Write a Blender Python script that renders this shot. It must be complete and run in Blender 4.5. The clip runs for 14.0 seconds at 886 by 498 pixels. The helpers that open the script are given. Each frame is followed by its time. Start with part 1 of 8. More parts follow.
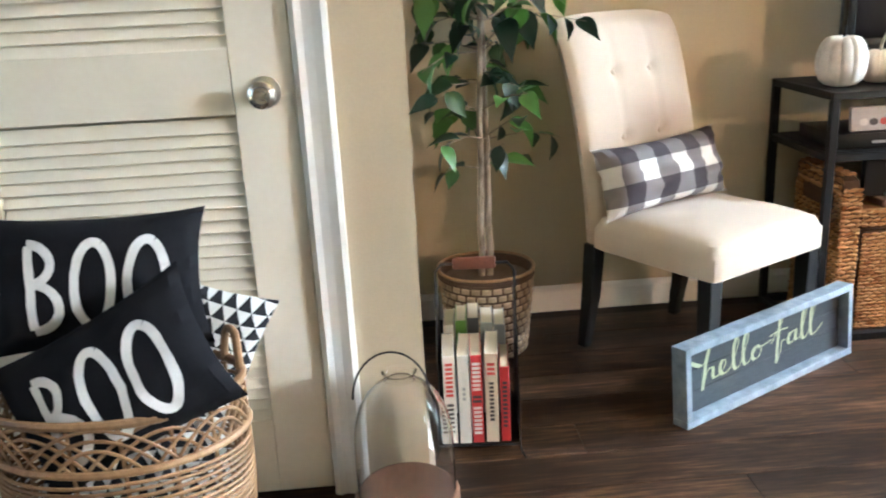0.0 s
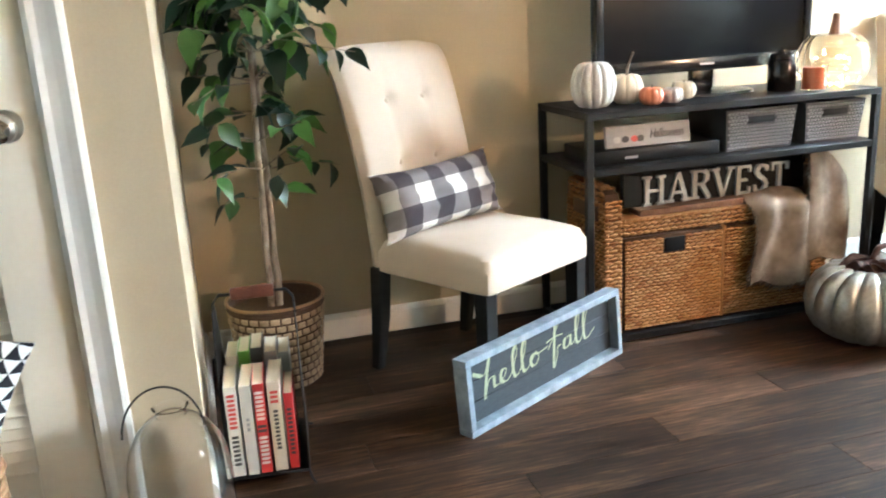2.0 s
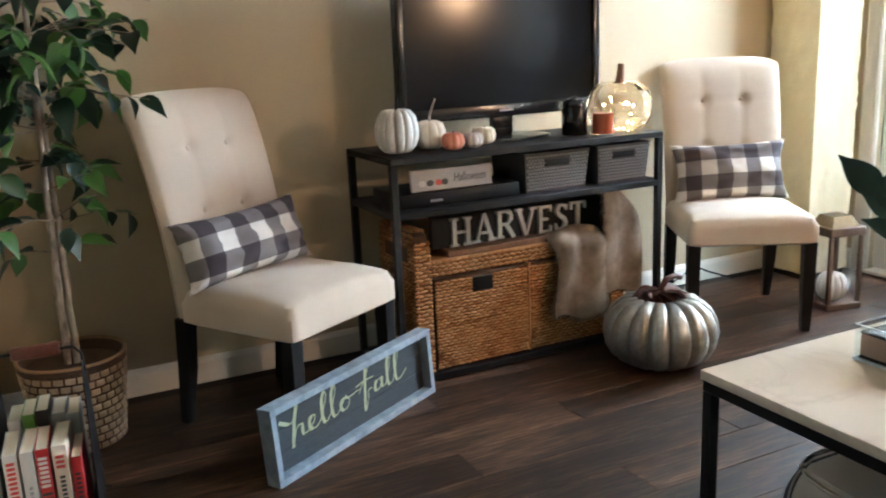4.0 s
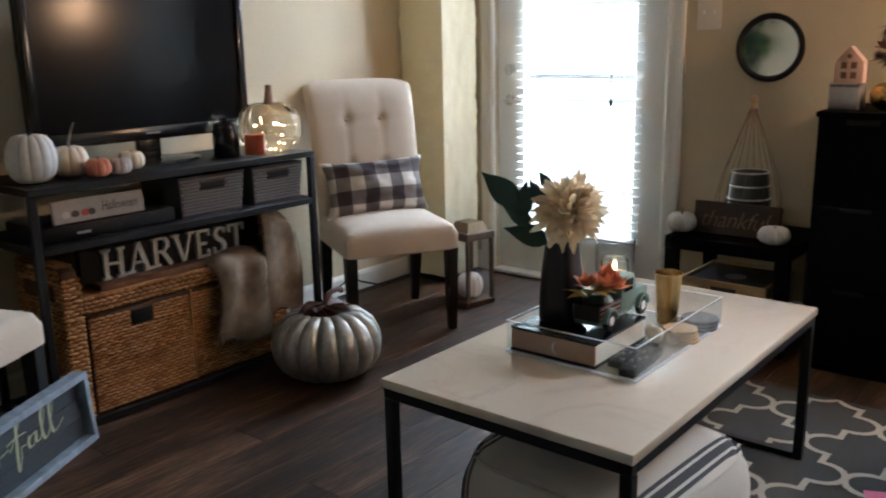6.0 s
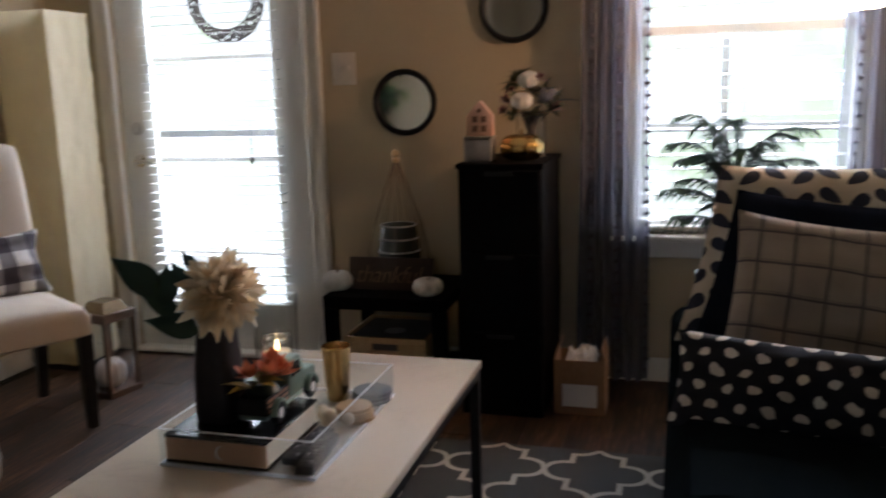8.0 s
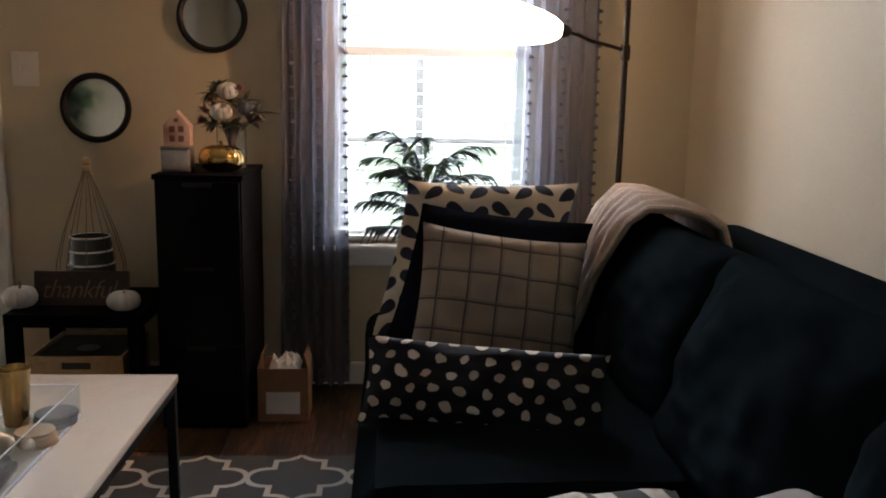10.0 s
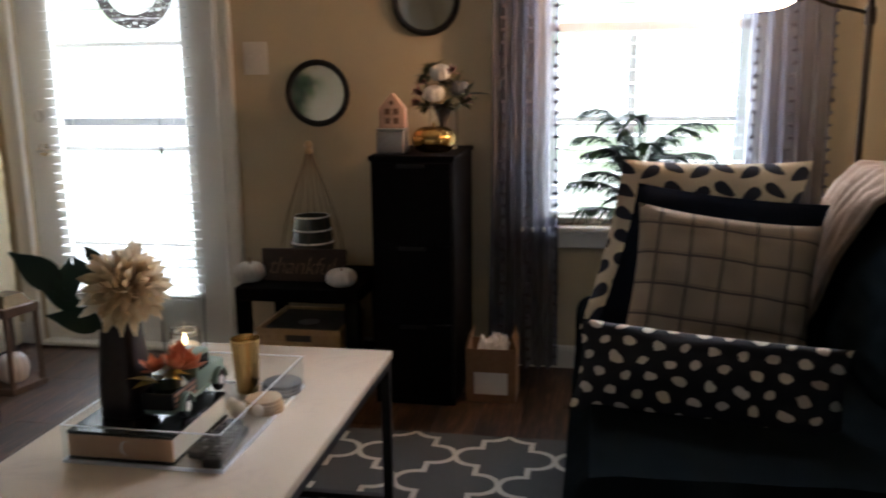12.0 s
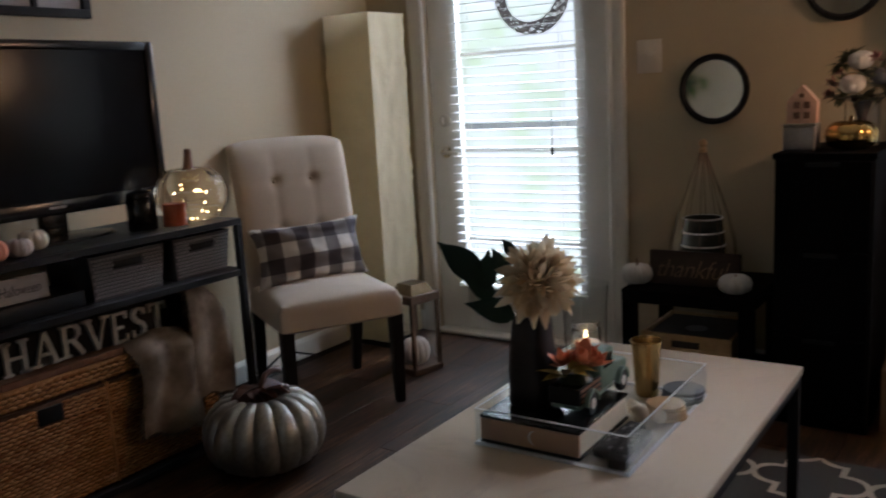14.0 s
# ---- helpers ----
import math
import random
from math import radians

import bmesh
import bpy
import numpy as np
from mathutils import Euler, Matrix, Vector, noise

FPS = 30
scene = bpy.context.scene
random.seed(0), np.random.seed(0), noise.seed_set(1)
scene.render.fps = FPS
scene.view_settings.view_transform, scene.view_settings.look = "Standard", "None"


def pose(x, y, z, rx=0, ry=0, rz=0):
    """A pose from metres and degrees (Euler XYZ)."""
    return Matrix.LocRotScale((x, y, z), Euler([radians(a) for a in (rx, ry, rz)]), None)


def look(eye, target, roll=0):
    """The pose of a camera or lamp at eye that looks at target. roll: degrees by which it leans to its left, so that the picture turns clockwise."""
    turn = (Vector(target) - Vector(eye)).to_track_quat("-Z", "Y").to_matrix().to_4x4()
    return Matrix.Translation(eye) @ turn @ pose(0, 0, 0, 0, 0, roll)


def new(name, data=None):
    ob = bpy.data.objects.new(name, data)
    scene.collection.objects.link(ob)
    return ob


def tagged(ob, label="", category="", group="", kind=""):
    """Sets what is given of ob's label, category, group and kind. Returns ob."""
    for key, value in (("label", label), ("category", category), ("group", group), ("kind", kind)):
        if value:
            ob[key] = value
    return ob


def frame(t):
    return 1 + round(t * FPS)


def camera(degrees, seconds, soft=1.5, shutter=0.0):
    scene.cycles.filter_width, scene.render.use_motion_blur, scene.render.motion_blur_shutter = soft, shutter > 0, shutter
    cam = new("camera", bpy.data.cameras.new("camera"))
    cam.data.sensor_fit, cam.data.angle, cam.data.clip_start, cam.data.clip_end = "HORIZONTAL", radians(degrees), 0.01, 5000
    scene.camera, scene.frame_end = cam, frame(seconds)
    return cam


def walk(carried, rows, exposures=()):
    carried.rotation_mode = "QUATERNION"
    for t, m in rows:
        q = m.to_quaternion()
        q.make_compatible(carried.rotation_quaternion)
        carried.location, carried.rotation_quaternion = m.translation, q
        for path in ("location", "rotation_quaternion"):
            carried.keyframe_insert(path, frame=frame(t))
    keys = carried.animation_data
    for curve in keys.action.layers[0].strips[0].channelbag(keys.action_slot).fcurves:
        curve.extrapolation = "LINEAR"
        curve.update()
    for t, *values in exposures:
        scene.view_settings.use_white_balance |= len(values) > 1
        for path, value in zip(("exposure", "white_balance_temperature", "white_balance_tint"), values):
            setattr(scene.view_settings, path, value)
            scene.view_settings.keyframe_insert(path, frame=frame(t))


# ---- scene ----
cam = camera(54.8, 14.0, soft=1.9, shutter=0.4)
PATH = [
    (0, (0.028, 0.34, 1.149), (0.143, 2.245, 0.549), -3.0),
    (0.5, (0.051, 0.329, 1.13), (0.287, 2.224, 0.536), -2.4),
    (1, (0.08, 0.312, 1.122), (0.406, 2.2, 0.549), -2.6),
    (1.5, (0.115, 0.286, 1.122), (0.532, 2.161, 0.565), -3.2),
    (2, (0.15, 0.272, 1.124), (0.663, 2.128, 0.584), -3.2),
    (2.2, (0.168, 0.278, 1.1), (0.714, 2.132, 0.586), -2.9),
    (4.3, (0.264, 0.19, 1.146), (1.182, 1.905, 0.684), -2.4),
    (4.5, (0.266, 0.183, 1.15), (1.233, 1.871, 0.685), -2.2),
    (5, (0.276, 0.191, 1.151), (1.414, 1.769, 0.688), -1.9),
    (5.5, (0.236, 0.221, 1.157), (1.59, 1.621, 0.702), -2.1),
    (6, (0.187, 0.237, 1.167), (1.689, 1.474, 0.705), -1.2),
    (6.5, (0.226, 0.266, 1.159), (1.819, 1.382, 0.697), -0.8),
    (7, (0.314, 0.307, 1.158), (2.003, 1.266, 0.681), -1.2),
    (7.5, (0.356, 0.329, 1.171), (2.128, 1.151, 0.741), -1.3),
    (8, (0.367, 0.351, 1.188), (2.259, 0.883, 0.818), -1.6),
    (8.5, (0.35, 0.372, 1.194), (2.307, 0.598, 0.852), -0.6),
    (9, (0.312, 0.325, 1.217), (2.28, 0.289, 0.864), 0.8),
    (9.2, (0.298, 0.304, 1.218), (2.262, 0.181, 0.861), 1.2),
    (11.3, (0.294, 0.278, 1.217), (2.254, 0.233, 0.821), 0.0),
    (11.5, (0.32, 0.275, 1.21), (2.279, 0.341, 0.814), -0.4),
    (12, (0.344, 0.319, 1.201), (2.273, 0.668, 0.802), -0.7),
    (12.5, (0.356, 0.352, 1.192), (2.219, 0.964, 0.799), -1.2),
    (13, (0.36, 0.376, 1.195), (2.151, 1.188, 0.827), -1.8),
    (13.5, (0.363, 0.392, 1.199), (2.081, 1.354, 0.848), -2.8),
    (14, (0.354, 0.432, 1.182), (1.974, 1.547, 0.821), -3.2),
]
EXPOSURES = [(0.0, 1.82, 5480, 4), (2.0, 1.82, 5500, 2), (4.5, 0.46, 5520, 6), (5.5, -0.18, 5480, 8), (6.5, -0.2, 5530, 9), (7.5, -0.57, 5630, 13), (8.0, -0.95, 5850, 16), (8.5, -1.2, 6000, 19), (9.0, -1.35, 6100, 19), (11.3, 0.06, 5680, 8), (12.0, -0.65, 5950, 14), (13.0, -1.15, 5820, 14), (14.0, -1.42, 5740, 14)]
walk(cam, [(t, look(eye, target, roll)) for t, eye, target, roll in PATH], EXPOSURES)

# ---- world and light ----
world = bpy.data.worlds.new("world")
scene.world = world
world.use_nodes = True
wn = world.node_tree
sky = wn.nodes.new("ShaderNodeTexSky")
sky.sky_type, sky.sun_disc = "NISHITA", False
sky.sun_elevation, sky.sun_rotation = radians(48), radians(60)
wn.links.new(sky.outputs[0], wn.nodes["Background"].inputs[0])
wn.nodes["Background"].inputs[1].default_value = 0.12


def area_lamp(name, eye, target, sx, sy, watts, colour):
    data = bpy.data.lights.new(name, "AREA")
    data.shape, data.size, data.size_y, data.energy, data.color = "RECTANGLE", sx, sy, watts, colour
    ob = new(name, data)
    ob.matrix_world = look(eye, target)
    return ob


def point_lamp(name, eye, radius, watts, colour):
    data = bpy.data.lights.new(name, "POINT")
    data.shadow_soft_size, data.energy, data.color = radius, watts, colour
    ob = new(name, data)
    ob.location = eye
    return ob


# sky light outside the patio door and the window; second lamp: added rear fill
area_lamp("sky_daylight", (5.7, 1.2, 2.65), (1.7, 1.3, 0.6), 5.0, 1.5, 1900, (0.88, 0.95, 1.0))
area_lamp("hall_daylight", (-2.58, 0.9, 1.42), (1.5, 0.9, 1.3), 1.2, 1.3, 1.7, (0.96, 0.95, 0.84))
point_lamp("floor_lamp_bulb", (3.29, -0.12, 1.458), 0.03, 34, (1.0, 0.52, 0.27))

# ---- materials ----


def rgb(c):
    return (c[0], c[1], c[2], 1.0)


def material(name):
    m = bpy.data.materials.new(name)
    m.use_nodes = True
    return m, m.node_tree, m.node_tree.nodes["Principled BSDF"]


def node(tree, kind, **values):
    n = tree.nodes.new(kind)
    for key, v in values.items():
        n.inputs[key].default_value = v
    return n


def coords(tree, scale=(1, 1, 1), kind="Object", turn=0.0):
    tc = tree.nodes.new("ShaderNodeTexCoord")
    mp = tree.nodes.new("ShaderNodeMapping")
    mp.inputs["Scale"].default_value = scale
    mp.inputs["Rotation"].default_value = (0, 0, radians(turn))
    tree.links.new(tc.outputs[kind], mp.inputs[0])
    return mp.outputs[0]


def mixer(tree, fac, a, b):
    mx = tree.nodes.new("ShaderNodeMix")
    mx.data_type = "RGBA"
    for sock, v in ((mx.inputs[0], fac), (mx.inputs[6], a), (mx.inputs[7], b)):
        if isinstance(v, (tuple, list)):
            sock.default_value = rgb(v)
        elif isinstance(v, (int, float)):
            sock.default_value = v
        else:
            tree.links.new(v, sock)
    return mx.outputs[2]


def ramp(tree, value, stops):
    r = tree.nodes.new("ShaderNodeValToRGB")
    while len(r.color_ramp.elements) < len(stops):
        r.color_ramp.elements.new(0.5)
    for e, (p, c) in zip(r.color_ramp.elements, stops):
        e.position = p
        e.color = rgb(c) if isinstance(c, (tuple, list)) else (c, c, c, 1)
    tree.links.new(value, r.inputs[0])
    return r.outputs[0]


def maths(tree, op, a, b=None, c=None):
    m = tree.nodes.new("ShaderNodeMath")
    m.operation = op
    for n, v in enumerate((a, b, c)):
        if v is None:
            continue
        if isinstance(v, (int, float)):
            m.inputs[n].default_value = v
        else:
            tree.links.new(v, m.inputs[n])
    return m.outputs[0]


def noise_of(tree, vec, scale, detail=4.0, rough=0.55):
    n = node(tree, "ShaderNodeTexNoise", Scale=scale, Detail=detail, Roughness=rough)
    tree.links.new(vec, n.inputs["Vector"])
    return n.outputs["Fac"]


def bump(tree, bsdf, height, strength=0.3, distance=0.002):
    b = node(tree, "ShaderNodeBump", Strength=strength, Distance=distance)
    tree.links.new(height, b.inputs["Height"])
    tree.links.new(b.outputs[0], bsdf.inputs["Normal"])


def surface(name, c1, c2, rough=0.6, grain=60.0, broad=4.0, metal=0.0, relief=0.2, depth=0.001, stretch=(1, 1, 1), rand=0.0, spec=0.5, sheen=0.0, kind="Object"):
    """Two-scale colour variation, roughness variation and fine relief."""
    m, t, b = material(name)
    v = coords(t, stretch, kind)
    fine, wide = noise_of(t, v, grain), noise_of(t, v, broad, 3.0)
    f = maths(t, "ADD", maths(t, "MULTIPLY", fine, 0.55), maths(t, "MULTIPLY", wide, 0.45))
    f = ramp(t, f, ((0.32, 0.0), (0.68, 1.0)))
    col = mixer(t, f, c1, c2)
    if rand:
        info = t.nodes.new("ShaderNodeObjectInfo")
        hsv = t.nodes.new("ShaderNodeHueSaturation")
        t.links.new(col, hsv.inputs["Color"])
        t.links.new(maths(t, "MULTIPLY_ADD", info.outputs["Random"], 2 * rand, 1 - rand), hsv.inputs["Value"])
        col = hsv.outputs[0]
    t.links.new(col, b.inputs["Base Color"])
    t.links.new(maths(t, "MULTIPLY_ADD", wide, 0.25, rough - 0.12), b.inputs["Roughness"])
    b.inputs["Metallic"].default_value = metal
    b.inputs["Specular IOR Level"].default_value = spec
    b.inputs["Sheen Weight"].default_value = sheen
    bump(t, b, fine, relief, depth)
    return m


def glass(name, tint=(1, 1, 1), rough=0.02, ior=1.45):
    m, t, b = material(name)
    b.inputs["Base Color"].default_value = rgb(tint)
    b.inputs["Transmission Weight"].default_value = 1.0
    b.inputs["Roughness"].default_value = rough
    b.inputs["IOR"].default_value = ior
    return m


def glowing(name, colour, strength):
    m, t, b = material(name)
    b.inputs["Base Color"].default_value = rgb(colour)
    b.inputs["Emission Color"].default_value = rgb(colour)
    b.inputs["Emission Strength"].default_value = strength
    return m


M = {}
M["wall"] = surface("wall_paint", (0.49, 0.405, 0.27), (0.53, 0.44, 0.295), 0.7, 180, 1.2, relief=0.25, depth=0.0008)
M["ceiling"] = surface("ceiling_paint", (0.74, 0.72, 0.68), (0.8, 0.78, 0.74), 0.8, 140, 2, relief=0.4)
M["trim"] = surface("trim_paint", (0.74, 0.72, 0.66), (0.80, 0.78, 0.72), 0.4, 90, 3, relief=0.08)
M["door"] = surface("door_paint", (0.80, 0.725, 0.575), (0.84, 0.77, 0.625), 0.42, 70, 2.5, relief=0.1)
M["black_metal"] = surface("black_metal", (0.005, 0.005, 0.0055), (0.009, 0.009, 0.010), 0.5, 150, 6, relief=0.1, spec=0.25)
M["black_wood"] = surface("black_wood", (0.004, 0.0035, 0.004), (0.009, 0.008, 0.0075), 0.55, 60, 5, relief=0.15, spec=0.3, stretch=(1, 1, 0.15))
M["black_matte"] = surface("black_laminate", (0.003, 0.003, 0.0035), (0.006, 0.0055, 0.006), 0.7, 60, 5, relief=0.1, spec=0.04, stretch=(1, 1, 0.15))
M["chrome"] = surface("satin_nickel", (0.55, 0.52, 0.47), (0.65, 0.62, 0.57), 0.28, 200, 8, metal=1.0, relief=0.05)
M["linen"] = surface("linen", (0.52, 0.43, 0.335), (0.60, 0.505, 0.40), 0.85, 420, 5, relief=0.35, depth=0.0006, sheen=0.2)
M["sofa"] = surface("sofa_fabric", (0.0048, 0.0070, 0.0083), (0.0100, 0.0138, 0.0160), 0.95, 420, 9, relief=0.9, depth=0.0016, spec=0.0)
M["black_fabric"] = surface("black_fabric", (0.006, 0.006, 0.008), (0.011, 0.011, 0.013), 0.95, 450, 6, relief=0.3, depth=0.0006, spec=0.2)
M["black_plastic"] = surface("black_plastic", (0.006, 0.006, 0.007), (0.010, 0.010, 0.011), 0.4, 200, 6, relief=0.05, spec=0.22)
M["glass"] = glass("clear_glass")
M["mirror"] = surface("mirror_silver", (0.86, 0.88, 0.88), (0.9, 0.92, 0.92), 0.07, 10, 3, metal=1.0, relief=0.0)

# ---- mesh helpers ----


def place(x=0, y=0, z=0, rx=0, ry=0, rz=0):
    return pose(x, y, z, rx, ry, rz)


def smooth(me, angle=40):
    for p in me.polygons:
        p.use_smooth = True
    me.set_sharp_from_angle(angle=radians(angle))


def part(name, bm, mat, parent=None, label="", m=None, flat=False):
    """Links a bmesh as one mesh object under a thing or a part."""
    if m is not None:
        bmesh.ops.transform(bm, matrix=m, verts=bm.verts)
    bmesh.ops.recalc_face_normals(bm, faces=bm.faces)
    me = bpy.data.meshes.new(name)
    bm.to_mesh(me)
    bm.free()
    for one in mat if isinstance(mat, (list, tuple)) else (mat,):
        me.materials.append(one)
    if not flat:
        smooth(me)
    ob = new(name, me)
    if parent is not None:
        ob.parent = parent
    if label:
        ob["label"] = label
    return ob


def same_part(name, ob, parent, m):
    """One more object on the mesh of ob."""
    one = new(name, ob.data)
    one.parent = parent
    one.matrix_basis = m
    if "label" in ob:
        one["label"] = ob["label"]
    return one


def thing(name, m, label, category, group="", kind=""):
    ob = new(name)
    ob.empty_display_size = 0.1
    ob.matrix_basis = m
    return tagged(ob, label, category, group, kind)


def solo(name, bm, mat, m, label, category, group="", kind="", flat=False):
    ob = part(name, bm, mat, None, "", None, flat)
    ob.matrix_basis = m
    return tagged(ob, label, category, group, kind)


def box(x0, y0, z0, x1, y1, z1, bevel=0.0, seg=2, bm=None):
    own = bmesh.new()
    bmesh.ops.create_cube(own, size=1.0)
    bmesh.ops.transform(own, matrix=Matrix.Translation(((x0 + x1) / 2, (y0 + y1) / 2, (z0 + z1) / 2)) @ Matrix.Diagonal((abs(x1 - x0), abs(y1 - y0), abs(z1 - z0), 1)), verts=own.verts)
    if bevel:
        bmesh.ops.bevel(own, geom=own.edges[:], offset=bevel, segments=seg, affect="EDGES", profile=0.5, clamp_overlap=True)
    return add(bm, own)


def add(bm, own, m=None):
    """Joins own into bm (or gives own back where there is no bm)."""
    if m is not None:
        bmesh.ops.transform(own, matrix=m, verts=own.verts)
    if bm is None:
        return own
    me = bpy.data.meshes.new("joined")
    own.to_mesh(me)
    own.free()
    bm.from_mesh(me)
    bpy.data.meshes.remove(me)
    return bm


def grid_mesh(rows, close_u=False, close_v=False, cap=False, bm=None):
    """A sheet through rows of points."""
    bm = bm or bmesh.new()
    vs = [[bm.verts.new(p) for p in row] for row in rows]
    nu, nv = len(vs), len(vs[0])
    for i in range(nu if close_u else nu - 1):
        for j in range(nv if close_v else nv - 1):
            a, b, c, d = vs[i][j], vs[(i + 1) % nu][j], vs[(i + 1) % nu][(j + 1) % nv], vs[i][(j + 1) % nv]
            bm.faces.new((a, b, c, d))
    if cap:
        for row in (vs[0], vs[-1]):
            bm.faces.new(row)
    return bm


def lathe(profile, seg=32, bm=None, ripple=None):
    """Turns a profile of (radius, height) about z. ripple(angle, n): a factor on the radius."""
    rows = []
    for n, (r, z) in enumerate(profile):
        r = max(r, 0.0004)
        rows.append([(r * (ripple(a, n) if ripple else 1) * math.cos(a), r * (ripple(a, n) if ripple else 1) * math.sin(a), z) for a in (2 * math.pi * k / seg for k in range(seg))])
    return grid_mesh(rows, False, True, True, bm)


def ring_lathe(profile, seg=48, bm=None):
    """Turns a closed profile about z into a ring, with no caps."""
    return grid_mesh([[(r * math.cos(a), r * math.sin(a), z) for a in (2 * math.pi * k / seg for k in range(seg))] for r, z in profile], True, True, False, bm)


def tube(points, r, seg=8, bm=None, closed=False):
    """A round rod along points; r may be a list."""
    pts = [Vector(p) for p in points]
    n = len(pts)
    rows, up = [], None
    for i, p in enumerate(pts):
        a = pts[(i - 1) % n] if closed or i > 0 else p
        b = pts[(i + 1) % n] if closed or i < n - 1 else p
        d = (b - a).normalized()
        if up is None:
            up = d.orthogonal().normalized()
        up = (up - d * up.dot(d)).normalized()
        side = d.cross(up)
        rr = r[i] if isinstance(r, (list, tuple)) else r
        rows.append([p + (up * math.cos(2 * math.pi * k / seg) + side * math.sin(2 * math.pi * k / seg)) * rr for k in range(seg)])
    return grid_mesh(rows, closed, True, not closed, bm)


def bar(p, q, w, d=None, bevel=0.002):
    """A square bar from p to q."""
    p, q = Vector(p), Vector(q)
    length = (q - p).length
    own = box(-w / 2, -(d or w) / 2, 0, w / 2, (d or w) / 2, length, bevel, 1)
    turn = (q - p).to_track_quat("Z", "Y").to_matrix().to_4x4()
    bmesh.ops.transform(own, matrix=Matrix.Translation(p) @ turn, verts=own.verts)
    return own


def prism(outline, y0, y1, bevel=0.0, bm=None):
    """An outline in x and z, drawn out from y0 to y1."""
    own = bmesh.new()
    f = own.faces.new([own.verts.new((x, y0, z)) for x, z in outline])
    ext = bmesh.ops.extrude_face_region(own, geom=[f])
    bmesh.ops.translate(own, verts=[v for v in ext["geom"] if isinstance(v, bmesh.types.BMVert)], vec=(0, y1 - y0, 0))
    bmesh.ops.recalc_face_normals(own, faces=own.faces)
    if bevel:
        bmesh.ops.bevel(own, geom=own.edges[:], offset=bevel, segments=2, affect="EDGES", profile=0.5, clamp_overlap=True)
    return add(bm, own)


def cushion(w, h, d, seed=0, seg=22, pinch=0.10, wrinkle=0.006, power=0.42):
    """A filled cushion cover in x and z, thick along y, with pinched corners and soft creases."""
    bm = bmesh.new()
    sheets = []
    for side in (-1, 1):
        rows = []
        for i in range(seg + 1):
            row = []
            for j in range(seg + 1):
                u, v = 2 * i / seg - 1, 2 * j / seg - 1
                x = u * w / 2 * (1 - pinch * (1 - v * v) * abs(u) ** 3 * 0.0 - pinch * (1 - abs(v) ** 2.2) * u * u)
                z = v * h / 2 * (1 - pinch * (1 - abs(u) ** 2.2) * v * v)
                body = max(0.0, (1 - u * u) * (1 - v * v)) ** power
                crease = noise.noise((u * 2.2 + seed, v * 2.2, side * 3.1 + seed)) * wrinkle * 2 + noise.noise((u * 6 + seed, v * 6, side + 7.7)) * wrinkle
                row.append((x, side * (body * d / 2 + crease * min(1, body * 2)), z))
            rows.append(row)
        grid_mesh(rows, bm=bm)
    bmesh.ops.remove_doubles(bm, verts=bm.verts, dist=0.0005)
    return bm


def lettering(text, height, depth=0.001, bold=0.0, spacing=1.0, shear=0.0, width=None):
    """Built-in font as a mesh in x and z, facing -y, centred."""
    cu = bpy.data.curves.new("lettering", "FONT")
    cu.body, cu.size, cu.extrude, cu.offset, cu.shear = text, 1.0, 0.0, bold, shear
    cu.space_character = spacing
    cu.resolution_u = 3
    ob = bpy.data.objects.new("lettering", cu)
    me = bpy.data.meshes.new_from_object(ob)
    bpy.data.objects.remove(ob)
    bm = bmesh.new()
    bm.from_mesh(me)
    bpy.data.meshes.remove(me)
    bpy.data.curves.remove(cu)
    xs, ys = [v.co.x for v in bm.verts], [v.co.y for v in bm.verts]
    s = height / (max(ys) - min(ys))
    sx = width / (max(xs) - min(xs)) if width else s
    cx, cy = (max(xs) + min(xs)) / 2, (max(ys) + min(ys)) / 2
    for v in bm.verts:
        v.co = Vector(((v.co.x - cx) * sx, 0, (v.co.y - cy) * s))
    ext = bmesh.ops.extrude_face_region(bm, geom=bm.faces[:])
    bmesh.ops.translate(bm, verts=[v for v in ext["geom"] if isinstance(v, bmesh.types.BMVert)], vec=(0, -depth, 0))
    return bm


# ---- structure ----
XW, YB, YC, XC, YS, XR, ZC = 3.78, 3.17, 2.13, 0.08, -0.926, -2.6, 2.62
T = 0.12


def structure(name, bm, mat, label, category, flat=False):
    return tagged(part(name, bm, mat, None, "", None, flat), label, category, "", "structure")


def wall_with_holes(axis, at, thick, lo, hi, z1, holes):
    """A wall along x or y made of blocks round its holes (lo, hi, bottom, top)."""
    bm = bmesh.new()
    cuts = sorted(holes)

    def block(a, b, z0, zt):
        if b - a > 1e-4 and zt - z0 > 1e-4:
            if axis == "y":
                box(at, a, z0, at + thick, b, zt, bm=bm)
            else:
                box(a, at, z0, b, at + thick, zt, bm=bm)

    last = lo
    for a, b, z0, zt in cuts:
        block(last, a, 0, z1)
        block(a, b, 0, z0)
        block(a, b, zt, z1)
        last = b
    block(last, hi, 0, z1)
    return bm


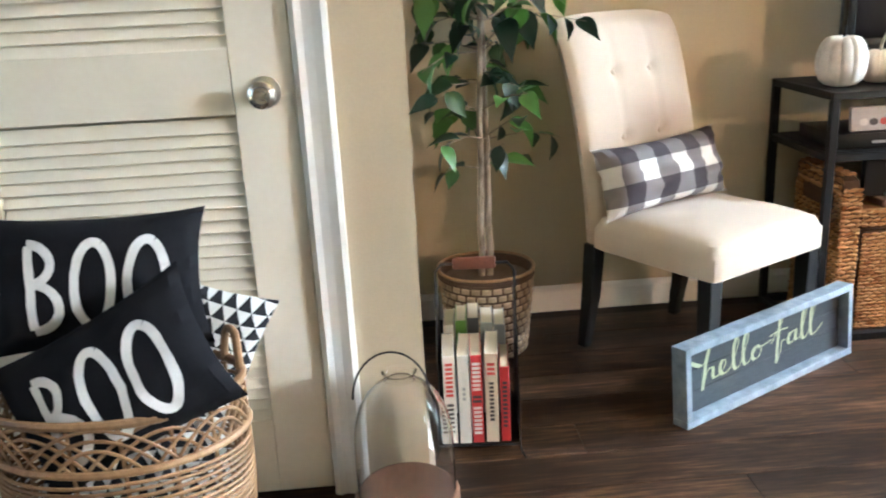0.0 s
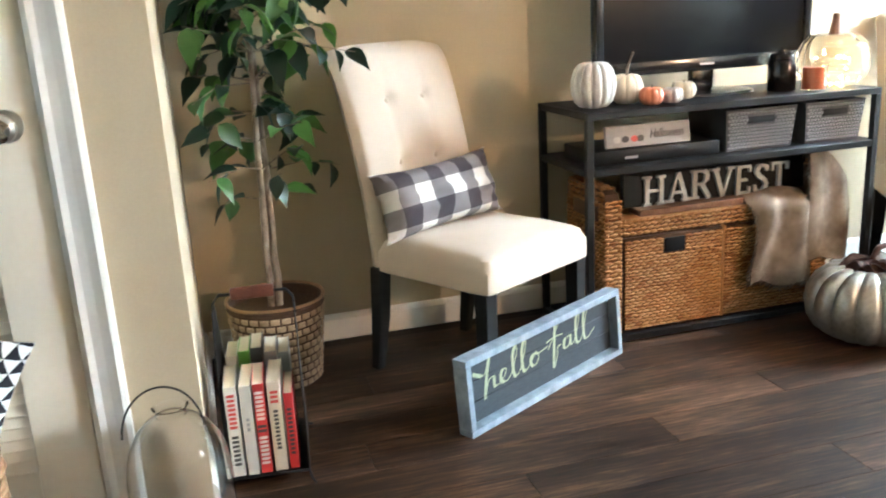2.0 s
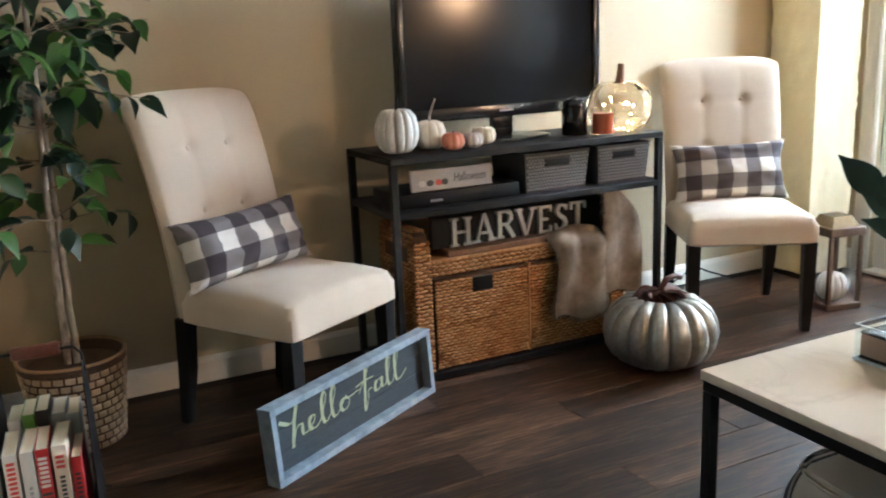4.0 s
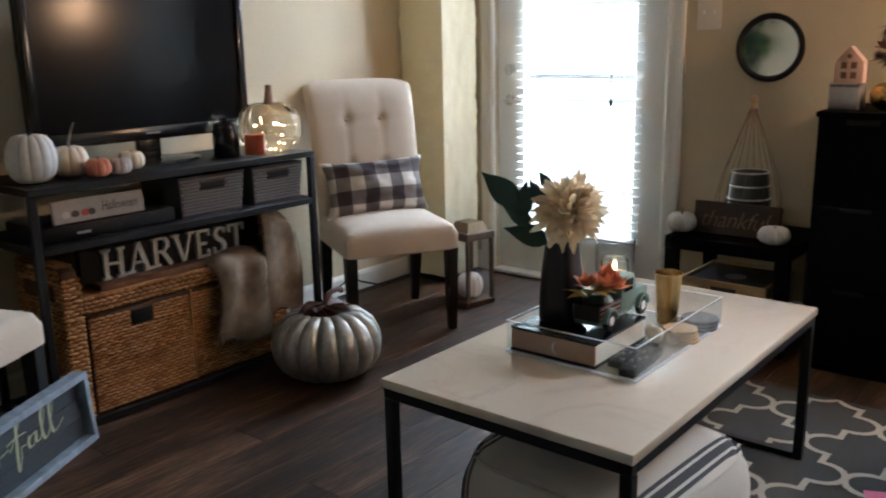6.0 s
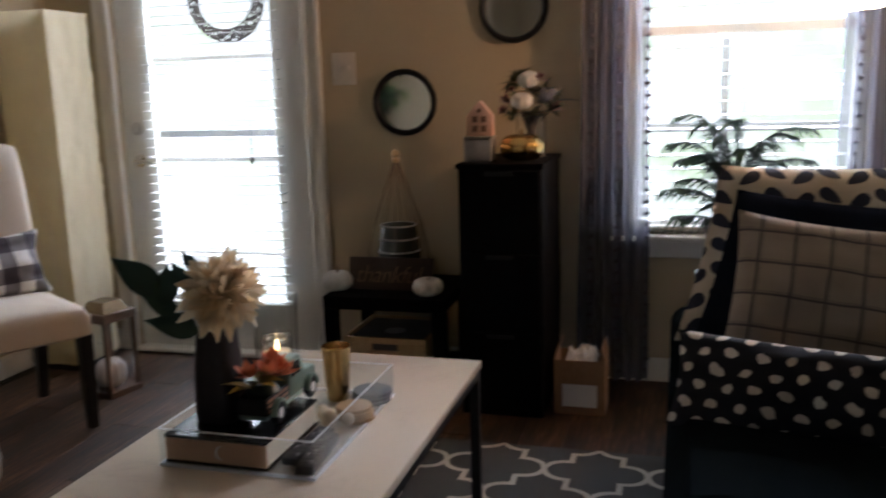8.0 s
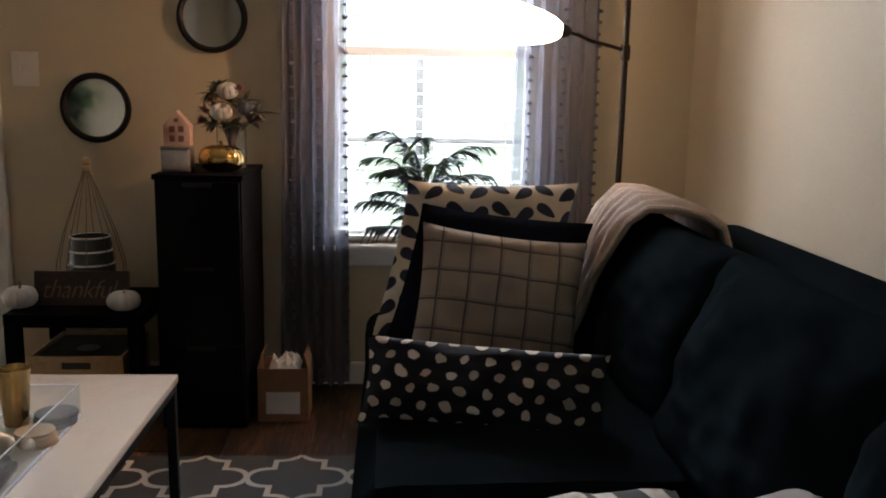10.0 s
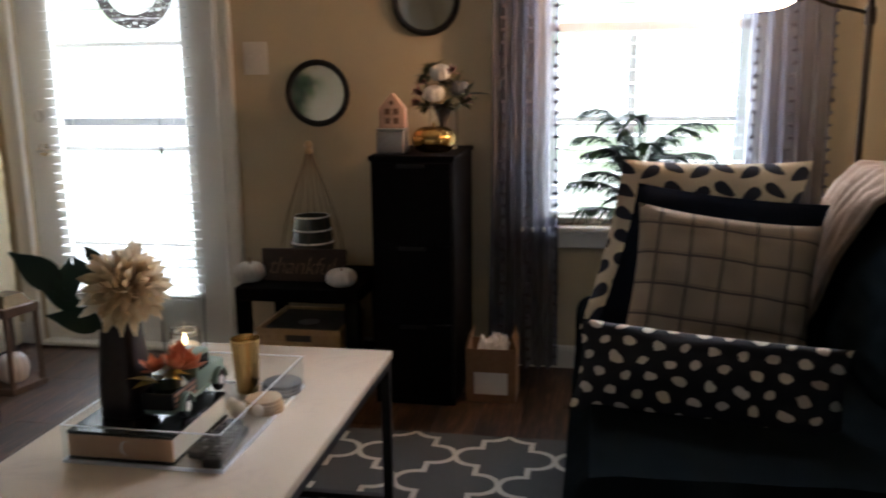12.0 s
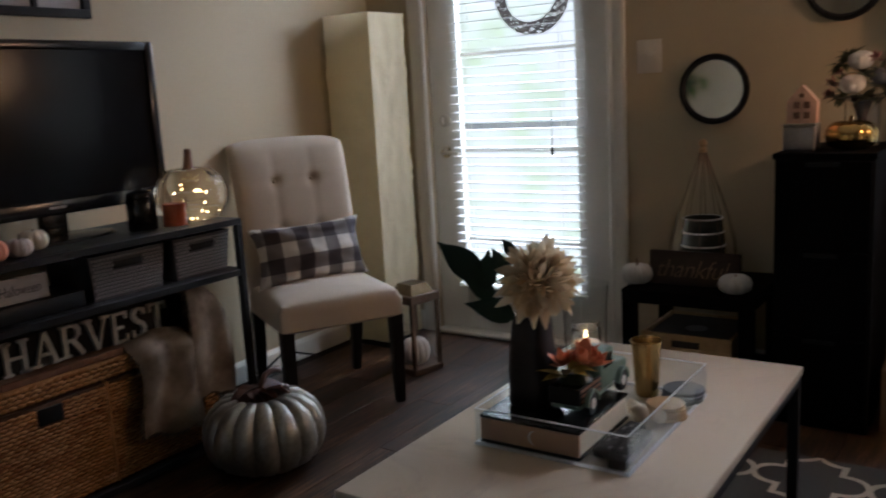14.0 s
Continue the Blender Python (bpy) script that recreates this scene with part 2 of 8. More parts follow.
DOOR = (1.90, 2.83, 0.0, 2.06)
WINDOW = (-0.30, 0.56, 0.60, 2.05)
structure("wall_east", wall_with_holes("y", XW, T, YS - T, YB + T, ZC, [DOOR, WINDOW]), M["wall"], "tan painted wall with a patio door and a window", "wall", True)
structure("wall_north", box(XC, YB, 0, XW, YB + T, ZC), M["wall"], "tan painted wall behind the television", "wall", True)
structure("wall_closet_side", box(XC - T, YC + T, 0, XC, YB, ZC), M["wall"], "tan painted side of the closet", "wall", True)
structure("wall_closet", wall_with_holes("x", YC, T, XR, XC, ZC, [(-0.912, -0.149, 0.0, 2.04)]), M["wall"], "tan painted wall with the louvred closet door", "wall", True)
structure("wall_south", box(XR, YS - T, 0, XW, YS, ZC), M["wall"], "tan painted wall behind the sofa", "wall", True)
# wall_west is unseen; its opening is assumed, to let the fill light in
structure("wall_west", wall_with_holes("y", XR - T, T, YS - T, YC + T, ZC, [(0.3, 1.5, 0.75, 2.1)]), M["wall"], "assumed tan wall behind, unseen, open for the added fill light", "wall", True)
structure("closet_back", box(-1.0, YC + 0.5, 0, -0.03, YC + 0.6, ZC), M["wall"], "closed back of the closet", "wall", True)
structure("ceiling", box(XR - T, YS - T, ZC, XW + T, YB + T, ZC + 0.1), M["ceiling"], "white painted ceiling", "ceiling", True)

# baseboards
BASE = [(0, 0), (0.014, 0), (0.014, 0.075), (0.010, 0.086), (0.004, 0.094), (0, 0.094)]


def baseboard(a, b, normal):
    """A moulded board along a wall from a to b; normal points into the room."""
    a, b, n = Vector((*a, 0)), Vector((*b, 0)), Vector((*normal, 0))
    rows = [[p + n * d + Vector((0, 0, z)) for d, z in BASE] for p in (a, b)]
    bm = grid_mesh(rows, False, True, True)
    structure("baseboard", bm, M["trim"], "white painted moulded baseboard", "baseboard", True)


baseboard((XC + 0.0145, YB), (XW, YB), (0, -1))
baseboard((XC, YC), (XC, YB), (1, 0))
baseboard((XW, YS), (XW, 1.82), (-1, 0))
baseboard((XW, 2.92), (XW, YB - 0.0145), (-1, 0))
baseboard((XR, YS), (XW - 0.0145, YS), (0, 1))
baseboard((XR, YC), (-0.992, YC), (0, -1))


def casing(name, axis, at, inner0, inner1, top, w, out):
    """Three moulded boards round a door opening; out: the side that the room lies on."""
    prof = [(0, 0), (0, 0.012), (0.012, 0.019), (0.026, 0.014), (0.046, 0.017), (w - 0.012, 0.024), (w, 0.02), (w, 0)]
    bm = bmesh.new()
    path = [(inner0, 0, -1, 0), (inner0, top, -1, 1), (inner1, top, 1, 1), (inner1, 0, 1, 0)]
    rows = []
    for s, z, ds, dz in path:
        row = []
        for across, high in prof:
            u, v, d = s + ds * across, z + dz * across, at + out * high
            row.append((d, u, v) if axis == "y" else (u, d, v))
        rows.append(row)
    grid_mesh(rows, False, True, True, bm)
    return structure(name, bm, M["trim"], "white moulded door casing", "door casing", True)


casing("trim_closet_door", "x", YC, -0.912, -0.149, 2.04, 0.078, -1)
casing("trim_patio_door", "y", XW, DOOR[0], DOOR[1], DOOR[3], 0.08, -1)

# ---- louvred closet door ----
door = thing("door_1", place(-0.5305, YC + 0.02, 0.0), "cream painted louvred closet door, closed", "door", "", "structure")
HW = 0.378
for s in (-1, 1):
    part("stile", box(s * HW, -0.017, 0.012, s * (HW - 0.125), 0.017, 2.03, 0.002, 1), M["door"], door)
for z0, z1 in ((0.012, 0.2), (0.905, 1.04), (1.90, 2.03)):
    part("rail", box(-HW + 0.1255, -0.0165, z0, HW - 0.1255, 0.0165, z1, 0.0015, 1), M["door"], door)
slat_one = part("slat", box(-HW + 0.126, -0.0175, -0.0022, HW - 0.126, 0.0175, 0.0022, 0.0012, 1), M["door"], door)
slat_one.matrix_basis = place(0, 0, 0.212, 55)
for k in range(1, 58):
    z = 0.212 + 0.0268 * k if k < 26 else 1.053 + 0.0268 * (k - 26)
    if z < 0.9 or 1.05 < z < 1.895:
        same_part("slat", slat_one, door, place(0, random.uniform(-0.0008, 0.0008), z, 55 + random.uniform(-1.2, 1.2)))
knob_bm = lathe([(0.033, 0), (0.033, 0.006), (0.014, 0.010), (0.012, 0.028), (0.024, 0.036), (0.0285, 0.047), (0.027, 0.058), (0.018, 0.063), (0.0165, 0.060), (0.010, 0.060), (0.009, 0.064), (0.0, 0.0645)], 36)
part("knob", knob_bm, M["chrome"], door, "satin nickel knob", place(HW - 0.06, -0.0185, 0.948, 90))

# ---- patio door with blind ----
M["blind"] = surface("blind_slat", (0.80, 0.80, 0.78), (0.84, 0.84, 0.82), 0.5, 60, 3, relief=0.05)
mb = M["blind"].node_tree
tr = mb.nodes.new("ShaderNodeBsdfTranslucent")
tr.inputs[0].default_value = (0.85, 0.85, 0.82, 1)
ms = mb.nodes.new("ShaderNodeMixShader")
ms.inputs[0].default_value = 0.2
mb.links.new(mb.nodes["Principled BSDF"].outputs[0], ms.inputs[1])
mb.links.new(tr.outputs[0], ms.inputs[2])
mb.links.new(ms.outputs[0], mb.nodes["Material Output"].inputs[0])

pd = thing("door_2", place(XW + 0.045, 2.365, 0), "white glazed patio door with a blind, closed", "door", "", "structure")
DW = 0.462
for s in (-1, 1):
    part("stile", box(-0.02, s * DW, 0.02, 0.022, s * (DW - 0.16), 2.05, 0.003, 1), M["trim"], pd)
part("rail", box(-0.02, -DW + 0.1605, 0.02, 0.022, DW - 0.1605, 0.235, 0.003, 1), M["trim"], pd)
part("rail", box(-0.02, -DW + 0.1605, 1.92, 0.022, DW - 0.1605, 2.05, 0.003, 1), M["trim"], pd)
pane = part("pane", box(0.003, -0.30, 0.237, 0.007, 0.30, 1.918), M["glass"], pd, "clear glass")
pane.visible_shadow = False
for z in (0.46, 0.89, 1.34):
    part("muntin", box(0.008, -0.30, z, 0.02, 0.30, z + 0.018), M["trim"], pd)
part("threshold", box(-0.085, -DW, 0.0, 0.03, DW, 0.018, 0.004, 1), M["trim"], pd, "pale metal threshold")
bolt = part("deadbolt", lathe([(0.03, 0), (0.03, 0.008), (0.024, 0.014), (0, 0.014)], 24), M["chrome"], pd, "satin nickel deadbolt", place(-0.021, DW - 0.075, 1.045, 0, -90))
part("thumb_turn", box(-0.052, DW - 0.079, 1.028, -0.036, DW - 0.071, 1.062, 0.002, 1), M["chrome"], bolt)
part("handle_rose", lathe([(0.03, 0), (0.03, 0.007), (0.012, 0.012), (0.011, 0.04), (0, 0.04)], 24), M["chrome"], pd, "satin nickel rose", place(-0.021, DW - 0.075, 0.895, 0, -90))
part("lever", tube([(-0.055, DW - 0.07, 0.895), (-0.06, DW - 0.10, 0.896), (-0.058, DW - 0.17, 0.892)], [0.010, 0.009, 0.007], 10), M["chrome"], pd, "satin nickel lever")
dbl = thing("door_blind", place(XW - 0.002, 2.355, 0), "white horizontal slat blind on the patio door, lowered, slats open", "blind")
one = part("slat", box(-0.019, -0.335, -0.0016, 0.019, 0.335, 0.0016), M["blind"], dbl)
one.matrix_basis = place(0, 0, 0.26, 0, -4)
for k in range(1, 42):
    same_part("slat", one, dbl, place(0, 0, 0.26 + 0.041 * k, 0, -4 + random.uniform(-2, 2)))
part("head_rail", box(-0.022, -0.34, 1.955, 0.022, 0.34, 2.0, 0.003, 1), M["trim"], dbl)
part("bottom_rail", box(-0.018, -0.337, 0.236, 0.018, 0.337, 0.248, 0.003, 1), M["trim"], dbl)
for y in (-0.24, 0.24):
    part("ladder_cord", tube([(-0.02, y, 0.24), (-0.02, y, 1.96)], 0.0012, 5), M["trim"], dbl)
    part("ladder_cord", tube([(0.0185, y, 0.24), (0.0185, y, 1.96)], 0.0012, 5), M["trim"], dbl)
part("pull_tassel", lathe([(0.002, 0), (0.007, 0.004), (0.009, 0.02), (0.003, 0.034), (0.001, 0.25)], 10), M["black_plastic"], dbl, "dark cord tassel", place(-0.03, -0.20, 0.88))

# ---- window ----
win = thing("window_1", place(XW, 0.13, 0), "white framed window with a cross bar", "window", "", "structure")
part("window_sill", box(-0.05, -0.48, 0.578, 0.1, 0.48, 0.60, 0.005, 2), M["trim"], win, "white painted sill")
part("apron", box(-0.016, -0.45, 0.51, 0.0, 0.45, 0.576, 0.004, 1), M["trim"], win)
for y0, y1, z0, z1 in ((-0.43, -0.38, 0.6, 2.05), (0.38, 0.43, 0.6, 2.05), (-0.38, 0.38, 0.6, 0.65), (-0.38, 0.38, 2.0, 2.05), (-0.38, 0.38, 1.362, 1.398)):
    part("window_frame", box(0.055, y0, z0, 0.105, y1, z1, 0.004, 1), M["trim"], win)
for z0, z1 in ((0.65, 1.362), (1.398, 2.0)):
    p = part("pane", box(0.078, -0.38, z0, 0.083, 0.38, z1), M["glass"], win, "clear glass")
    p.visible_shadow = False
wbl = thing("window_blind", place(XW + 0.028, 0.13, 0), "white horizontal slat blind in the window, slats open", "blind")
one = part("slat", box(-0.022, -0.415, -0.0018, 0.022, 0.415, 0.0018), M["blind"], wbl)
one.matrix_basis = place(0, 0, 0.655, 0, -4)
for k in range(1, 27):
    same_part("slat", one, wbl, place(0, 0, 0.655 + 0.0505 * k, 0, -4 + random.uniform(-2, 2)))
part("head_rail", box(-0.024, -0.418, 1.995, 0.024, 0.418, 2.045, 0.003, 1), M["trim"], wbl)
part("bottom_rail", box(-0.022, -0.416, 0.617, 0.022, 0.416, 0.632, 0.003, 1), M["trim"], wbl)
for y in (-0.30, 0.0, 0.25):
    part("ladder_cord", tube([(-0.022, y, 0.62), (-0.022, y, 2.0)], 0.0013, 5), M["trim"], wbl)

# ---- outdoors: a glowing sheet coloured as a hazy garden far behind the glass ----
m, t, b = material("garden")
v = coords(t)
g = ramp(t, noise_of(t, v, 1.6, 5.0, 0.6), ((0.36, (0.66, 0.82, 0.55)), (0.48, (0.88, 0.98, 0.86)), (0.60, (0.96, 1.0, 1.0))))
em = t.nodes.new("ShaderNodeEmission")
# emission stands in for the daylight on the garden
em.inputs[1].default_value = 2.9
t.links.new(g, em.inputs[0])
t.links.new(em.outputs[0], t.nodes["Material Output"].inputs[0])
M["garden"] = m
structure("backdrop", box(9.0, -9, -5, 9.1, 12, 7), M["garden"], "glowing sheet standing in for the daylit hazy garden", "backdrop", True)
M["patio"] = surface("patio_concrete", (0.45, 0.44, 0.42), (0.55, 0.54, 0.51), 0.85, 60, 1.5, relief=0.4)
structure("patio", box(XW + T, -1.5, -0.2, 5.0, 4.5, -0.05), M["patio"], "pale concrete patio outside", "patio", True)
M["rail_paint"] = surface("rail_paint", (0.20, 0.22, 0.25), (0.28, 0.30, 0.33), 0.6, 60, 5, relief=0.1)
post = thing("patio_post", place(4.9, 0.15, -0.05), "grey square patio post with a hand rail beyond the window", "post")
part("shaft", box(-0.02, -0.02, 0.02, 0.02, 0.02, 1.44, 0.003, 1), M["rail_paint"], post)
part("post_cap_rail", box(0.021, -1.6, 0.985, 0.06, 3.6, 1.03, 0.004, 1), M["rail_paint"], post, "grey hand rail")
part("foot_plate", box(-0.07, -0.07, 0, 0.07, 0.07, 0.0195, 0.003, 1), M["rail_paint"], post)


# ---- floor ----
def plank_material():
    m, t, b = material("dark_plank")
    info = t.nodes.new("ShaderNodeObjectInfo")
    tc = t.nodes.new("ShaderNodeTexCoord")
    mp = t.nodes.new("ShaderNodeMapping")
    mp.inputs["Scale"].default_value = (2.2, 26, 1)
    t.links.new(tc.outputs["Object"], mp.inputs[0])
    off = t.nodes.new("ShaderNodeCombineXYZ")
    t.links.new(maths(t, "MULTIPLY", info.outputs["Random"], 90.0), off.inputs[0])
    t.links.new(maths(t, "MULTIPLY", info.outputs["Random"], 37.0), off.inputs[1])
    t.links.new(off.outputs[0], mp.inputs["Location"])
    fine = noise_of(t, mp.outputs[0], 3.2, 8.0, 0.68)
    mp2 = t.nodes.new("ShaderNodeMapping")
    mp2.inputs["Scale"].default_value = (1.3, 6, 1)
    t.links.new(tc.outputs["Object"], mp2.inputs[0])
    t.links.new(off.outputs[0], mp2.inputs["Location"])
    wide = noise_of(t, mp2.outputs[0], 1.6, 3.0)
    f = maths(t, "ADD", maths(t, "MULTIPLY", fine, 0.6), maths(t, "MULTIPLY", wide, 0.4))
    col = ramp(t, f, ((0.36, (0.008, 0.0036, 0.0018)), (0.455, (0.028, 0.0135, 0.007)), (0.54, (0.075, 0.038, 0.020)), (0.66, (0.21, 0.118, 0.066))))
    hsv = t.nodes.new("ShaderNodeHueSaturation")
    t.links.new(col, hsv.inputs["Color"])
    t.links.new(maths(t, "MULTIPLY_ADD", info.outputs["Random"], 0.5, 0.55), hsv.inputs["Value"])
    t.links.new(hsv.outputs[0], b.inputs["Base Color"])
    t.links.new(maths(t, "MULTIPLY_ADD", fine, 0.3, 0.36), b.inputs["Roughness"])
    b.inputs["Specular IOR Level"].default_value = 0.22
    bump(t, b, fine, 0.25, 0.0015)
    return m


M["plank"] = plank_material()
M["subfloor"] = surface("joint_dark", (0.01, 0.008, 0.006), (0.02, 0.015, 0.012), 0.9, 40, 5)
floor = structure("floor", box(XR - T, YS - T, -0.06, XW + T, YB + T, -0.004), M["subfloor"], "dark brown wood-look plank floor", "floor", True)


# ---- upholstered chairs ----
M["button"] = surface("linen_button", (0.46, 0.38, 0.29), (0.54, 0.45, 0.35), 0.8, 300, 8, relief=0.2)


def chair(m, label):
    ch = thing("upholstered_chair", m, label, "chair", "chairs beside the television")
    # seat: crowned top
    seat = bmesh.new()
    n = 30
    for side in (0, 1):
        rows = []
        for i in range(n + 1):
            row = []
            for j in range(n + 1):
                u, v = 2 * i / n - 1, 2 * j / n - 1
                q = max(abs(u), abs(v))
                k = max(0.0, 1 - q ** 9)
                rim = q / max(1e-6, (abs(u) ** 26 + abs(v) ** 26) ** (1 / 26)) if q > 0 else 1.0
                w = 0.25 - 0.008 * (1 - v) / 2
                x = w * u * rim
                y = -0.215 + 0.225 * v * rim
                z = 0.418 + 0.042 * k ** 0.45 + 0.022 * (1 - u * u) * (1 - v * v) + 0.003 * noise.noise((u * 3, v * 3, 1.0)) if side else 0.345 + 0.012 * (1 - k ** 0.3)
                row.append((x, y, z))
            rows.append(row)
        grid_mesh(rows, bm=seat)
    bmesh.ops.bridge_loops(seat, edges=[e for e in seat.edges if e.is_boundary])
    part("seat", seat, M["linen"], ch)
    # backrest: leans back, rolls at the top, four tufts
    tufts = [(sx * 0.079, z) for sx in (-1, 1) for z in (0.855, 0.665)]

    def lean(z):
        return 0.03 * ((z - 0.36) / 0.66) + 0.115 * ((z - 0.36) / 0.66) ** 2.0

    rows = []
    nz, nx = 44, 36
    front, back = [], []
    for i in range(nz + 1):
        z = 0.36 + 0.66 * i / nz
        fr, bk = [], []
        for j in range(nx + 1):
            u = 2 * j / nx - 1
            flare = 1.0 + 0.05 * ((z - 0.36) / 0.66)
            x = u * 0.237 * flare
            z = 0.36 + (0.665 - 0.028 * abs(u) ** 7) * i / nz + 0.006 * (1 - u * u) * (i / nz) ** 6
            edge = max(0.0, 1 - abs(u) ** 8) ** 0.4 * max(0.0, 1 - (max(0.0, (z - 0.99) / 0.03)) ** 2) ** 0.5
            dent = sum(math.exp(-(((x - a) ** 2 + (z - c) ** 2) / 0.00045)) * 0.017 for a, c in tufts)
            fold = sum(math.exp(-((z - c - 0.0) ** 2) / 0.0001) * 0.004 * math.exp(-((x - a) ** 2) / 0.006) for a, c in tufts)
            roll_ = 0.022 * max(0.0, (z - 0.93) / 0.09) ** 2
            crease = 0.003 * sum(math.exp(-((abs(x) - 0.079) ** 2) / 0.00012) for _ in (0,)) * min(1.0, max(0.0, (z - 0.55) / 0.1)) * (1 if z < 1.0 else 0)
            fr.append((x, lean(z) + 0.028 - 0.036 * edge + dent + fold + roll_ + crease, z))
            bk.append((x, lean(z) + 0.028 + 0.042 * edge + roll_, z))
        front.append(fr)
        back.append(bk)
    bm = grid_mesh(front)
    grid_mesh(back, bm=bm)
    bmesh.ops.bridge_loops(bm, edges=[e for e in bm.edges if e.is_boundary])
    part("backrest", bm, M["linen"], ch)
    for x, z in tufts:
        part("button", lathe([(0.0, 0.006), (0.007, 0.005), (0.011, 0.001), (0.011, -0.003), (0, -0.004)], 14), M["button"], ch, "covered button", place(x, lean(z) + 0.012, z, 90))

    def leg(x, y, dx, dy):
        bm = bmesh.new()
        rows = []
        for z, w, k in ((0.355, 0.024, 0.0), (0.18, 0.022, 0.35), (0.0, 0.016, 1.0)):
            rows.append([(x + dx * k + a * w, y + dy * k + b * w, z) for a, b in ((-1, -1), (1, -1), (1, 1), (-1, 1))])
        grid_mesh(rows, False, True, True, bm)
        bmesh.ops.bevel(bm, geom=bm.edges[:], offset=0.002, segments=1, affect="EDGES")
        return bm

    for x in (-1, 1):
        part("leg", leg(x * 0.215, -0.405, 0, 0), M["black_wood"], ch, "black wooden leg")
        part("leg", leg(x * 0.212, 0.035, 0, 0.045), M["black_wood"], ch, "black wooden leg")
    return ch


CH1, CH2 = place(0.845, 2.885, 0, 0, 0, 30), place(2.893, 2.868, 0, 0, 0, -30)
chair(CH1, "cream linen tufted dining chair with black legs beside a tree")
chair(CH2, "cream linen tufted dining chair with black legs by the patio door")

# ---- television stand ----
ST = (1.311, 2.421, 2.71, 3.11, 0.787)
stand = thing("television_stand", place(0, 0, 0), "black metal open console with two shelves", "console")
x0, x1, y0, y1, zt = ST
w = 0.024
for x in (x0, x1 - w):
    for y in (y0, y1 - w):
        part("post", box(x, y, 0, x + w, y + w, zt - 0.0245, 0.0015, 1), M["black_metal"], stand)
for z in (zt - 0.0015, 0.605):
    for y in (y0, y1 - w):
        part("rail", box(x0 + (w + 0.0005 if z < 0.7 else 0), y, z - 0.0225, x1 - (w + 0.0005 if z < 0.7 else 0), y + w, z, 0.0015, 1), M["black_metal"], stand)
    for x in (x0, x1 - w):
        part("rail", box(x, y0 + w + 0.0005, z - 0.0225, x + w, y1 - w - 0.0005, z, 0.0015, 1), M["black_metal"], stand)
    part("shelf", box(x0 + w + 0.001, y0 + w + 0.001, z - 0.010, x1 - w - 0.001, y1 - w - 0.001, z + 0.0005, 0.001, 1), M["black_wood"], stand)
for y in (y0 + 0.0005, y1 - w):
    part("rail", box(x0 + w + 0.0005, y, 0.006, x1 - w - 0.0005, y + w, 0.028, 0.0015, 1), M["black_metal"], stand)
for x in (x0, x1 - w):
    part("rail", box(x, y0 + w + 0.0005, 0.006, x + w, y1 - w - 0.0005, 0.028, 0.0015, 1), M["black_metal"], stand)

# ---- television ----
m, t, b = material("screen")
b.inputs["Base Color"].default_value = (0.006, 0.006, 0.007, 1)
b.inputs["Roughness"].default_value = 0.16
b.inputs["Specular IOR Level"].default_value = 0.14
M["screen"] = m
tv = thing("television", place(1.869, 2.935, zt + 0.001), "black flat television with glossy bezel, switched off", "television")
part("body", box(-0.415, 0.012, 0.085, 0.415, 0.05, 0.612, 0.008, 2), M["black_plastic"], tv)
bm = bmesh.new()
for a in ((-0.42, -0.012, 0.082, -0.392, 0.016, 0.617), (0.392, -0.012, 0.082, 0.42, 0.016, 0.617), (-0.3915, -0.012, 0.589, 0.3915, 0.016, 0.617), (-0.3915, -0.012, 0.082, 0.3915, 0.016, 0.128)):
    box(*a, 0.004, 2, bm=bm)
M["gloss_black"] = surface("gloss_black", (0.006, 0.006, 0.007), (0.01, 0.01, 0.011), 0.2, 90, 4, relief=0.0)
part("bezel", bm, M["gloss_black"], tv, "glossy black bezel")
part("screen", box(-0.391, -0.002, 0.129, 0.391, 0.013, 0.588), M["screen"], tv, "dark screen")
M["maker"] = surface("maker_mark", (0.35, 0.35, 0.36), (0.42, 0.42, 0.43), 0.4, 60, 6, metal=0.6)
part("maker_mark", box(-0.028, -0.0132, 0.102, 0.028, -0.0115, 0.109), M["maker"], tv, "small grey bar")
part("neck", box(-0.045, 0.012, 0.012, 0.045, 0.045, 0.10, 0.01, 2), M["gloss_black"], tv)
part("foot", lathe([(0.0, 0.014), (0.10, 0.013), (0.125, 0.008), (0.13, 0.0), (0, 0)], 40), M["gloss_black"], tv, "", place(0, 0.02, 0) @ Matrix.Diagonal((1.55, 0.85, 1, 1)))

# ---- coffee table ----
TX0, TX1, TY0, TY1, TZ = 1.467, 2.55, 0.864, 1.478, 0.454


def marble_material():
    m, t, b = material("white_marble")
    v = coords(t)
    warp = noise_of(t, v, 3.0, 6.0)
    vein = node(t, "ShaderNodeTexNoise", Scale=2.2, Detail=9.0, Roughness=0.6, Distortion=1.6)
    t.links.new(v, vein.inputs["Vector"])
    d = maths(t, "ABSOLUTE", maths(t, "SUBTRACT", vein.outputs["Fac"], 0.5))
    f = ramp(t, d, ((0.0, 0.75), (0.02, 0.3), (0.06, 0.0)))
    f = maths(t, "MULTIPLY", f, ramp(t, warp, ((0.42, 0.0), (0.66, 1.0))))
    col = mixer(t, f, (0.75, 0.655, 0.53), (0.62, 0.53, 0.43))
    t.links.new(col, b.inputs["Base Color"])
    b.inputs["Roughness"].default_value = 0.16
    return m


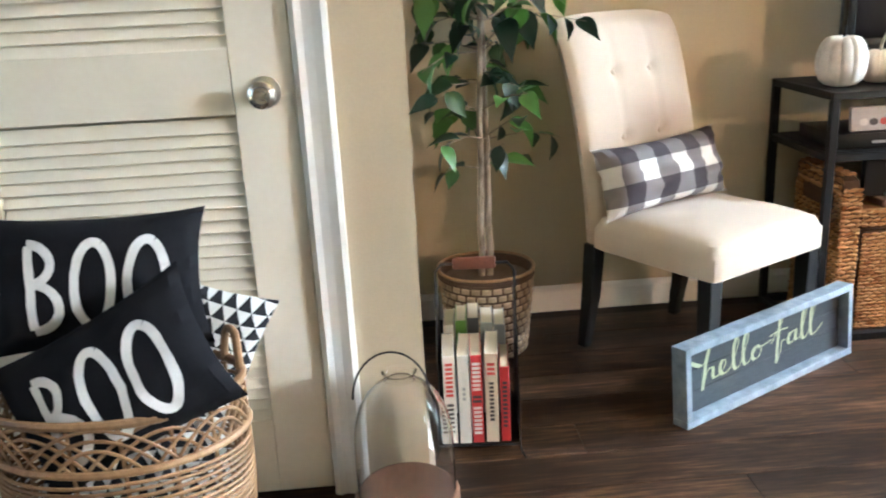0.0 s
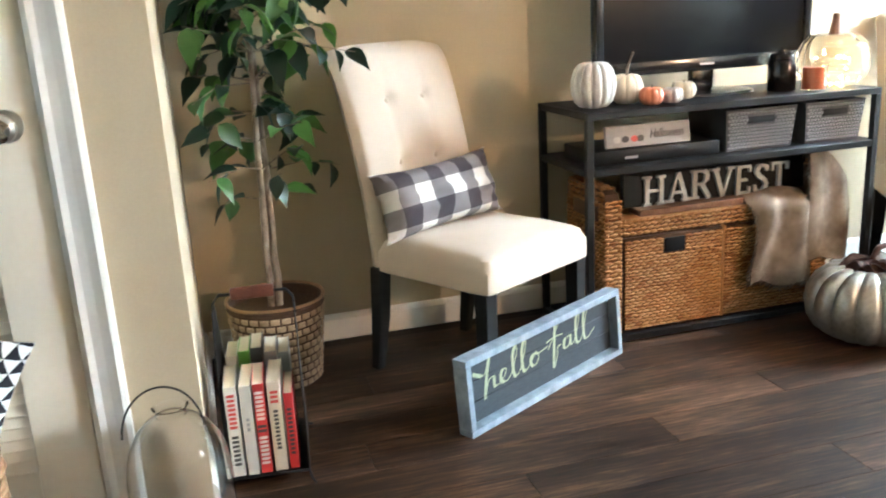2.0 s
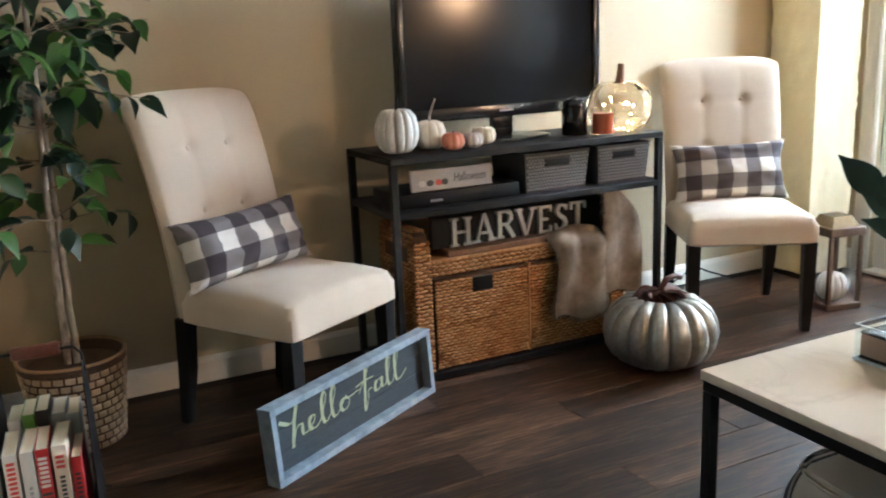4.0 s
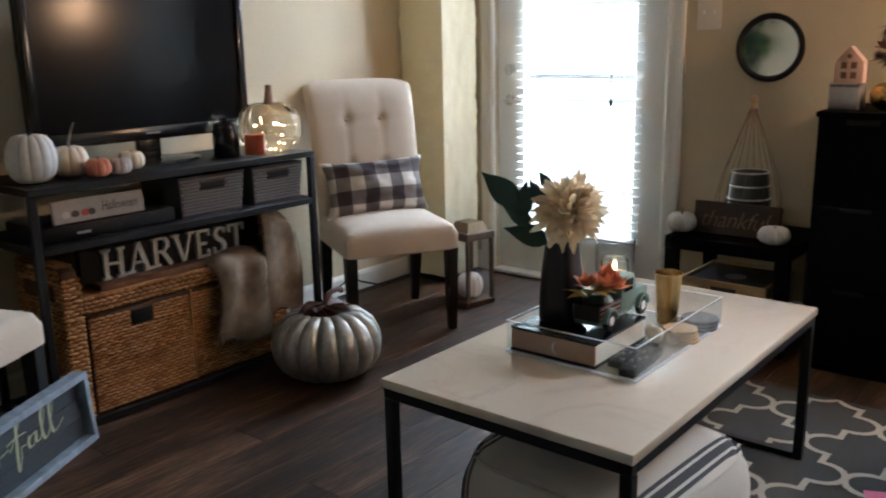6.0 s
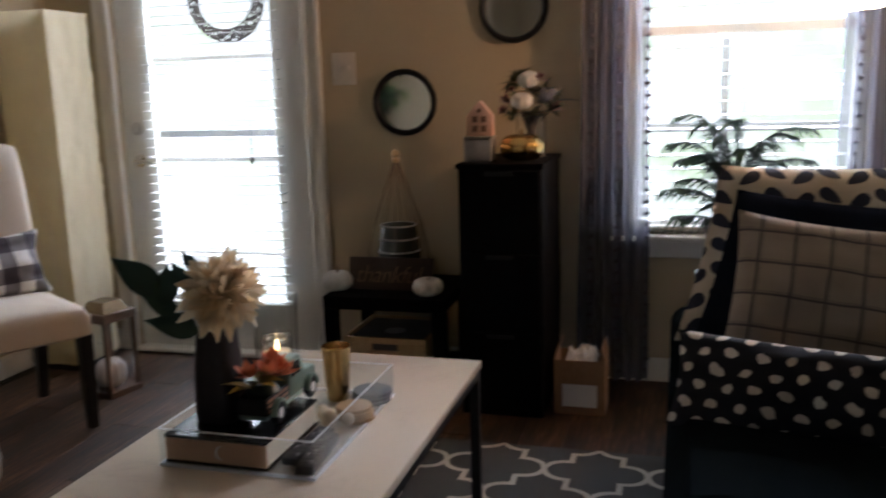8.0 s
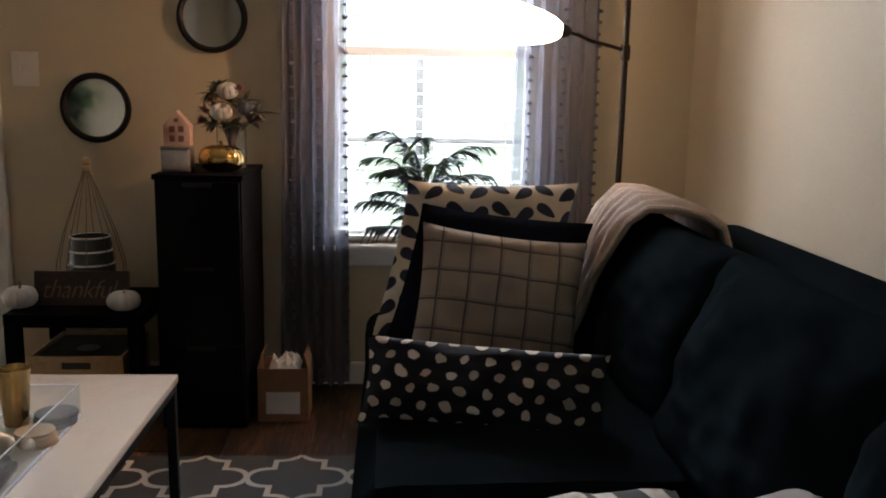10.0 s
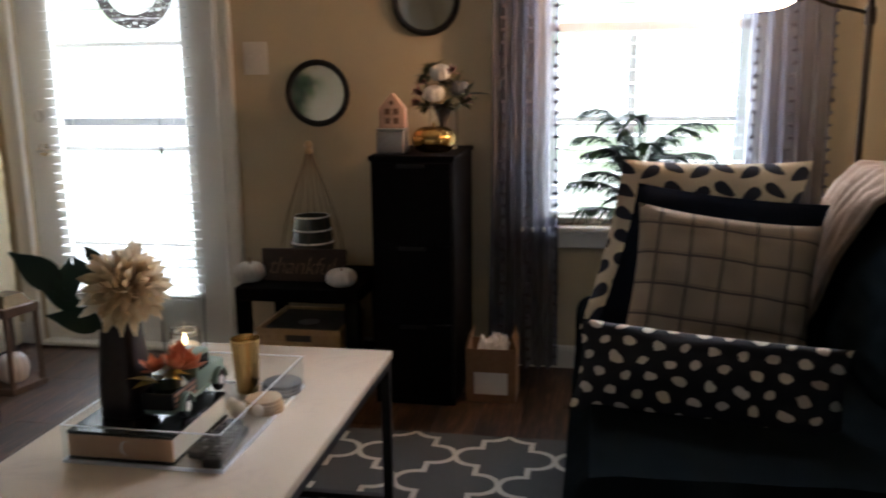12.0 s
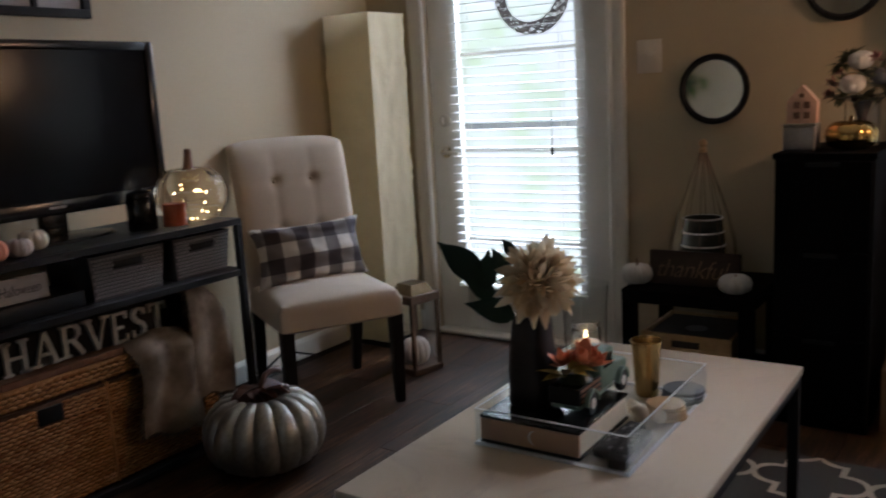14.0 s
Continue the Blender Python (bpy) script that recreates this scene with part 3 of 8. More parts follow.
M["marble"] = marble_material()
table = thing("coffee_table", place(0, 0, 0), "white marble coffee table on a black box frame", "coffee table")
part("tabletop", box(TX0, TY0, TZ - 0.022, TX1, TY1, TZ, 0.003, 2), M["marble"], table, "white veined marble top")
w = 0.025
zf = TZ - 0.0225
for x in (TX0 + 0.004, TX1 - 0.004 - w):
    for y in (TY0 + 0.004, TY1 - 0.004 - w):
        part("leg", box(x, y, 0, x + w, y + w, zf - w, 0.0015, 1), M["black_metal"], table)
    part("rail", box(x, TY0 + 0.004, zf - w + 0.0005, x + w, TY1 - 0.004, zf, 0.0015, 1), M["black_metal"], table)
    part("foot_rail", box(x, TY0 + 0.004 + w + 0.0005, 0.0, x + w, TY1 - 0.0045 - w, w, 0.0015, 1), M["black_metal"], table)
for y in (TY0 + 0.004, TY1 - 0.004 - w):
    part("rail", box(TX0 + 0.0045 + w, y, zf - w + 0.0005, TX1 - 0.0045 - w, y + w, zf, 0.0015, 1), M["black_metal"], table)

# ---- rug ----
M["rug"] = surface("rug_pile", (0.034, 0.033, 0.031), (0.056, 0.054, 0.051), 0.95, 350, 6, relief=0.6, depth=0.002)
M["rug_line"] = surface("rug_cream", (0.40, 0.365, 0.30), (0.50, 0.46, 0.39), 0.95, 350, 6, relief=0.6, depth=0.002)
RX0, RX1, RY0, RY1 = 0.98, 3.022, -0.40, 1.20
rug = thing("rug", place(0, 0, 0.0), "grey rug with a cream trellis pattern, lying under the table", "rug")
part("rug_body", box(RX0, RY0, 0.0005, RX1, RY1, 0.0095, 0.003, 2), M["rug"], rug)


def trellis():
    """Stepped ogee lattice as flat ribbons just proud of the pile."""
    bm = bmesh.new()
    px, py, lw = 0.372, 0.316, 0.0185
    # from one crossing to the next: a curve, a square step and the same curve turned round
    half_way = [(0.0, 0.0), (0.035, 0.12), (0.10, 0.215), (0.20, 0.285), (0.32, 0.325), (0.5, 0.345)]
    quarter = half_way + [(1 - u, 1 - v) for u, v in reversed(half_way)]

    def ribbon(pts):
        for a, b in zip(pts, pts[1:]):
            a, b = Vector(a), Vector(b)
            d = (b - a)
            if d.length < 1e-5:
                continue
            d.normalize()
            s = Vector((-d.y, d.x)) * lw / 2
            a2, b2 = a - d * lw / 2, b + d * lw / 2
            quad = [a2 + s, a2 - s, b2 - s, b2 + s]
            quad = [Vector((min(max(q.x, RX0 + 0.004), RX1 - 0.004), min(max(q.y, RY0 + 0.004), RY1 - 0.004))) for q in quad]
            if max(q.x for q in quad) - min(q.x for q in quad) > 0.002 and max(q.y for q in quad) - min(q.y for q in quad) > 0.002:
                bm.faces.new([bm.verts.new((q.x, q.y, 0.0108 + random.uniform(0, 0.0004))) for q in quad])

    for i in range(-1, 13):
        for j in range(-1, 7):
            ox, oy = 2.852 + 0.186 - i * px / 2, 1.215 + (0.158 if i % 2 else 0.0) - j * py
            for sy in (-1, 1):
                ribbon([(ox - v * px / 2, oy + sy * u * py / 2) for u, v in quarter])
    return bm


tagged(part("trellis", trellis(), M["rug_line"], rug, "cream stepped trellis lines", flat=True), kind="stuff")

# ---- sofa ----
SX0, SX1, SY0, SY1 = 0.72, 3.02, -0.87, 0.37
sofa = thing("sofa", place(0, 0, 0), "dark navy fabric sofa with loose back cushions", "sofa")
part("base", box(SX0 + 0.01, SY0 + 0.02, 0.06, SX1 - 0.01, SY1 - 0.03, 0.29, 0.02, 3), M["sofa"], sofa)
part("back", box(SX0 + 0.01, SY0, 0.292, SX1 - 0.01, SY0 + 0.20, 0.82, 0.06, 5), M["sofa"], sofa)


def arm(xa, xb):
    bm = box(xa, SY0 + 0.2, 0.06, xb, SY1, 0.52, 0.05, 5)
    return bm


part("arm", arm(SX1 - 0.20, SX1), M["sofa"], sofa)
part("arm", arm(SX0, SX0 + 0.16), M["sofa"], sofa)
for xa, xb in ((SX0 + 0.165, 1.845), (1.855, SX1 - 0.205)):
    bm = cushion(xb - xa, SY1 - (SY0 + 0.22), 0.17, seed=xa, seg=20, pinch=0.0, wrinkle=0.004, power=0.12)
    part("seat_cushion", bm, M["sofa"], sofa, "", place((xa + xb) / 2, (SY1 + SY0 + 0.22) / 2, 0.375, 90))
for k, (xa, xb) in enumerate(((SX0 + 0.17, 1.47), (1.44, 2.22), (2.17, SX1 + 0.03))):
    bm = cushion(xb - xa + 0.01, 0.49, 0.33, seed=k * 3.3, seg=40, pinch=0.03, wrinkle=0.009, power=0.2)
    part("back_cushion", bm, M["sofa"], sofa, "", place((xa + xb) / 2, SY0 + 0.37, 0.618, 20))
for x in (SX0 + 0.08, SX1 - 0.08):
    for y in (SY0 + 0.08, SY1 - 0.1):
        part("foot", box(x - 0.03, y - 0.03, 0, x + 0.03, y + 0.03, 0.062, 0.004, 1), M["black_wood"], sofa)

# ---- drawer tower ----
tower = thing("drawer_tower", place(3.282, 0.812, 0), "tall black-brown cabinet with stacked drawers against the wall", "cabinet")
part("body", box(0.004, 0, 0, 0.46, 0.298, 0.905, 0.002, 1), M["black_matte"], tower)
part("top", box(-0.008, -0.006, 0.9055, 0.465, 0.304, 0.924, 0.002, 1), M["black_matte"], tower)
for z0, z1 in ((0.03, 0.315), (0.32, 0.605), (0.61, 0.90)):
    d = part("drawer_front", box(-0.012, 0.006, z0, 0.003, 0.292, z1, 0.003, 1), M["black_matte"], tower)
    part("finger_pull", box(-0.0165, 0.10, z1 - 0.018, -0.0125, 0.20, z1 - 0.004, 0.001, 1), M["black_metal"], d)

# ---- black side table ----
side = thing("side_table", place(3.30, 1.18, 0), "small black square side table with a lower shelf", "side table")
part("tabletop", box(0, 0, 0.37, 0.44, 0.48, 0.42, 0.003, 1), M["black_matte"], side)
for x in (0.0, 0.39):
    for y in (0.0, 0.43):
        part("leg", box(x + 0.0005, y + 0.0005, 0, x + 0.0495, y + 0.0495, 0.3695, 0.003, 1), M["black_matte"], side)
part("shelf", box(0.051, 0.02, 0.085, 0.389, 0.46, 0.105, 0.002, 1), M["black_matte"], side)


# ---- curtains ----
def sheer():
    m, t, b = material("grey_sheer")
    v = coords(t)
    f = noise_of(t, v, 500, 2.0)
    t.links.new(mixer(t, f, (0.13, 0.13, 0.155), (0.19, 0.185, 0.22)), b.inputs["Base Color"])
    b.inputs["Roughness"].default_value = 0.9
    tl = node(t, "ShaderNodeBsdfTranslucent")
    tl.inputs[0].default_value = (0.30, 0.31, 0.41, 1)
    tp = node(t, "ShaderNodeBsdfTransparent")
    a, c = t.nodes.new("ShaderNodeMixShader"), t.nodes.new("ShaderNodeMixShader")
    a.inputs[0].default_value, c.inputs[0].default_value = 0.5, 0.33
    t.links.new(b.outputs[0], a.inputs[1])
    t.links.new(tl.outputs[0], a.inputs[2])
    t.links.new(a.outputs[0], c.inputs[1])
    t.links.new(tp.outputs[0], c.inputs[2])
    t.links.new(c.outputs[0], t.nodes["Material Output"].inputs[0])
    return m


M["sheer"] = sheer()
M["tuft"] = surface("tuft", (0.09, 0.085, 0.11), (0.15, 0.145, 0.18), 0.95, 300, 20, relief=0.6)


def curtain(yc, half, seed):
    cu = thing("curtain", place(XW - 0.075, yc, 0), "sheer grey curtain with rows of small tufts", "curtain", "curtains at the window")
    rows = []
    nz, ny = 24, 70
    spots = []
    for i in range(nz + 1):
        z = 0.02 + 2.16 * i / nz
        row = []
        for j in range(ny + 1):
            u = 2 * j / ny - 1
            fold = 0.028 * math.sin(u * 19 + seed + 0.25 * math.sin(z * 2.1)) + 0.012 * noise.noise((u * 4, z * 0.8, seed))
            y = u * half * (1.0 + 0.10 * (1 - z / 2.2)) + 0.008 * noise.noise((u * 3, z * 2, seed + 4))
            row.append((fold, y, z))
        rows.append(row)
    ob = part("panel", grid_mesh(rows), M["sheer"], cu)
    tb = bmesh.new()
    for i in range(48):
        z = 0.06 + i * 0.045
        for j in range(3 if i % 1 == 0 else 2):
            u = (-0.93, -0.15, 0.62)[j] + random.uniform(-0.02, 0.02)
            fold = 0.028 * math.sin(u * 19 + seed + 0.25 * math.sin(z * 2.1))
            y = u * half * (1.0 + 0.10 * (1 - z / 2.2))
            own = bmesh.new()
            bmesh.ops.create_icosphere(own, subdivisions=1, radius=0.011)
            for v in own.verts:
                v.co *= 1 + random.uniform(-0.3, 0.3)
            add(tb, own, Matrix.Translation((fold - 0.006, y, z)) @ Matrix.Diagonal((0.7, 1.3, 0.8, 1)))
    tagged(part("tufting", tb, M["tuft"], cu, "grey yarn tufts"), kind="stuff")
    return cu


curtain(0.60, 0.125, 0.4)
curtain(-0.355, 0.16, 2.3)
rod = thing("curtain_rod", place(XW - 0.075, 0.09, 2.185), "thin black curtain rod over the window", "curtain rod")
part("rod", tube([(0, -0.75, 0.008), (0, 0.85, 0.008)], 0.009, 10), M["black_metal"], rod)
for y in (-0.7, 0.8):
    part("bracket", bar((0.0, y, 0.0), (0.075, y, 0.0), 0.012), M["black_metal"], rod)


# ---- patterned fabrics ----


def split(t, v):
    s = t.nodes.new("ShaderNodeSeparateXYZ")
    t.links.new(v, s.inputs[0])
    return s.outputs


def cloth(name, pattern, rough=0.9, weave=420.0):
    """A woven fabric whose colour comes from pattern(tree, x, z)."""
    m, t, b = material(name)
    v = coords(t)
    wob = node(t, "ShaderNodeTexNoise", Scale=9.0, Detail=2.0)
    t.links.new(v, wob.inputs["Vector"])
    s = split(t, v)
    x = maths(t, "MULTIPLY_ADD", maths(t, "SUBTRACT", wob.outputs["Fac"], 0.5), 0.006, s[0])
    z = maths(t, "MULTIPLY_ADD", maths(t, "SUBTRACT", wob.outputs["Fac"], 0.5), 0.006, s[2])
    col = pattern(t, x, z)
    f = noise_of(t, v, weave, 2.0)
    col = mixer(t, maths(t, "MULTIPLY", f, 0.22), col, (0.03, 0.03, 0.035))
    t.links.new(col, b.inputs["Base Color"])
    b.inputs["Roughness"].default_value = rough
    b.inputs["Specular IOR Level"].default_value = 0.25
    bump(t, b, f, 0.35, 0.0006)
    return m


def gingham(p, light, mid, dark):
    def pattern(t, x, z):
        a = maths(t, "LESS_THAN", maths(t, "FRACT", maths(t, "DIVIDE", maths(t, "ADD", x, 5.0 + p * 0.25), p)), 0.5)
        c = maths(t, "LESS_THAN", maths(t, "FRACT", maths(t, "DIVIDE", maths(t, "ADD", z, 5.0 + p * 0.25), p)), 0.5)
        one = mixer(t, maths(t, "MAXIMUM", a, c), light, mid)
        return mixer(t, maths(t, "MULTIPLY", a, c), one, dark)
    return pattern


def triangles(p, light, dark):
    def pattern(t, x, z):
        v = maths(t, "DIVIDE", maths(t, "ADD", z, 5.0), p)
        row = maths(t, "FLOOR", v)
        fv = maths(t, "FRACT", v)
        u = maths(t, "ADD", maths(t, "DIVIDE", maths(t, "ADD", x, 5.0), p * 1.1), maths(t, "MULTIPLY", row, 0.5))
        fu = maths(t, "ABSOLUTE", maths(t, "SUBTRACT", maths(t, "FRACT", u), 0.5))
        tri = maths(t, "LESS_THAN", maths(t, "MULTIPLY", fu, 2.0), maths(t, "SUBTRACT", 1.0, fv))
        return mixer(t, tri, light, dark)
    return pattern


M["gingham"] = cloth("buffalo_check", gingham(0.118, (0.74, 0.71, 0.66), (0.20, 0.18, 0.18), (0.055, 0.045, 0.05)))
M["triangles"] = cloth("triangle_print", triangles(0.028, (0.74, 0.73, 0.70), (0.015, 0.015, 0.018)))
M["white_print"] = surface("white_print", (0.68, 0.66, 0.63), (0.78, 0.76, 0.73), 0.7, 300, 12, relief=0.2)


def throw_pillow(m, w, h, d, mat, label, seed, group="", pinch=0.10, wrinkle=0.006, slump=0.0):
    pl = thing("throw_pillow", m, label, "pillow", group)
    bm = cushion(w, h, d, seed, 24, pinch, wrinkle)
    for v in bm.verts:
        v.co.x += slump * v.co.z
    part("cover", bm, mat, pl)
    return pl


def on_cushion(bm, w, h, d, seed, pinch=0.10, wrinkle=0.006, power=0.42, lift=0.003):
    """Lays a flat print in x and z onto the front of a cushion."""
    bmesh.ops.triangulate(bm, faces=bm.faces[:])
    for _ in range(2):
        long_edges = [e for e in bm.edges if e.calc_length() > 0.025]
        if long_edges:
            bmesh.ops.subdivide_edges(bm, edges=long_edges, cuts=1)
            bmesh.ops.triangulate(bm, faces=[f for f in bm.faces if len(f.verts) > 3])
    for v in bm.verts:
        u, q = max(-1, min(1, v.co.x / (w / 2))), max(-1, min(1, v.co.z / (h / 2)))
        body = max(0.0, (1 - u * u) * (1 - q * q)) ** power
        crease = noise.noise((u * 2.2 + seed, q * 2.2, -3.1 + seed)) * wrinkle * 2 + noise.noise((u * 6 + seed, q * 6, 6.7)) * wrinkle
        v.co.y += -(body * d / 2 + crease * min(1, body * 2)) - lift
    return bm


# ---- wicker basket with pillows ----
M["rattan"] = surface("rattan", (0.20, 0.105, 0.045), (0.37, 0.22, 0.105), 0.5, 90, 9, relief=0.3, rand=0.15)
BX, BY, BR = -0.52, 1.868, 0.235
basket = thing("wicker_basket", place(BX, BY, 0) @ Matrix.Diagonal((1, 0.68, 1, 1)), "oval open-weave rattan basket full of pillows", "basket")


def hoop(r, z, wob=0.0, ph=0.0, n=64):
    return [(r * math.cos(2 * math.pi * k / n), r * math.sin(2 * math.pi * k / n), z + wob * math.sin(3 * 2 * math.pi * k / n + ph)) for k in range(n)]


def basket_r(z):
    return BR * (0.88 + 0.14 * math.sin(min(1.0, z / 0.36) * 2.0))


for k in range(25):
    z = 0.012 + 0.0128 * k
    part("rod", tube(hoop(basket_r(z), z, 0.002, k), 0.0042, 6, closed=True), M["rattan"], basket)
part("rim", tube(hoop(basket_r(0.44) + 0.002, 0.44, 0.003, 1), 0.0095, 8, closed=True), M["rattan"], basket, "thick rattan rim")
part("rim", tube(hoop(basket_r(0.345) + 0.002, 0.345, 0.002, 2), 0.0085, 8, closed=True), M["rattan"], basket, "thick rattan hoop")
for k in range(12):
    for h, wdt in ((0.088, 0.62), (0.068, 0.47), (0.048, 0.33)):
        a0 = 2 * math.pi * k / 12
        pts = []
        for i in range(13):
            u = i / 12 * 2 - 1
            a = a0 + u * wdt
            z = 0.345 + h * (1 - u * u)
            r = basket_r(z) + (0.003 if (k % 2) else -0.001)
            pts.append((r * math.cos(a), r * math.sin(a), z))
        part("arc_rod", tube(pts, 0.0038, 6), M["rattan"], basket)
for k in range(16):
    a = 2 * math.pi * (k + 0.5) / 16
    part("upright", tube([((basket_r(z) - 0.007) * math.cos(a), (basket_r(z) - 0.007) * math.sin(a), z) for z in (0.004, 0.1, 0.2, 0.33, 0.435)], 0.0045, 6), M["rattan"], basket)
for s in (0, 1):
    a0 = math.pi * s + 0.35
    pts = [((BR * 1.0) * math.cos(a0 + u * 0.28), (BR * 1.0) * math.sin(a0 + u * 0.28), 0.44 + 0.075 * (1 - u ** 4)) for u in [i / 8 - 1 for i in range(17)]]
    part("handle", tube(pts, 0.0085, 8), M["rattan"], basket, "bent rattan handle")
part("bottom", lathe([(0.0, 0.004), (basket_r(0.0) - 0.006, 0.004), (basket_r(0.0) - 0.006, 0.012), (0.0, 0.012)], 40), M["rattan"], basket)


def boo(m, seed, label, w=0.43, h=0.40, drop=0.0):
    pl = throw_pillow(m, w, h, 0.13, M["black_fabric"], label, seed, "pillows in the basket")
    # tall thin hand-drawn capitals
    bm = bmesh.new()

    def stroke(pts, r=0.0095):
        flat = bmesh.new()
        rows = []
        n = len(pts)
        for i, (x, z) in enumerate(pts):
            a, b = pts[max(0, i - 1)], pts[min(n - 1, i + 1)]
            d = Vector((b[0] - a[0], b[1] - a[1]))
            d.normalize()
            rows.append([(x - d.y * r, 0, z + d.x * r), (x + d.y * r, 0, z - d.x * r)])
        grid_mesh(rows, bm=flat)
        add(bm, flat)

    def oval(cx, rx, rz, tilt=0.06):
        return [(cx + rx * math.cos(a) + tilt * rz * math.sin(a), rz * math.sin(a)) for a in [2 * math.pi * k / 30 + 1.2 for k in range(31)]]

    stroke([(-0.125, -0.085 + 0.017 * k) for k in range(11)])
    stroke([(-0.128 + 0.0, 0.088)] + [(-0.125 + 0.043 * math.sin(a), 0.048 + 0.040 * math.cos(a)) for a in [math.pi * k / 10 for k in range(11)]])
    stroke([(-0.125 + 0.056 * math.sin(a), -0.040 + 0.048 * math.cos(a)) for a in [math.pi * k / 10 for k in range(11)]])
    stroke(oval(0.0, 0.038, 0.086))
    stroke(oval(0.108, 0.038, 0.086))
    bmesh.ops.transform(bm, matrix=Matrix.Translation((0.004, 0, drop)) @ Matrix.Diagonal((0.9, 1, 0.93, 1)), verts=bm.verts)
    part("lettering", on_cushion(bm, w, h, 0.13, seed), M["white_print"], pl, "white hand-drawn letters")
    return pl


throw_pillow(place(-0.465, 2.035, 0.42, -8, 22, -3), 0.38, 0.38, 0.12, M["triangles"], "black and white triangle print pillow in the basket", 5.1, "pillows in the basket")
throw_pillow(place(-0.50, 1.86, 0.30, -40, 0, 6), 0.38, 0.26, 0.14, M["triangles"], "black and white triangle print pillow at the bottom of the basket", 8.2, "pillows in the basket")
boo(place(-0.545, 1.95, 0.625, -13, 1.5, 4), 1.7, "black pillow with tall white letters, standing in the basket", 0.42, 0.27)
boo(place(-0.497, 1.80, 0.475, -24, -27, 2), 3.9, "black pillow with tall white letters, leaning over the rim", 0.42, 0.28, -0.016)

# ---- glass cloche ----
M["brown_wood"] = surface("brown_wood", (0.16, 0.075, 0.04), (0.26, 0.13, 0.075), 0.4, 40, 6, relief=0.2, stretch=(6, 1, 1))
cl = thing("glass_cloche", place(0.021, 1.996, 0), "bell-shaped clear glass cloche on a brown wooden base", "glass cloche")
part("base", lathe([(0.0, 0.0), (0.113, 0.0), (0.117, 0.008), (0.117, 0.066), (0.112, 0.076), (0.107, 0.078), (0.102, 0.074), (0.0, 0.072)], 48), M["brown_wood"], cl, "round brown wooden base")
outer = [(0.109, 0.0785), (0.110, 0.14), (0.109, 0.21), (0.104, 0.245), (0.094, 0.278), (0.075, 0.310), (0.055, 0.330), (0.041, 0.340), (0.033, 0.345), (0.031, 0.352), (0.034, 0.360), (0.038, 0.363)]
inner = [(r - 0.003, z) for r, z in reversed(outer)]
part("dome", grid_mesh([[(r * math.cos(a), r * math.sin(a), z) for a in [2 * math.pi * k / 48 for k in range(48)]] for r, z in outer + inner], True, True), M["glass"], cl, "clear glass dome")
part("handle", tube([(-0.02 + 0.082 * math.cos(a), 0.02 * math.sin(a), 0.305 + 0.095 * math.sin(a)) for a in [math.pi * k / 18 for k in range(19)]], 0.0024, 6), M["black_metal"], cl, "thin dark wire handle")

# ---- rack of books ----
RKX, RKY = 0.235, 2.375
rack = thing("magazine_rack", place(RKX - 0.008, RKY, 0, 0, 0, -6) @ Matrix.Diagonal((0.88, 1, 1, 1)), "black metal book rack with a brown leather handle", "magazine rack")
part("tray", box(-0.115, -0.145, 0.028, 0.115, 0.145, 0.034, 0.001, 1), M["black_metal"], rack)
for s in (-1, 1):
    part("side_panel", add(None, prism([(-0.14, 0.034), (0.14, 0.034), (0.085, 0.33), (0.04, 0.43), (-0.04, 0.43), (-0.085, 0.33)], 0, 0.003), Matrix.Rotation(radians(90), 4, "Z") @ Matrix.Translation((0, -s * 0.1135 - 0.0015, 0))), M["black_metal"], rack)
    for y in (-1, 1):
        part("foot", tube([(s * 0.11, y * 0.13, 0.03), (s * 0.118, y * 0.15, 0.012), (s * 0.128, y * 0.165, 0.004)], 0.004, 6), M["black_metal"], rack)
part("bail", tube([(-0.115, 0, 0.40), (-0.113, 0, 0.445), (-0.095, 0, 0.465), (0.095, 0, 0.465), (0.113, 0, 0.445), (0.115, 0, 0.40)], 0.004, 8), M["black_metal"], rack, "black wire bail")
M["leather"] = surface("brown_leather", (0.07, 0.019, 0.010), (0.125, 0.038, 0.020), 0.5, 160, 12, relief=0.3)
part("grip", box(-0.062, -0.008, 0.450, 0.062, 0.008, 0.482, 0.006, 2), M["leather"], rack, "brown leather grip")
M["paper"] = surface("paper_block", (0.66, 0.60, 0.47), (0.76, 0.70, 0.57), 0.85, 200, 6, relief=0.3, stretch=(14, 1, 1))


def book_cover(name, c):
    return surface(name, tuple(v * 0.92 for v in c), c, 0.45, 90, 5, relief=0.1)


M["cover_white"] = book_cover("cover_white", (0.70, 0.68, 0.64))
M["cover_red"] = book_cover("cover_red", (0.50, 0.035, 0.035))
M["cover_cream"] = book_cover("cover_cream", (0.66, 0.58, 0.46))
M["cover_green"] = book_cover("cover_green", (0.16, 0.34, 0.06))
M["cover_grey"] = book_cover("cover_grey", (0.36, 0.37, 0.38))
M["ink_dark"] = book_cover("ink_dark", (0.05, 0.045, 0.05))
M["ink_red"] = book_cover("ink_red", (0.55, 0.06, 0.05))


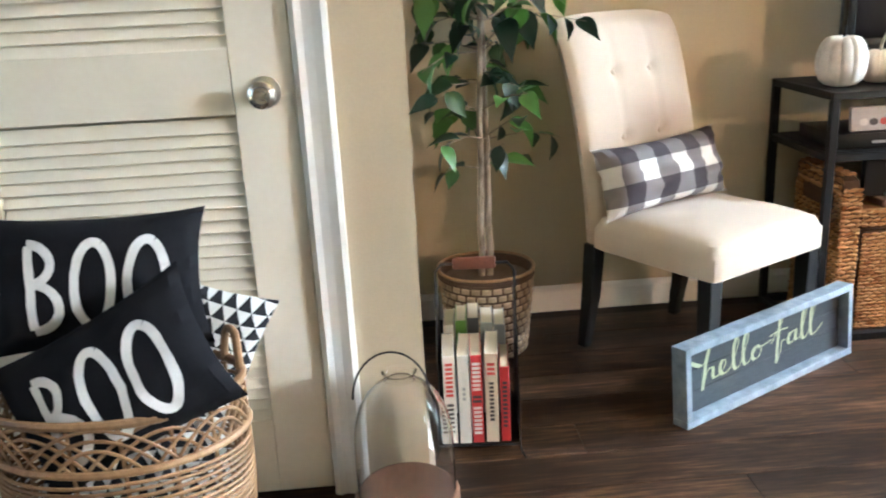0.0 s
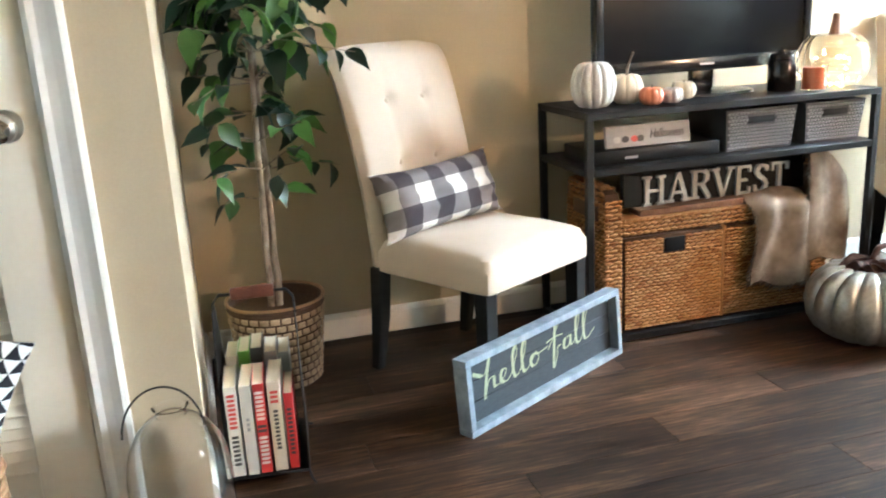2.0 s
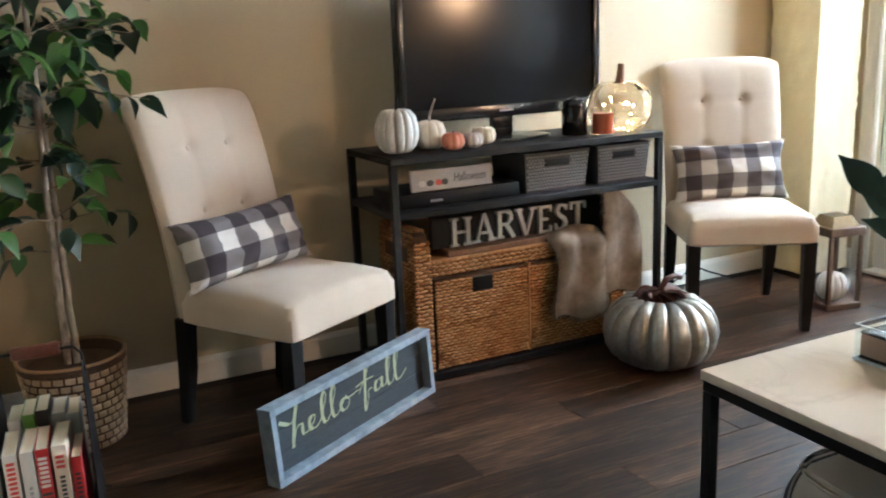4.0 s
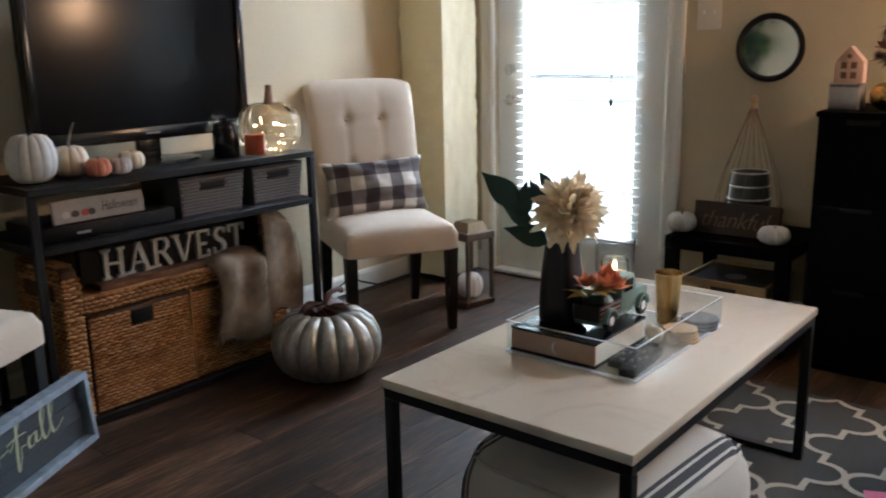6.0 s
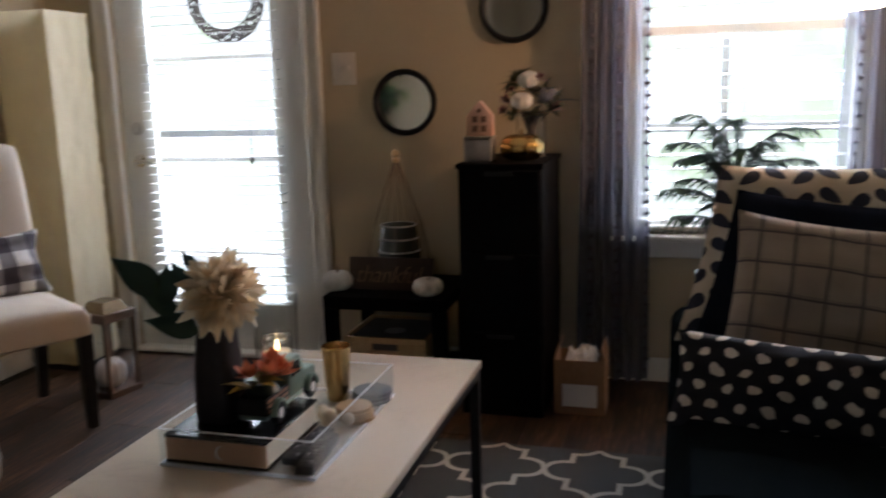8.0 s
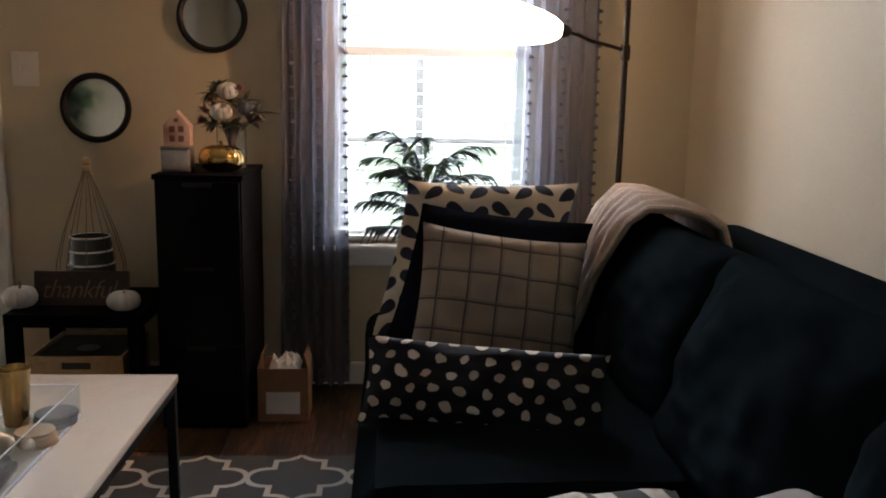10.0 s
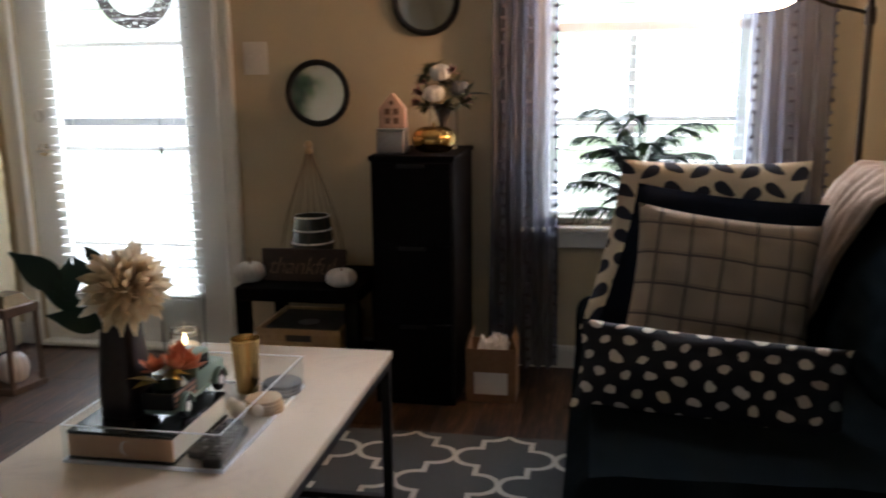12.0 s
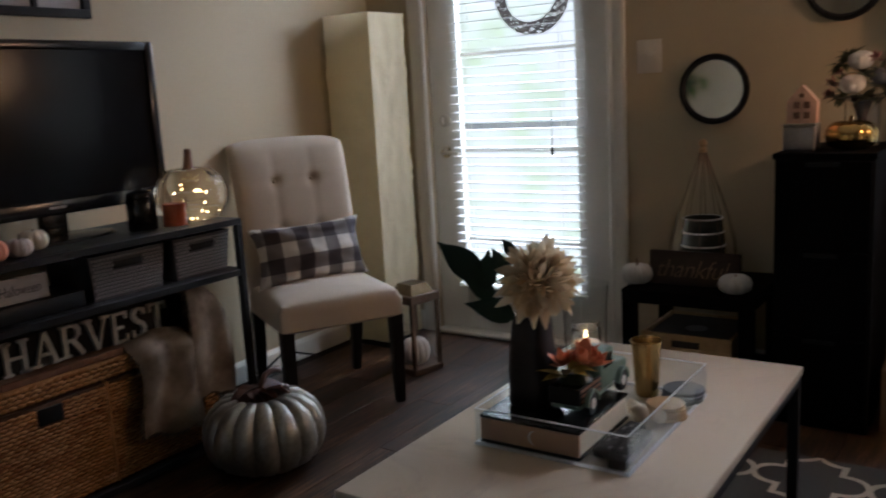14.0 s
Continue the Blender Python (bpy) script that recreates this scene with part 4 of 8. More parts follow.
def book(x, y, w, h, d, cover, ink, label, bars=(), turn=0.0, z0=0.0345, lean=0.0):
    """A hardback standing with its spine to -y; bars: (bottom, top, width share, material) of unreadable lettering."""
    bk = thing("book", place(RKX - 0.010, RKY, 0, 0, 0, -6) @ place(x * 0.84, y, z0, 0, lean, turn) @ Matrix.Diagonal((0.84, 1, 1, 1)), label, "book", "books in the rack")
    part("page_block", box(-w / 2 + 0.002, 0.004, 0.003, w / 2 - 0.002, d - 0.003, h - 0.003), M["paper"], bk, "cream page block")
    bm = box(-w / 2, 0.0, 0, w / 2, 0.0035, h, 0.0012, 1)
    for s in (-1, 1):
        box(s * w / 2, 0.0037, 0, s * (w / 2 - 0.0022), d, h, 0.0006, 1, bm=bm)
    part("cover", bm, cover, bk)
    for a, b, share, mat in bars:
        # upright spine lettering as short plain bars
        n = max(2, int((b - a) / 0.011))
        bm = bmesh.new()
        for k in range(n):
            zz = a + (b - a) * k / n
            box(-w / 2 * share, -0.0008, zz, w / 2 * share, -0.0002, zz + (b - a) / n * 0.62, bm=bm)
        tagged(part("spine_print", bm, mat, bk, "unreadable spine lettering"), kind="stuff")
    return bk


book(-0.083, -0.138, 0.036, 0.240, 0.150, M["cover_white"], None, "white hardback with red and dark spine lettering", [(0.13, 0.225, 0.6, M["ink_red"]), (0.03, 0.115, 0.55, M["ink_dark"])], 2)
book(-0.041, -0.140, 0.034, 0.240, 0.150, M["cover_white"], None, "plain white hardback with a faint spine", [(0.12, 0.16, 0.25, M["cover_grey"])], -1)
book(-0.003, -0.138, 0.034, 0.240, 0.148, M["cover_red"], None, "red hardback with white spine lettering", [(0.145, 0.225, 0.7, M["cover_white"]), (0.025, 0.105, 0.7, M["cover_white"]), (0.112, 0.136, 0.8, M["ink_dark"])], 1)
book(0.040, -0.136, 0.038, 0.242, 0.150, M["cover_cream"], None, "cream hardback with red and dark spine lettering", [(0.185, 0.222, 0.6, M["ink_red"]), (0.06, 0.17, 0.35, M["ink_dark"])], -2)
book(0.079, -0.134, 0.028, 0.205, 0.145, M["cover_red"], None, "short red hardback at the end of the row", [(0.04, 0.17, 0.5, M["ink_dark"])], -1)
for x, w, h, mat, lb in ((-0.085, 0.034, 0.236, "cover_white", "white hardback in the back row"), (-0.047, 0.034, 0.246, "cover_green", "green-backed hardback in the back row"), (-0.009, 0.036, 0.252, "ink_dark", "dark hardback in the back row"), (0.033, 0.038, 0.238, "cover_grey", "grey paperback in the back row"), (0.073, 0.034, 0.232, "cover_grey", "grey hardback in the back row")):
    book(x, 0.018, w, h + 0.022, 0.120, M[mat], None, lb)

# ---- artificial tree in a woven pot ----
PX, PY = 0.315, 2.895
pot = thing("woven_planter", place(PX, PY, 0), "round tan woven basket planter with a dark rim", "planter")
M["weave_dark"] = surface("weave_gap", (0.06, 0.03, 0.018), (0.10, 0.055, 0.03), 0.8, 120, 9, relief=0.3)
M["weave"] = surface("weave_tan", (0.28, 0.185, 0.11), (0.42, 0.30, 0.19), 0.6, 80, 12, relief=0.35, rand=0.2)


PH = 0.278


def pot_r(z):
    return 0.122 + 0.030 * z / PH


part("liner", lathe([(0.0, 0.0), (0.118, 0.0), (0.148, PH - 0.004), (0.143, PH - 0.004), (0.138, PH - 0.034), (0.0, PH - 0.037)], 40), M["weave_dark"], pot)
for row in range(10):
    z0 = 0.005 + row * 0.0252
    r = pot_r(z0 + 0.012)
    n = 28
    half = math.pi / n * 0.84
    rows = []
    for k in range(5):
        a = -half + 2 * half * k / 4
        out = 0.0045 * (1 - (k / 2 - 1) ** 2) + 0.001
        rows.append([((r + 0.0005) * math.cos(a), (r + 0.0005) * math.sin(a), 0.001), ((r + out) * math.cos(a), (r + out) * math.sin(a), 0.005), ((r + out) * math.cos(a), (r + out) * math.sin(a), 0.0155), ((r + 0.0005) * math.cos(a), (r + 0.0005) * math.sin(a), 0.0195)])
    first = part("weave_strip", grid_mesh(rows), M["weave"], pot)
    first.matrix_basis = place(0, 0, z0, 0, 0, 180 * (row % 2) / n)
    for k in range(1, n):
        same_part("weave_strip", first, pot, place(0, 0, z0, 0, 0, 360 * k / n + 180 * (row % 2) / n))
for k in range(3):
    part("rim_coil", tube(hoop(0.1495 + 0.001 * k, PH - 0.021 + 0.009 * k, 0.0008, k), 0.0048, 7, closed=True), M["weave_dark"], pot, "dark bound coil")
part("rim", tube(hoop(0.1515, PH, 0.001), 0.0055, 8, closed=True), M["rattan"], pot, "bound rim")

M["bark"] = surface("grey_bark", (0.10, 0.065, 0.045), (0.46, 0.39, 0.31), 0.85, 45, 22, relief=0.7, depth=0.004, stretch=(1, 1, 0.5))


def leaf_material(name, c1, c2, through_=0.18, dark_share=0.0):
    m, t, b = material(name)
    info = t.nodes.new("ShaderNodeObjectInfo")
    v = coords(t)
    f = noise_of(t, v, 40, 3.0)
    share = ramp(t, info.outputs["Random"], ((dark_share, 0.0), (1.0, 1.0))) if dark_share else info.outputs["Random"]
    col = mixer(t, share, c1, c2)
    col = mixer(t, maths(t, "MULTIPLY", f, 0.35), col, tuple(c * 0.45 for c in c1))
    t.links.new(col, b.inputs["Base Color"])
    b.inputs["Roughness"].default_value = 0.38
    tl = t.nodes.new("ShaderNodeBsdfTranslucent")
    t.links.new(col, tl.inputs[0])
    mx = t.nodes.new("ShaderNodeMixShader")
    mx.inputs[0].default_value = through_
    t.links.new(b.outputs[0], mx.inputs[1])
    t.links.new(tl.outputs[0], mx.inputs[2])
    t.links.new(mx.outputs[0], t.nodes["Material Output"].inputs[0])
    return m


M["leaf"] = leaf_material("ficus_leaf", (0.009, 0.030, 0.016), (0.13, 0.30, 0.055), 0.22, 0.45)


def leaf_mesh(name, length, width, curl, mat):
    bm = bmesh.new()
    rows = []
    n = 7
    for i in range(n + 1):
        s = i / n
        w = width / 2 * (math.sin(math.pi * min(1, s * 1.05) ** 0.8) ** 0.9) * (1 - 0.15 * s) if 0 < i < n else 0.0008
        z = -curl * s * s * length
        rows.append([(-w, s * length, z + w * 0.35), (0, s * length, z), (w, s * length, z + w * 0.35)])
    grid_mesh(rows, bm=bm)
    me = bpy.data.meshes.new(name)
    bm.to_mesh(me)
    bm.free()
    me.materials.append(mat)
    for p in me.polygons:
        p.use_smooth = True
    return me


LEAVES = [leaf_mesh("leaf", 0.088, 0.056, 0.35, M["leaf"]), leaf_mesh("leaf", 0.072, 0.050, 0.15, M["leaf"]), leaf_mesh("leaf", 0.096, 0.058, 0.5, M["leaf"])]
tree = thing("artificial_tree", place(PX, PY, PH - 0.0365), "artificial ficus tree with green leaves and twin grey trunks", "artificial tree")
part("moss", lathe([(0.0, 0.006), (0.08, 0.012), (0.135, 0.004), (0.134, 0.0), (0, 0)], 30, ripple=lambda a, n: 1 + 0.02 * math.sin(5 * a)), surface("moss_brown", (0.05, 0.028, 0.016), (0.10, 0.06, 0.035), 0.95, 90, 14, relief=0.8, depth=0.006), tree, "brown moss filling")
stems = []
for s in (0, 1):
    pts, rad = [], []
    for k in range(16):
        z = 0.004 + k * 0.0875
        a = 2.2 * k / 16 + math.pi * s
        pts.append((0.013 * math.cos(a) + 0.02 * (k / 16) + 0.006 * noise.noise((k * 0.7, s, 0)), 0.013 * math.sin(a), z))
        rad.append(0.0112 - 0.005 * k / 16)
    stems.append(pts)
    part("trunk", tube(pts, rad, 10), M["bark"], tree, "pale speckled trunk")
rnd = random.Random(4)
crown = part("crown", bmesh.new(), M["bark"], tree, "leafy crown")
twigs = bmesh.new()
leaf_count = 0


def sprig(start, tip, leaves):
    global leaf_count
    start, tip = Vector(start), Vector(tip)
    mid = (start + tip) / 2 + Vector((rnd.uniform(-0.02, 0.02), rnd.uniform(-0.02, 0.02), 0.02))
    tube([start, mid, tip], [0.0028, 0.002, 0.001], 5, twigs)
    for k in range(leaves):
        s = 0.35 + 0.65 * (k + rnd.random() * 0.5) / leaves
        p = start.lerp(mid, s * 2) if s < 0.5 else mid.lerp(tip, s * 2 - 1)
        d = (tip - start).normalized()
        yaw = math.degrees(math.atan2(-d.x, d.y)) + rnd.choice((-1, 1)) * rnd.uniform(15, 85)
        q = Vector((PX, PY, PH - 0.0365)) + p
        if q.x < XC + 0.05 or q.y > YB - 0.05:
            continue
        one = new("leaf", LEAVES[rnd.randrange(3)])
        one.parent = crown
        sc = rnd.uniform(0.75, 1.2)
        one.matrix_basis = Matrix.Translation(p) @ place(0, 0, 0, rnd.uniform(-75, 25), rnd.uniform(-40, 40), yaw) @ Matrix.Diagonal((sc, sc, sc, 1))
        leaf_count += 1


for z0, rr, num, lv in ((0.36, 0.17, 3, 3), (0.45, 0.21, 4, 4), (0.54, 0.17, 4, 4), (0.63, 0.19, 6, 4), (0.72, 0.21, 6, 4), (0.82, 0.28, 10, 5), (0.90, 0.31, 13, 5), (0.98, 0.31, 13, 5), (1.08, 0.28, 10, 4), (1.2, 0.2, 5, 4)):
    for k in range(num):
        a = 2 * math.pi * (k + rnd.random() * 0.8) / num
        st = stems[k % 2][min(15, int(z0 / 0.085))]
        r = rr * rnd.uniform(0.6, 1.1)
        tip = (st[0] + r * math.cos(a), st[1] + r * math.sin(a) - 0.02, z0 + rnd.uniform(-0.06, 0.09))
        tip = (max(tip[0], XC + 0.06 - PX), min(tip[1], YB - 0.06 - PY), tip[2])
        sprig(st, tip, lv)
twigs.to_mesh(crown.data)
twigs.free()

# ---- pillows on the chairs ----
throw_pillow(CH1 @ place(-0.045, -0.075, 0.570, -18, -2, -4), 0.49, 0.215, 0.17, M["gingham"], "black and white buffalo check lumbar pillow on the chair", 2.4, "pillows on the chairs", 0.13, 0.009)
throw_pillow(CH2 @ place(0.0, -0.062, 0.575, -16, -1, 4), 0.48, 0.25, 0.17, M["gingham"], "buffalo check lumbar pillow propped on the chair by the door", 6.6, "pillows on the chairs", 0.12, 0.009)

# ---- hello fall sign ----
p0, p1 = Vector((0.757, 2.268, 0)), Vector((1.40, 2.64, 0))
ang = math.degrees(math.atan2(p1.y - p0.y, p1.x - p0.x))
L, H = (p1 - p0).length, 0.222
sign = thing("wooden_sign", Matrix.Translation(p0) @ place(0, 0, 0, -4, 0, ang), "framed dark shiplap sign with pale script, standing on the floor", "sign")
M["grey_frame"] = surface("weathered_grey", (0.14, 0.18, 0.22), (0.34, 0.40, 0.46), 0.75, 30, 7, relief=0.5, stretch=(1, 1, 1))
M["slate_board"] = surface("slate_board", (0.025, 0.032, 0.04), (0.045, 0.052, 0.06), 0.8, 40, 6, relief=0.3, stretch=(1, 1, 6))
fw = 0.020
for a in ((0, 0, 0.0, L, 0.05, fw), (0, 0, H - fw, L, 0.05, H), (0, 0.0003, fw + 0.0003, fw, 0.0497, H - fw - 0.0003), (L - fw, 0.0003, fw + 0.0003, L, 0.0497, H - fw - 0.0003)):
    part("frame_board", box(*a, 0.0015, 1), M["grey_frame"], sign, "weathered grey frame board")
nb = 3
part("backing", box(fw + 0.0005, 0.0425, fw + 0.0005, L - fw - 0.0005, 0.046, H - fw - 0.0005), M["brown_wood"], sign, "bare brown backing in the plank gaps")
for k in range(nb):
    z0 = fw + (H - 2 * fw) * k / nb
    part("plank", box(fw + 0.0005, 0.033, z0 + 0.0011, L - fw - 0.0005, 0.042, z0 + (H - 2 * fw) / nb - 0.0011, 0.001, 1), M["slate_board"], sign)
M["sage_ink"] = surface("sage_ink", (0.30, 0.33, 0.19), (0.42, 0.44, 0.27), 0.7, 80, 9)


def script(strokes, r):
    bm = bmesh.new()
    for pts in strokes:
        n = len(pts)
        sm = []
        for i in range(n - 1):
            p, a, b, q = pts[max(0, i - 1)], pts[i], pts[i + 1], pts[min(n - 1, i + 2)]
            for k in range(6):
                s = k / 6
                sm.append(tuple(0.5 * (2 * a[j] + (b[j] - p[j]) * s + (2 * p[j] - 5 * a[j] + 4 * b[j] - q[j]) * s * s + (3 * a[j] - p[j] - 3 * b[j] + q[j]) * s ** 3) for j in (0, 1)))
        sm.append(pts[-1])
        rows = []
        for i, (x, z) in enumerate(sm):
            a, b = sm[max(0, i - 1)], sm[min(len(sm) - 1, i + 1)]
            d = Vector((b[0] - a[0], b[1] - a[1]))
            if d.length < 1e-6:
                d = Vector((1, 0))
            d.normalize()
            rr = r * (1.05 if d.y < -0.3 else 0.34)
            rows.append([(x - d.y * rr, 0, z + d.x * rr), (x + d.y * rr, 0, z - d.x * rr)])
        grid_mesh(rows, bm=bm)
    return bm


def script_hello_fall():
    """Brush script, in letter heights: the x-height is 1."""
    h = [(-0.5, 1.6), (0.1, 1.2), (0.45, 2.3), (0.25, 1.2), (0.05, -0.5), (0.3, 0.6), (0.6, 0.75), (0.62, 0.1), (0.9, 0.05)]
    e = [(0.9, 0.05), (1.25, 0.5), (1.3, 0.9), (1.05, 0.8), (1.0, 0.2), (1.3, 0.0), (1.6, 0.3)]
    l1 = [(1.6, 0.3), (2.0, 1.6), (1.95, 2.1), (1.75, 1.5), (1.75, 0.2), (1.95, 0.0), (2.15, 0.3)]
    l2 = [(2.15, 0.3), (2.55, 1.7), (2.5, 2.2), (2.3, 1.5), (2.3, 0.2), (2.5, 0.0), (2.75, 0.3)]
    o = [(2.75, 0.3), (3.05, 0.85), (2.8, 0.6), (2.85, 0.1), (3.15, 0.1), (3.3, 0.6), (3.05, 0.9), (3.35, 0.75), (3.9, 0.9)]
    f = [(3.9, 0.6), (4.5, 1.8), (4.75, 2.6), (4.5, 2.5), (4.35, 1.2), (4.2, -0.9), (4.45, -0.2), (4.5, 0.4), (4.75, 0.5)]
    a = [(5.35, 0.85), (5.0, 0.7), (4.95, 0.15), (5.25, 0.15), (5.4, 0.9), (5.4, 0.15), (5.65, 0.2)]
    l3 = [(5.65, 0.2), (6.05, 1.8), (6.0, 2.3), (5.8, 1.5), (5.8, 0.2), (6.0, 0.0), (6.2, 0.3)]
    l4 = [(6.2, 0.3), (6.6, 1.9), (6.55, 2.4), (6.35, 1.6), (6.35, 0.2), (6.6, 0.0), (7.1, 0.5)]
    bar_ = [(3.8, 1.15), (4.3, 1.3), (4.9, 1.25)]
    return [h, e, l1, l2, o, f, a, l3, l4, bar_]


k = 0.044
strokes = [[(0.055 + (x + 0.5) * L * 0.103, 0.094 + z * k * 0.96 + x * 0.0006) for x, z in s] for s in script_hello_fall()]
bm = script(strokes, 0.0056)
bmesh.ops.translate(bm, verts=bm.verts, vec=(0, 0.0315, 0))
part("script_lettering", bm, M["sage_ink"], sign, "pale sage brush script")


# ---- woven bench under the console ----
def strand_material(name, c1, c2, c3):
    m, t, b = material(name)
    v = coords(t)
    f = noise_of(t, v, 9, 4.0)
    isl = t.nodes.new("ShaderNodeNewGeometry")
    col = mixer(t, ramp(t, f, ((0.35, 0.0), (0.65, 1.0))), c1, c2)
    col = mixer(t, maths(t, "MULTIPLY", isl.outputs["Random Per Island"], 0.85), col, c3)
    t.links.new(col, b.inputs["Base Color"])
    b.inputs["Roughness"].default_value = 0.95
    b.inputs["Specular IOR Level"].default_value = 0.1
    return m


ZT = ST[4]
M["seagrass"] = strand_material("seagrass", (0.20, 0.074, 0.025), (0.43, 0.195, 0.072), (0.54, 0.30, 0.135))
# bench core, darkened to paint the shade between the strands
M["seagrass_shade"] = surface("seagrass_gap_shade", (0.06, 0.026, 0.010), (0.10, 0.048, 0.02), 0.85, 60, 10, relief=0.4)


def braid(w, h, rows_n, bead, depth=0.010):
    """A panel of twisted strands in x and z facing -y: staggered short swells, row on row."""
    bm = bmesh.new()
    rh = h / rows_n
    for r in range(rows_n):
        n = max(2, int(w / bead))
        bw = w / n
        off = (r % 2) * bw / 2
        for k in range(n + (r % 2)):
            x0 = -w / 2 + k * bw - off
            xa, xb = max(-w / 2, x0), min(w / 2, x0 + bw)
            if xb - xa < bw * 0.2:
                continue
            z0 = -h / 2 + r * rh
            j = rnd.uniform(-0.0012, 0.0012)
            c = depth + rnd.uniform(-0.002, 0.001)
            lean_ = rh * 0.12 * (1 if r % 2 else -1)
            top = [(xa, -0.001, z0 + rh * 0.5), ((xa + xb) / 2, -c, z0 + rh * 0.97 + j + lean_ * 0.2), (xb, -0.001, z0 + rh * 0.5)]
            a0, a1 = Vector((xa, -0.002, z0 + rh * 0.45 - lean_)), Vector((xb, -0.002, z0 + rh * 0.55 + lean_))
            mid = (a0 + a1) / 2
            pts = []
            for s_, wd, dp in ((0.0, 0.22, 0.25), (0.25, 0.42, 0.8), (0.5, 0.5, 1.0), (0.75, 0.42, 0.8), (1.0, 0.22, 0.25)):
                p = a0.lerp(a1, s_)
                pts.append([(p.x, -0.001, p.z - wd * rh), (p.x, -c * dp, p.z - wd * rh * 0.45), (p.x, -c * dp, p.z + wd * rh * 0.45), (p.x, -0.001, p.z + wd * rh)])
            grid_mesh(pts, bm=bm)
    return bm


bench = thing("woven_bench", place(0, 0, 0.003) @ Matrix.Diagonal((1, 1, 1.068, 1)), "woven seagrass storage bench with two basket drawers", "bench")
bx0, bx1, by0, by1 = 1.405, 2.30, 2.785, 3.09
ZS = 0.375
part("body", box(bx0 + 0.012, by0 + 0.022, 0, bx1 - 0.012, by1, ZS - 0.012, 0.004, 1), M["seagrass_shade"], bench)


def woven(name, w, h, rows_n, bead, m, depth=0.010, parent=None, label=""):
    ob = part(name, braid(w, h, rows_n, bead, depth), M["seagrass"], parent or bench, label)
    ob.matrix_basis = m
    return tagged(ob, kind="stuff")


# arms: tall sides with a rounded top and a slot
for s, xa in ((-1, bx0), (1, bx1 - 0.068)):
    outline = [(by0, 0.0), (by1, 0.0), (by1, 0.47), (by1 - 0.012, 0.477), (by0 + 0.05, 0.477), (by0 + 0.015, 0.465), (by0, 0.435)]
    core = prism(outline, 0, 0.052)
    bmesh.ops.transform(core, matrix=Matrix.Translation((xa + 0.06, 0, 0)) @ Matrix.Rotation(radians(90), 4, "Z"), verts=core.verts)
    arm_ob = part("arm", core, M["seagrass_shade"], bench)
    woven("arm_weave", 0.066, 0.445, 34, 0.033, place(xa + 0.034, by0 - 0.001, 0.225), 0.009, arm_ob)
    face = xa + 0.0075 if s < 0 else xa + 0.0605
    woven("arm_weave", by1 - by0, 0.37, 30, 0.028, place(face, (by0 + by1) / 2, 0.187, 0, 0, -90 if s < 0 else 90), 0.009, arm_ob)
    for dy in (-0.127, 0.127):
        woven("arm_weave", 0.05, 0.05, 4, 0.025, place(face, (by0 + by1) / 2 + dy, 0.397, 0, 0, -90 if s < 0 else 90), 0.009, arm_ob)
    woven("arm_weave", by1 - by0 - 0.02, 0.055, 3, 0.036, place(face, (by0 + by1) / 2, 0.447, 0, 0, -90 if s < 0 else 90), 0.009, arm_ob)
    woven("arm_weave", by1 - by0 - 0.03, 0.064, 3, 0.036, place(xa + 0.034, (by0 + by1) / 2 + 0.008, 0.4775, -90, 0, 90), 0.008, arm_ob)
woven("seat_edge", bx1 - bx0 - 0.14, 0.052, 4, 0.026, place((bx0 + bx1) / 2, by0 + 0.004, ZS - 0.022), 0.009, None, "woven front edge")
part("seat_board", box(bx0 + 0.07, by0 + 0.008, ZS - 0.0115, bx1 - 0.07, by1 - 0.001, ZS + 0.004, 0.003, 1), M["seagrass"], bench)
for k, (xa, xb) in enumerate(((1.482, 1.862), (1.874, 2.225))):
    dr = part("drawer", box(xa, by0 + 0.002, 0.008, xb, by0 + 0.021, 0.318, 0.004, 1), M["seagrass_shade"], bench, "woven basket drawer")
    w = xb - xa
    woven("drawer_weave", w, 0.245, 23, 0.027, place((xa + xb) / 2, by0 + 0.002, 0.131), 0.008, dr)
    for sx in (-1, 1):
        woven("drawer_weave", w / 2 - 0.042, 0.055, 5, 0.027, place((xa + xb) / 2 + sx * (w / 4 + 0.021), by0 + 0.002, 0.282), 0.008, dr)
    # solid black block colours in the shade of the hand hole
    part("handle_slot", box((xa + xb) / 2 - 0.038, by0 - 0.004, 0.258, (xa + xb) / 2 + 0.038, by0 + 0.0015, 0.306, 0.006, 2), M["black_plastic"], dr, "dark oval hand hole")
part("divider", box(1.8635, by0 - 0.004, 0.006, 1.8725, by0 + 0.021, 0.322, 0.002, 1), M["seagrass"], bench)

# ---- HARVEST sign on the bench ----
hs = thing("harvest_sign", place(1.875, 2.845, 0.0285 + ZS + 0.0045), "black block sign with whitewashed capital letters on a wooden base", "sign")
part("base", box(-0.325, -0.04, 0, 0.325, 0.045, 0.022, 0.003, 1), M["brown_wood"], hs, "brown wooden base")
part("backing", box(-0.36, 0.012, 0.0225, 0.37, 0.04, 0.155, 0.002, 1), M["black_wood"], hs, "black board")
M["whitewash"] = surface("whitewash", (0.42, 0.44, 0.44), (0.62, 0.63, 0.62), 0.7, 45, 18, relief=0.4)


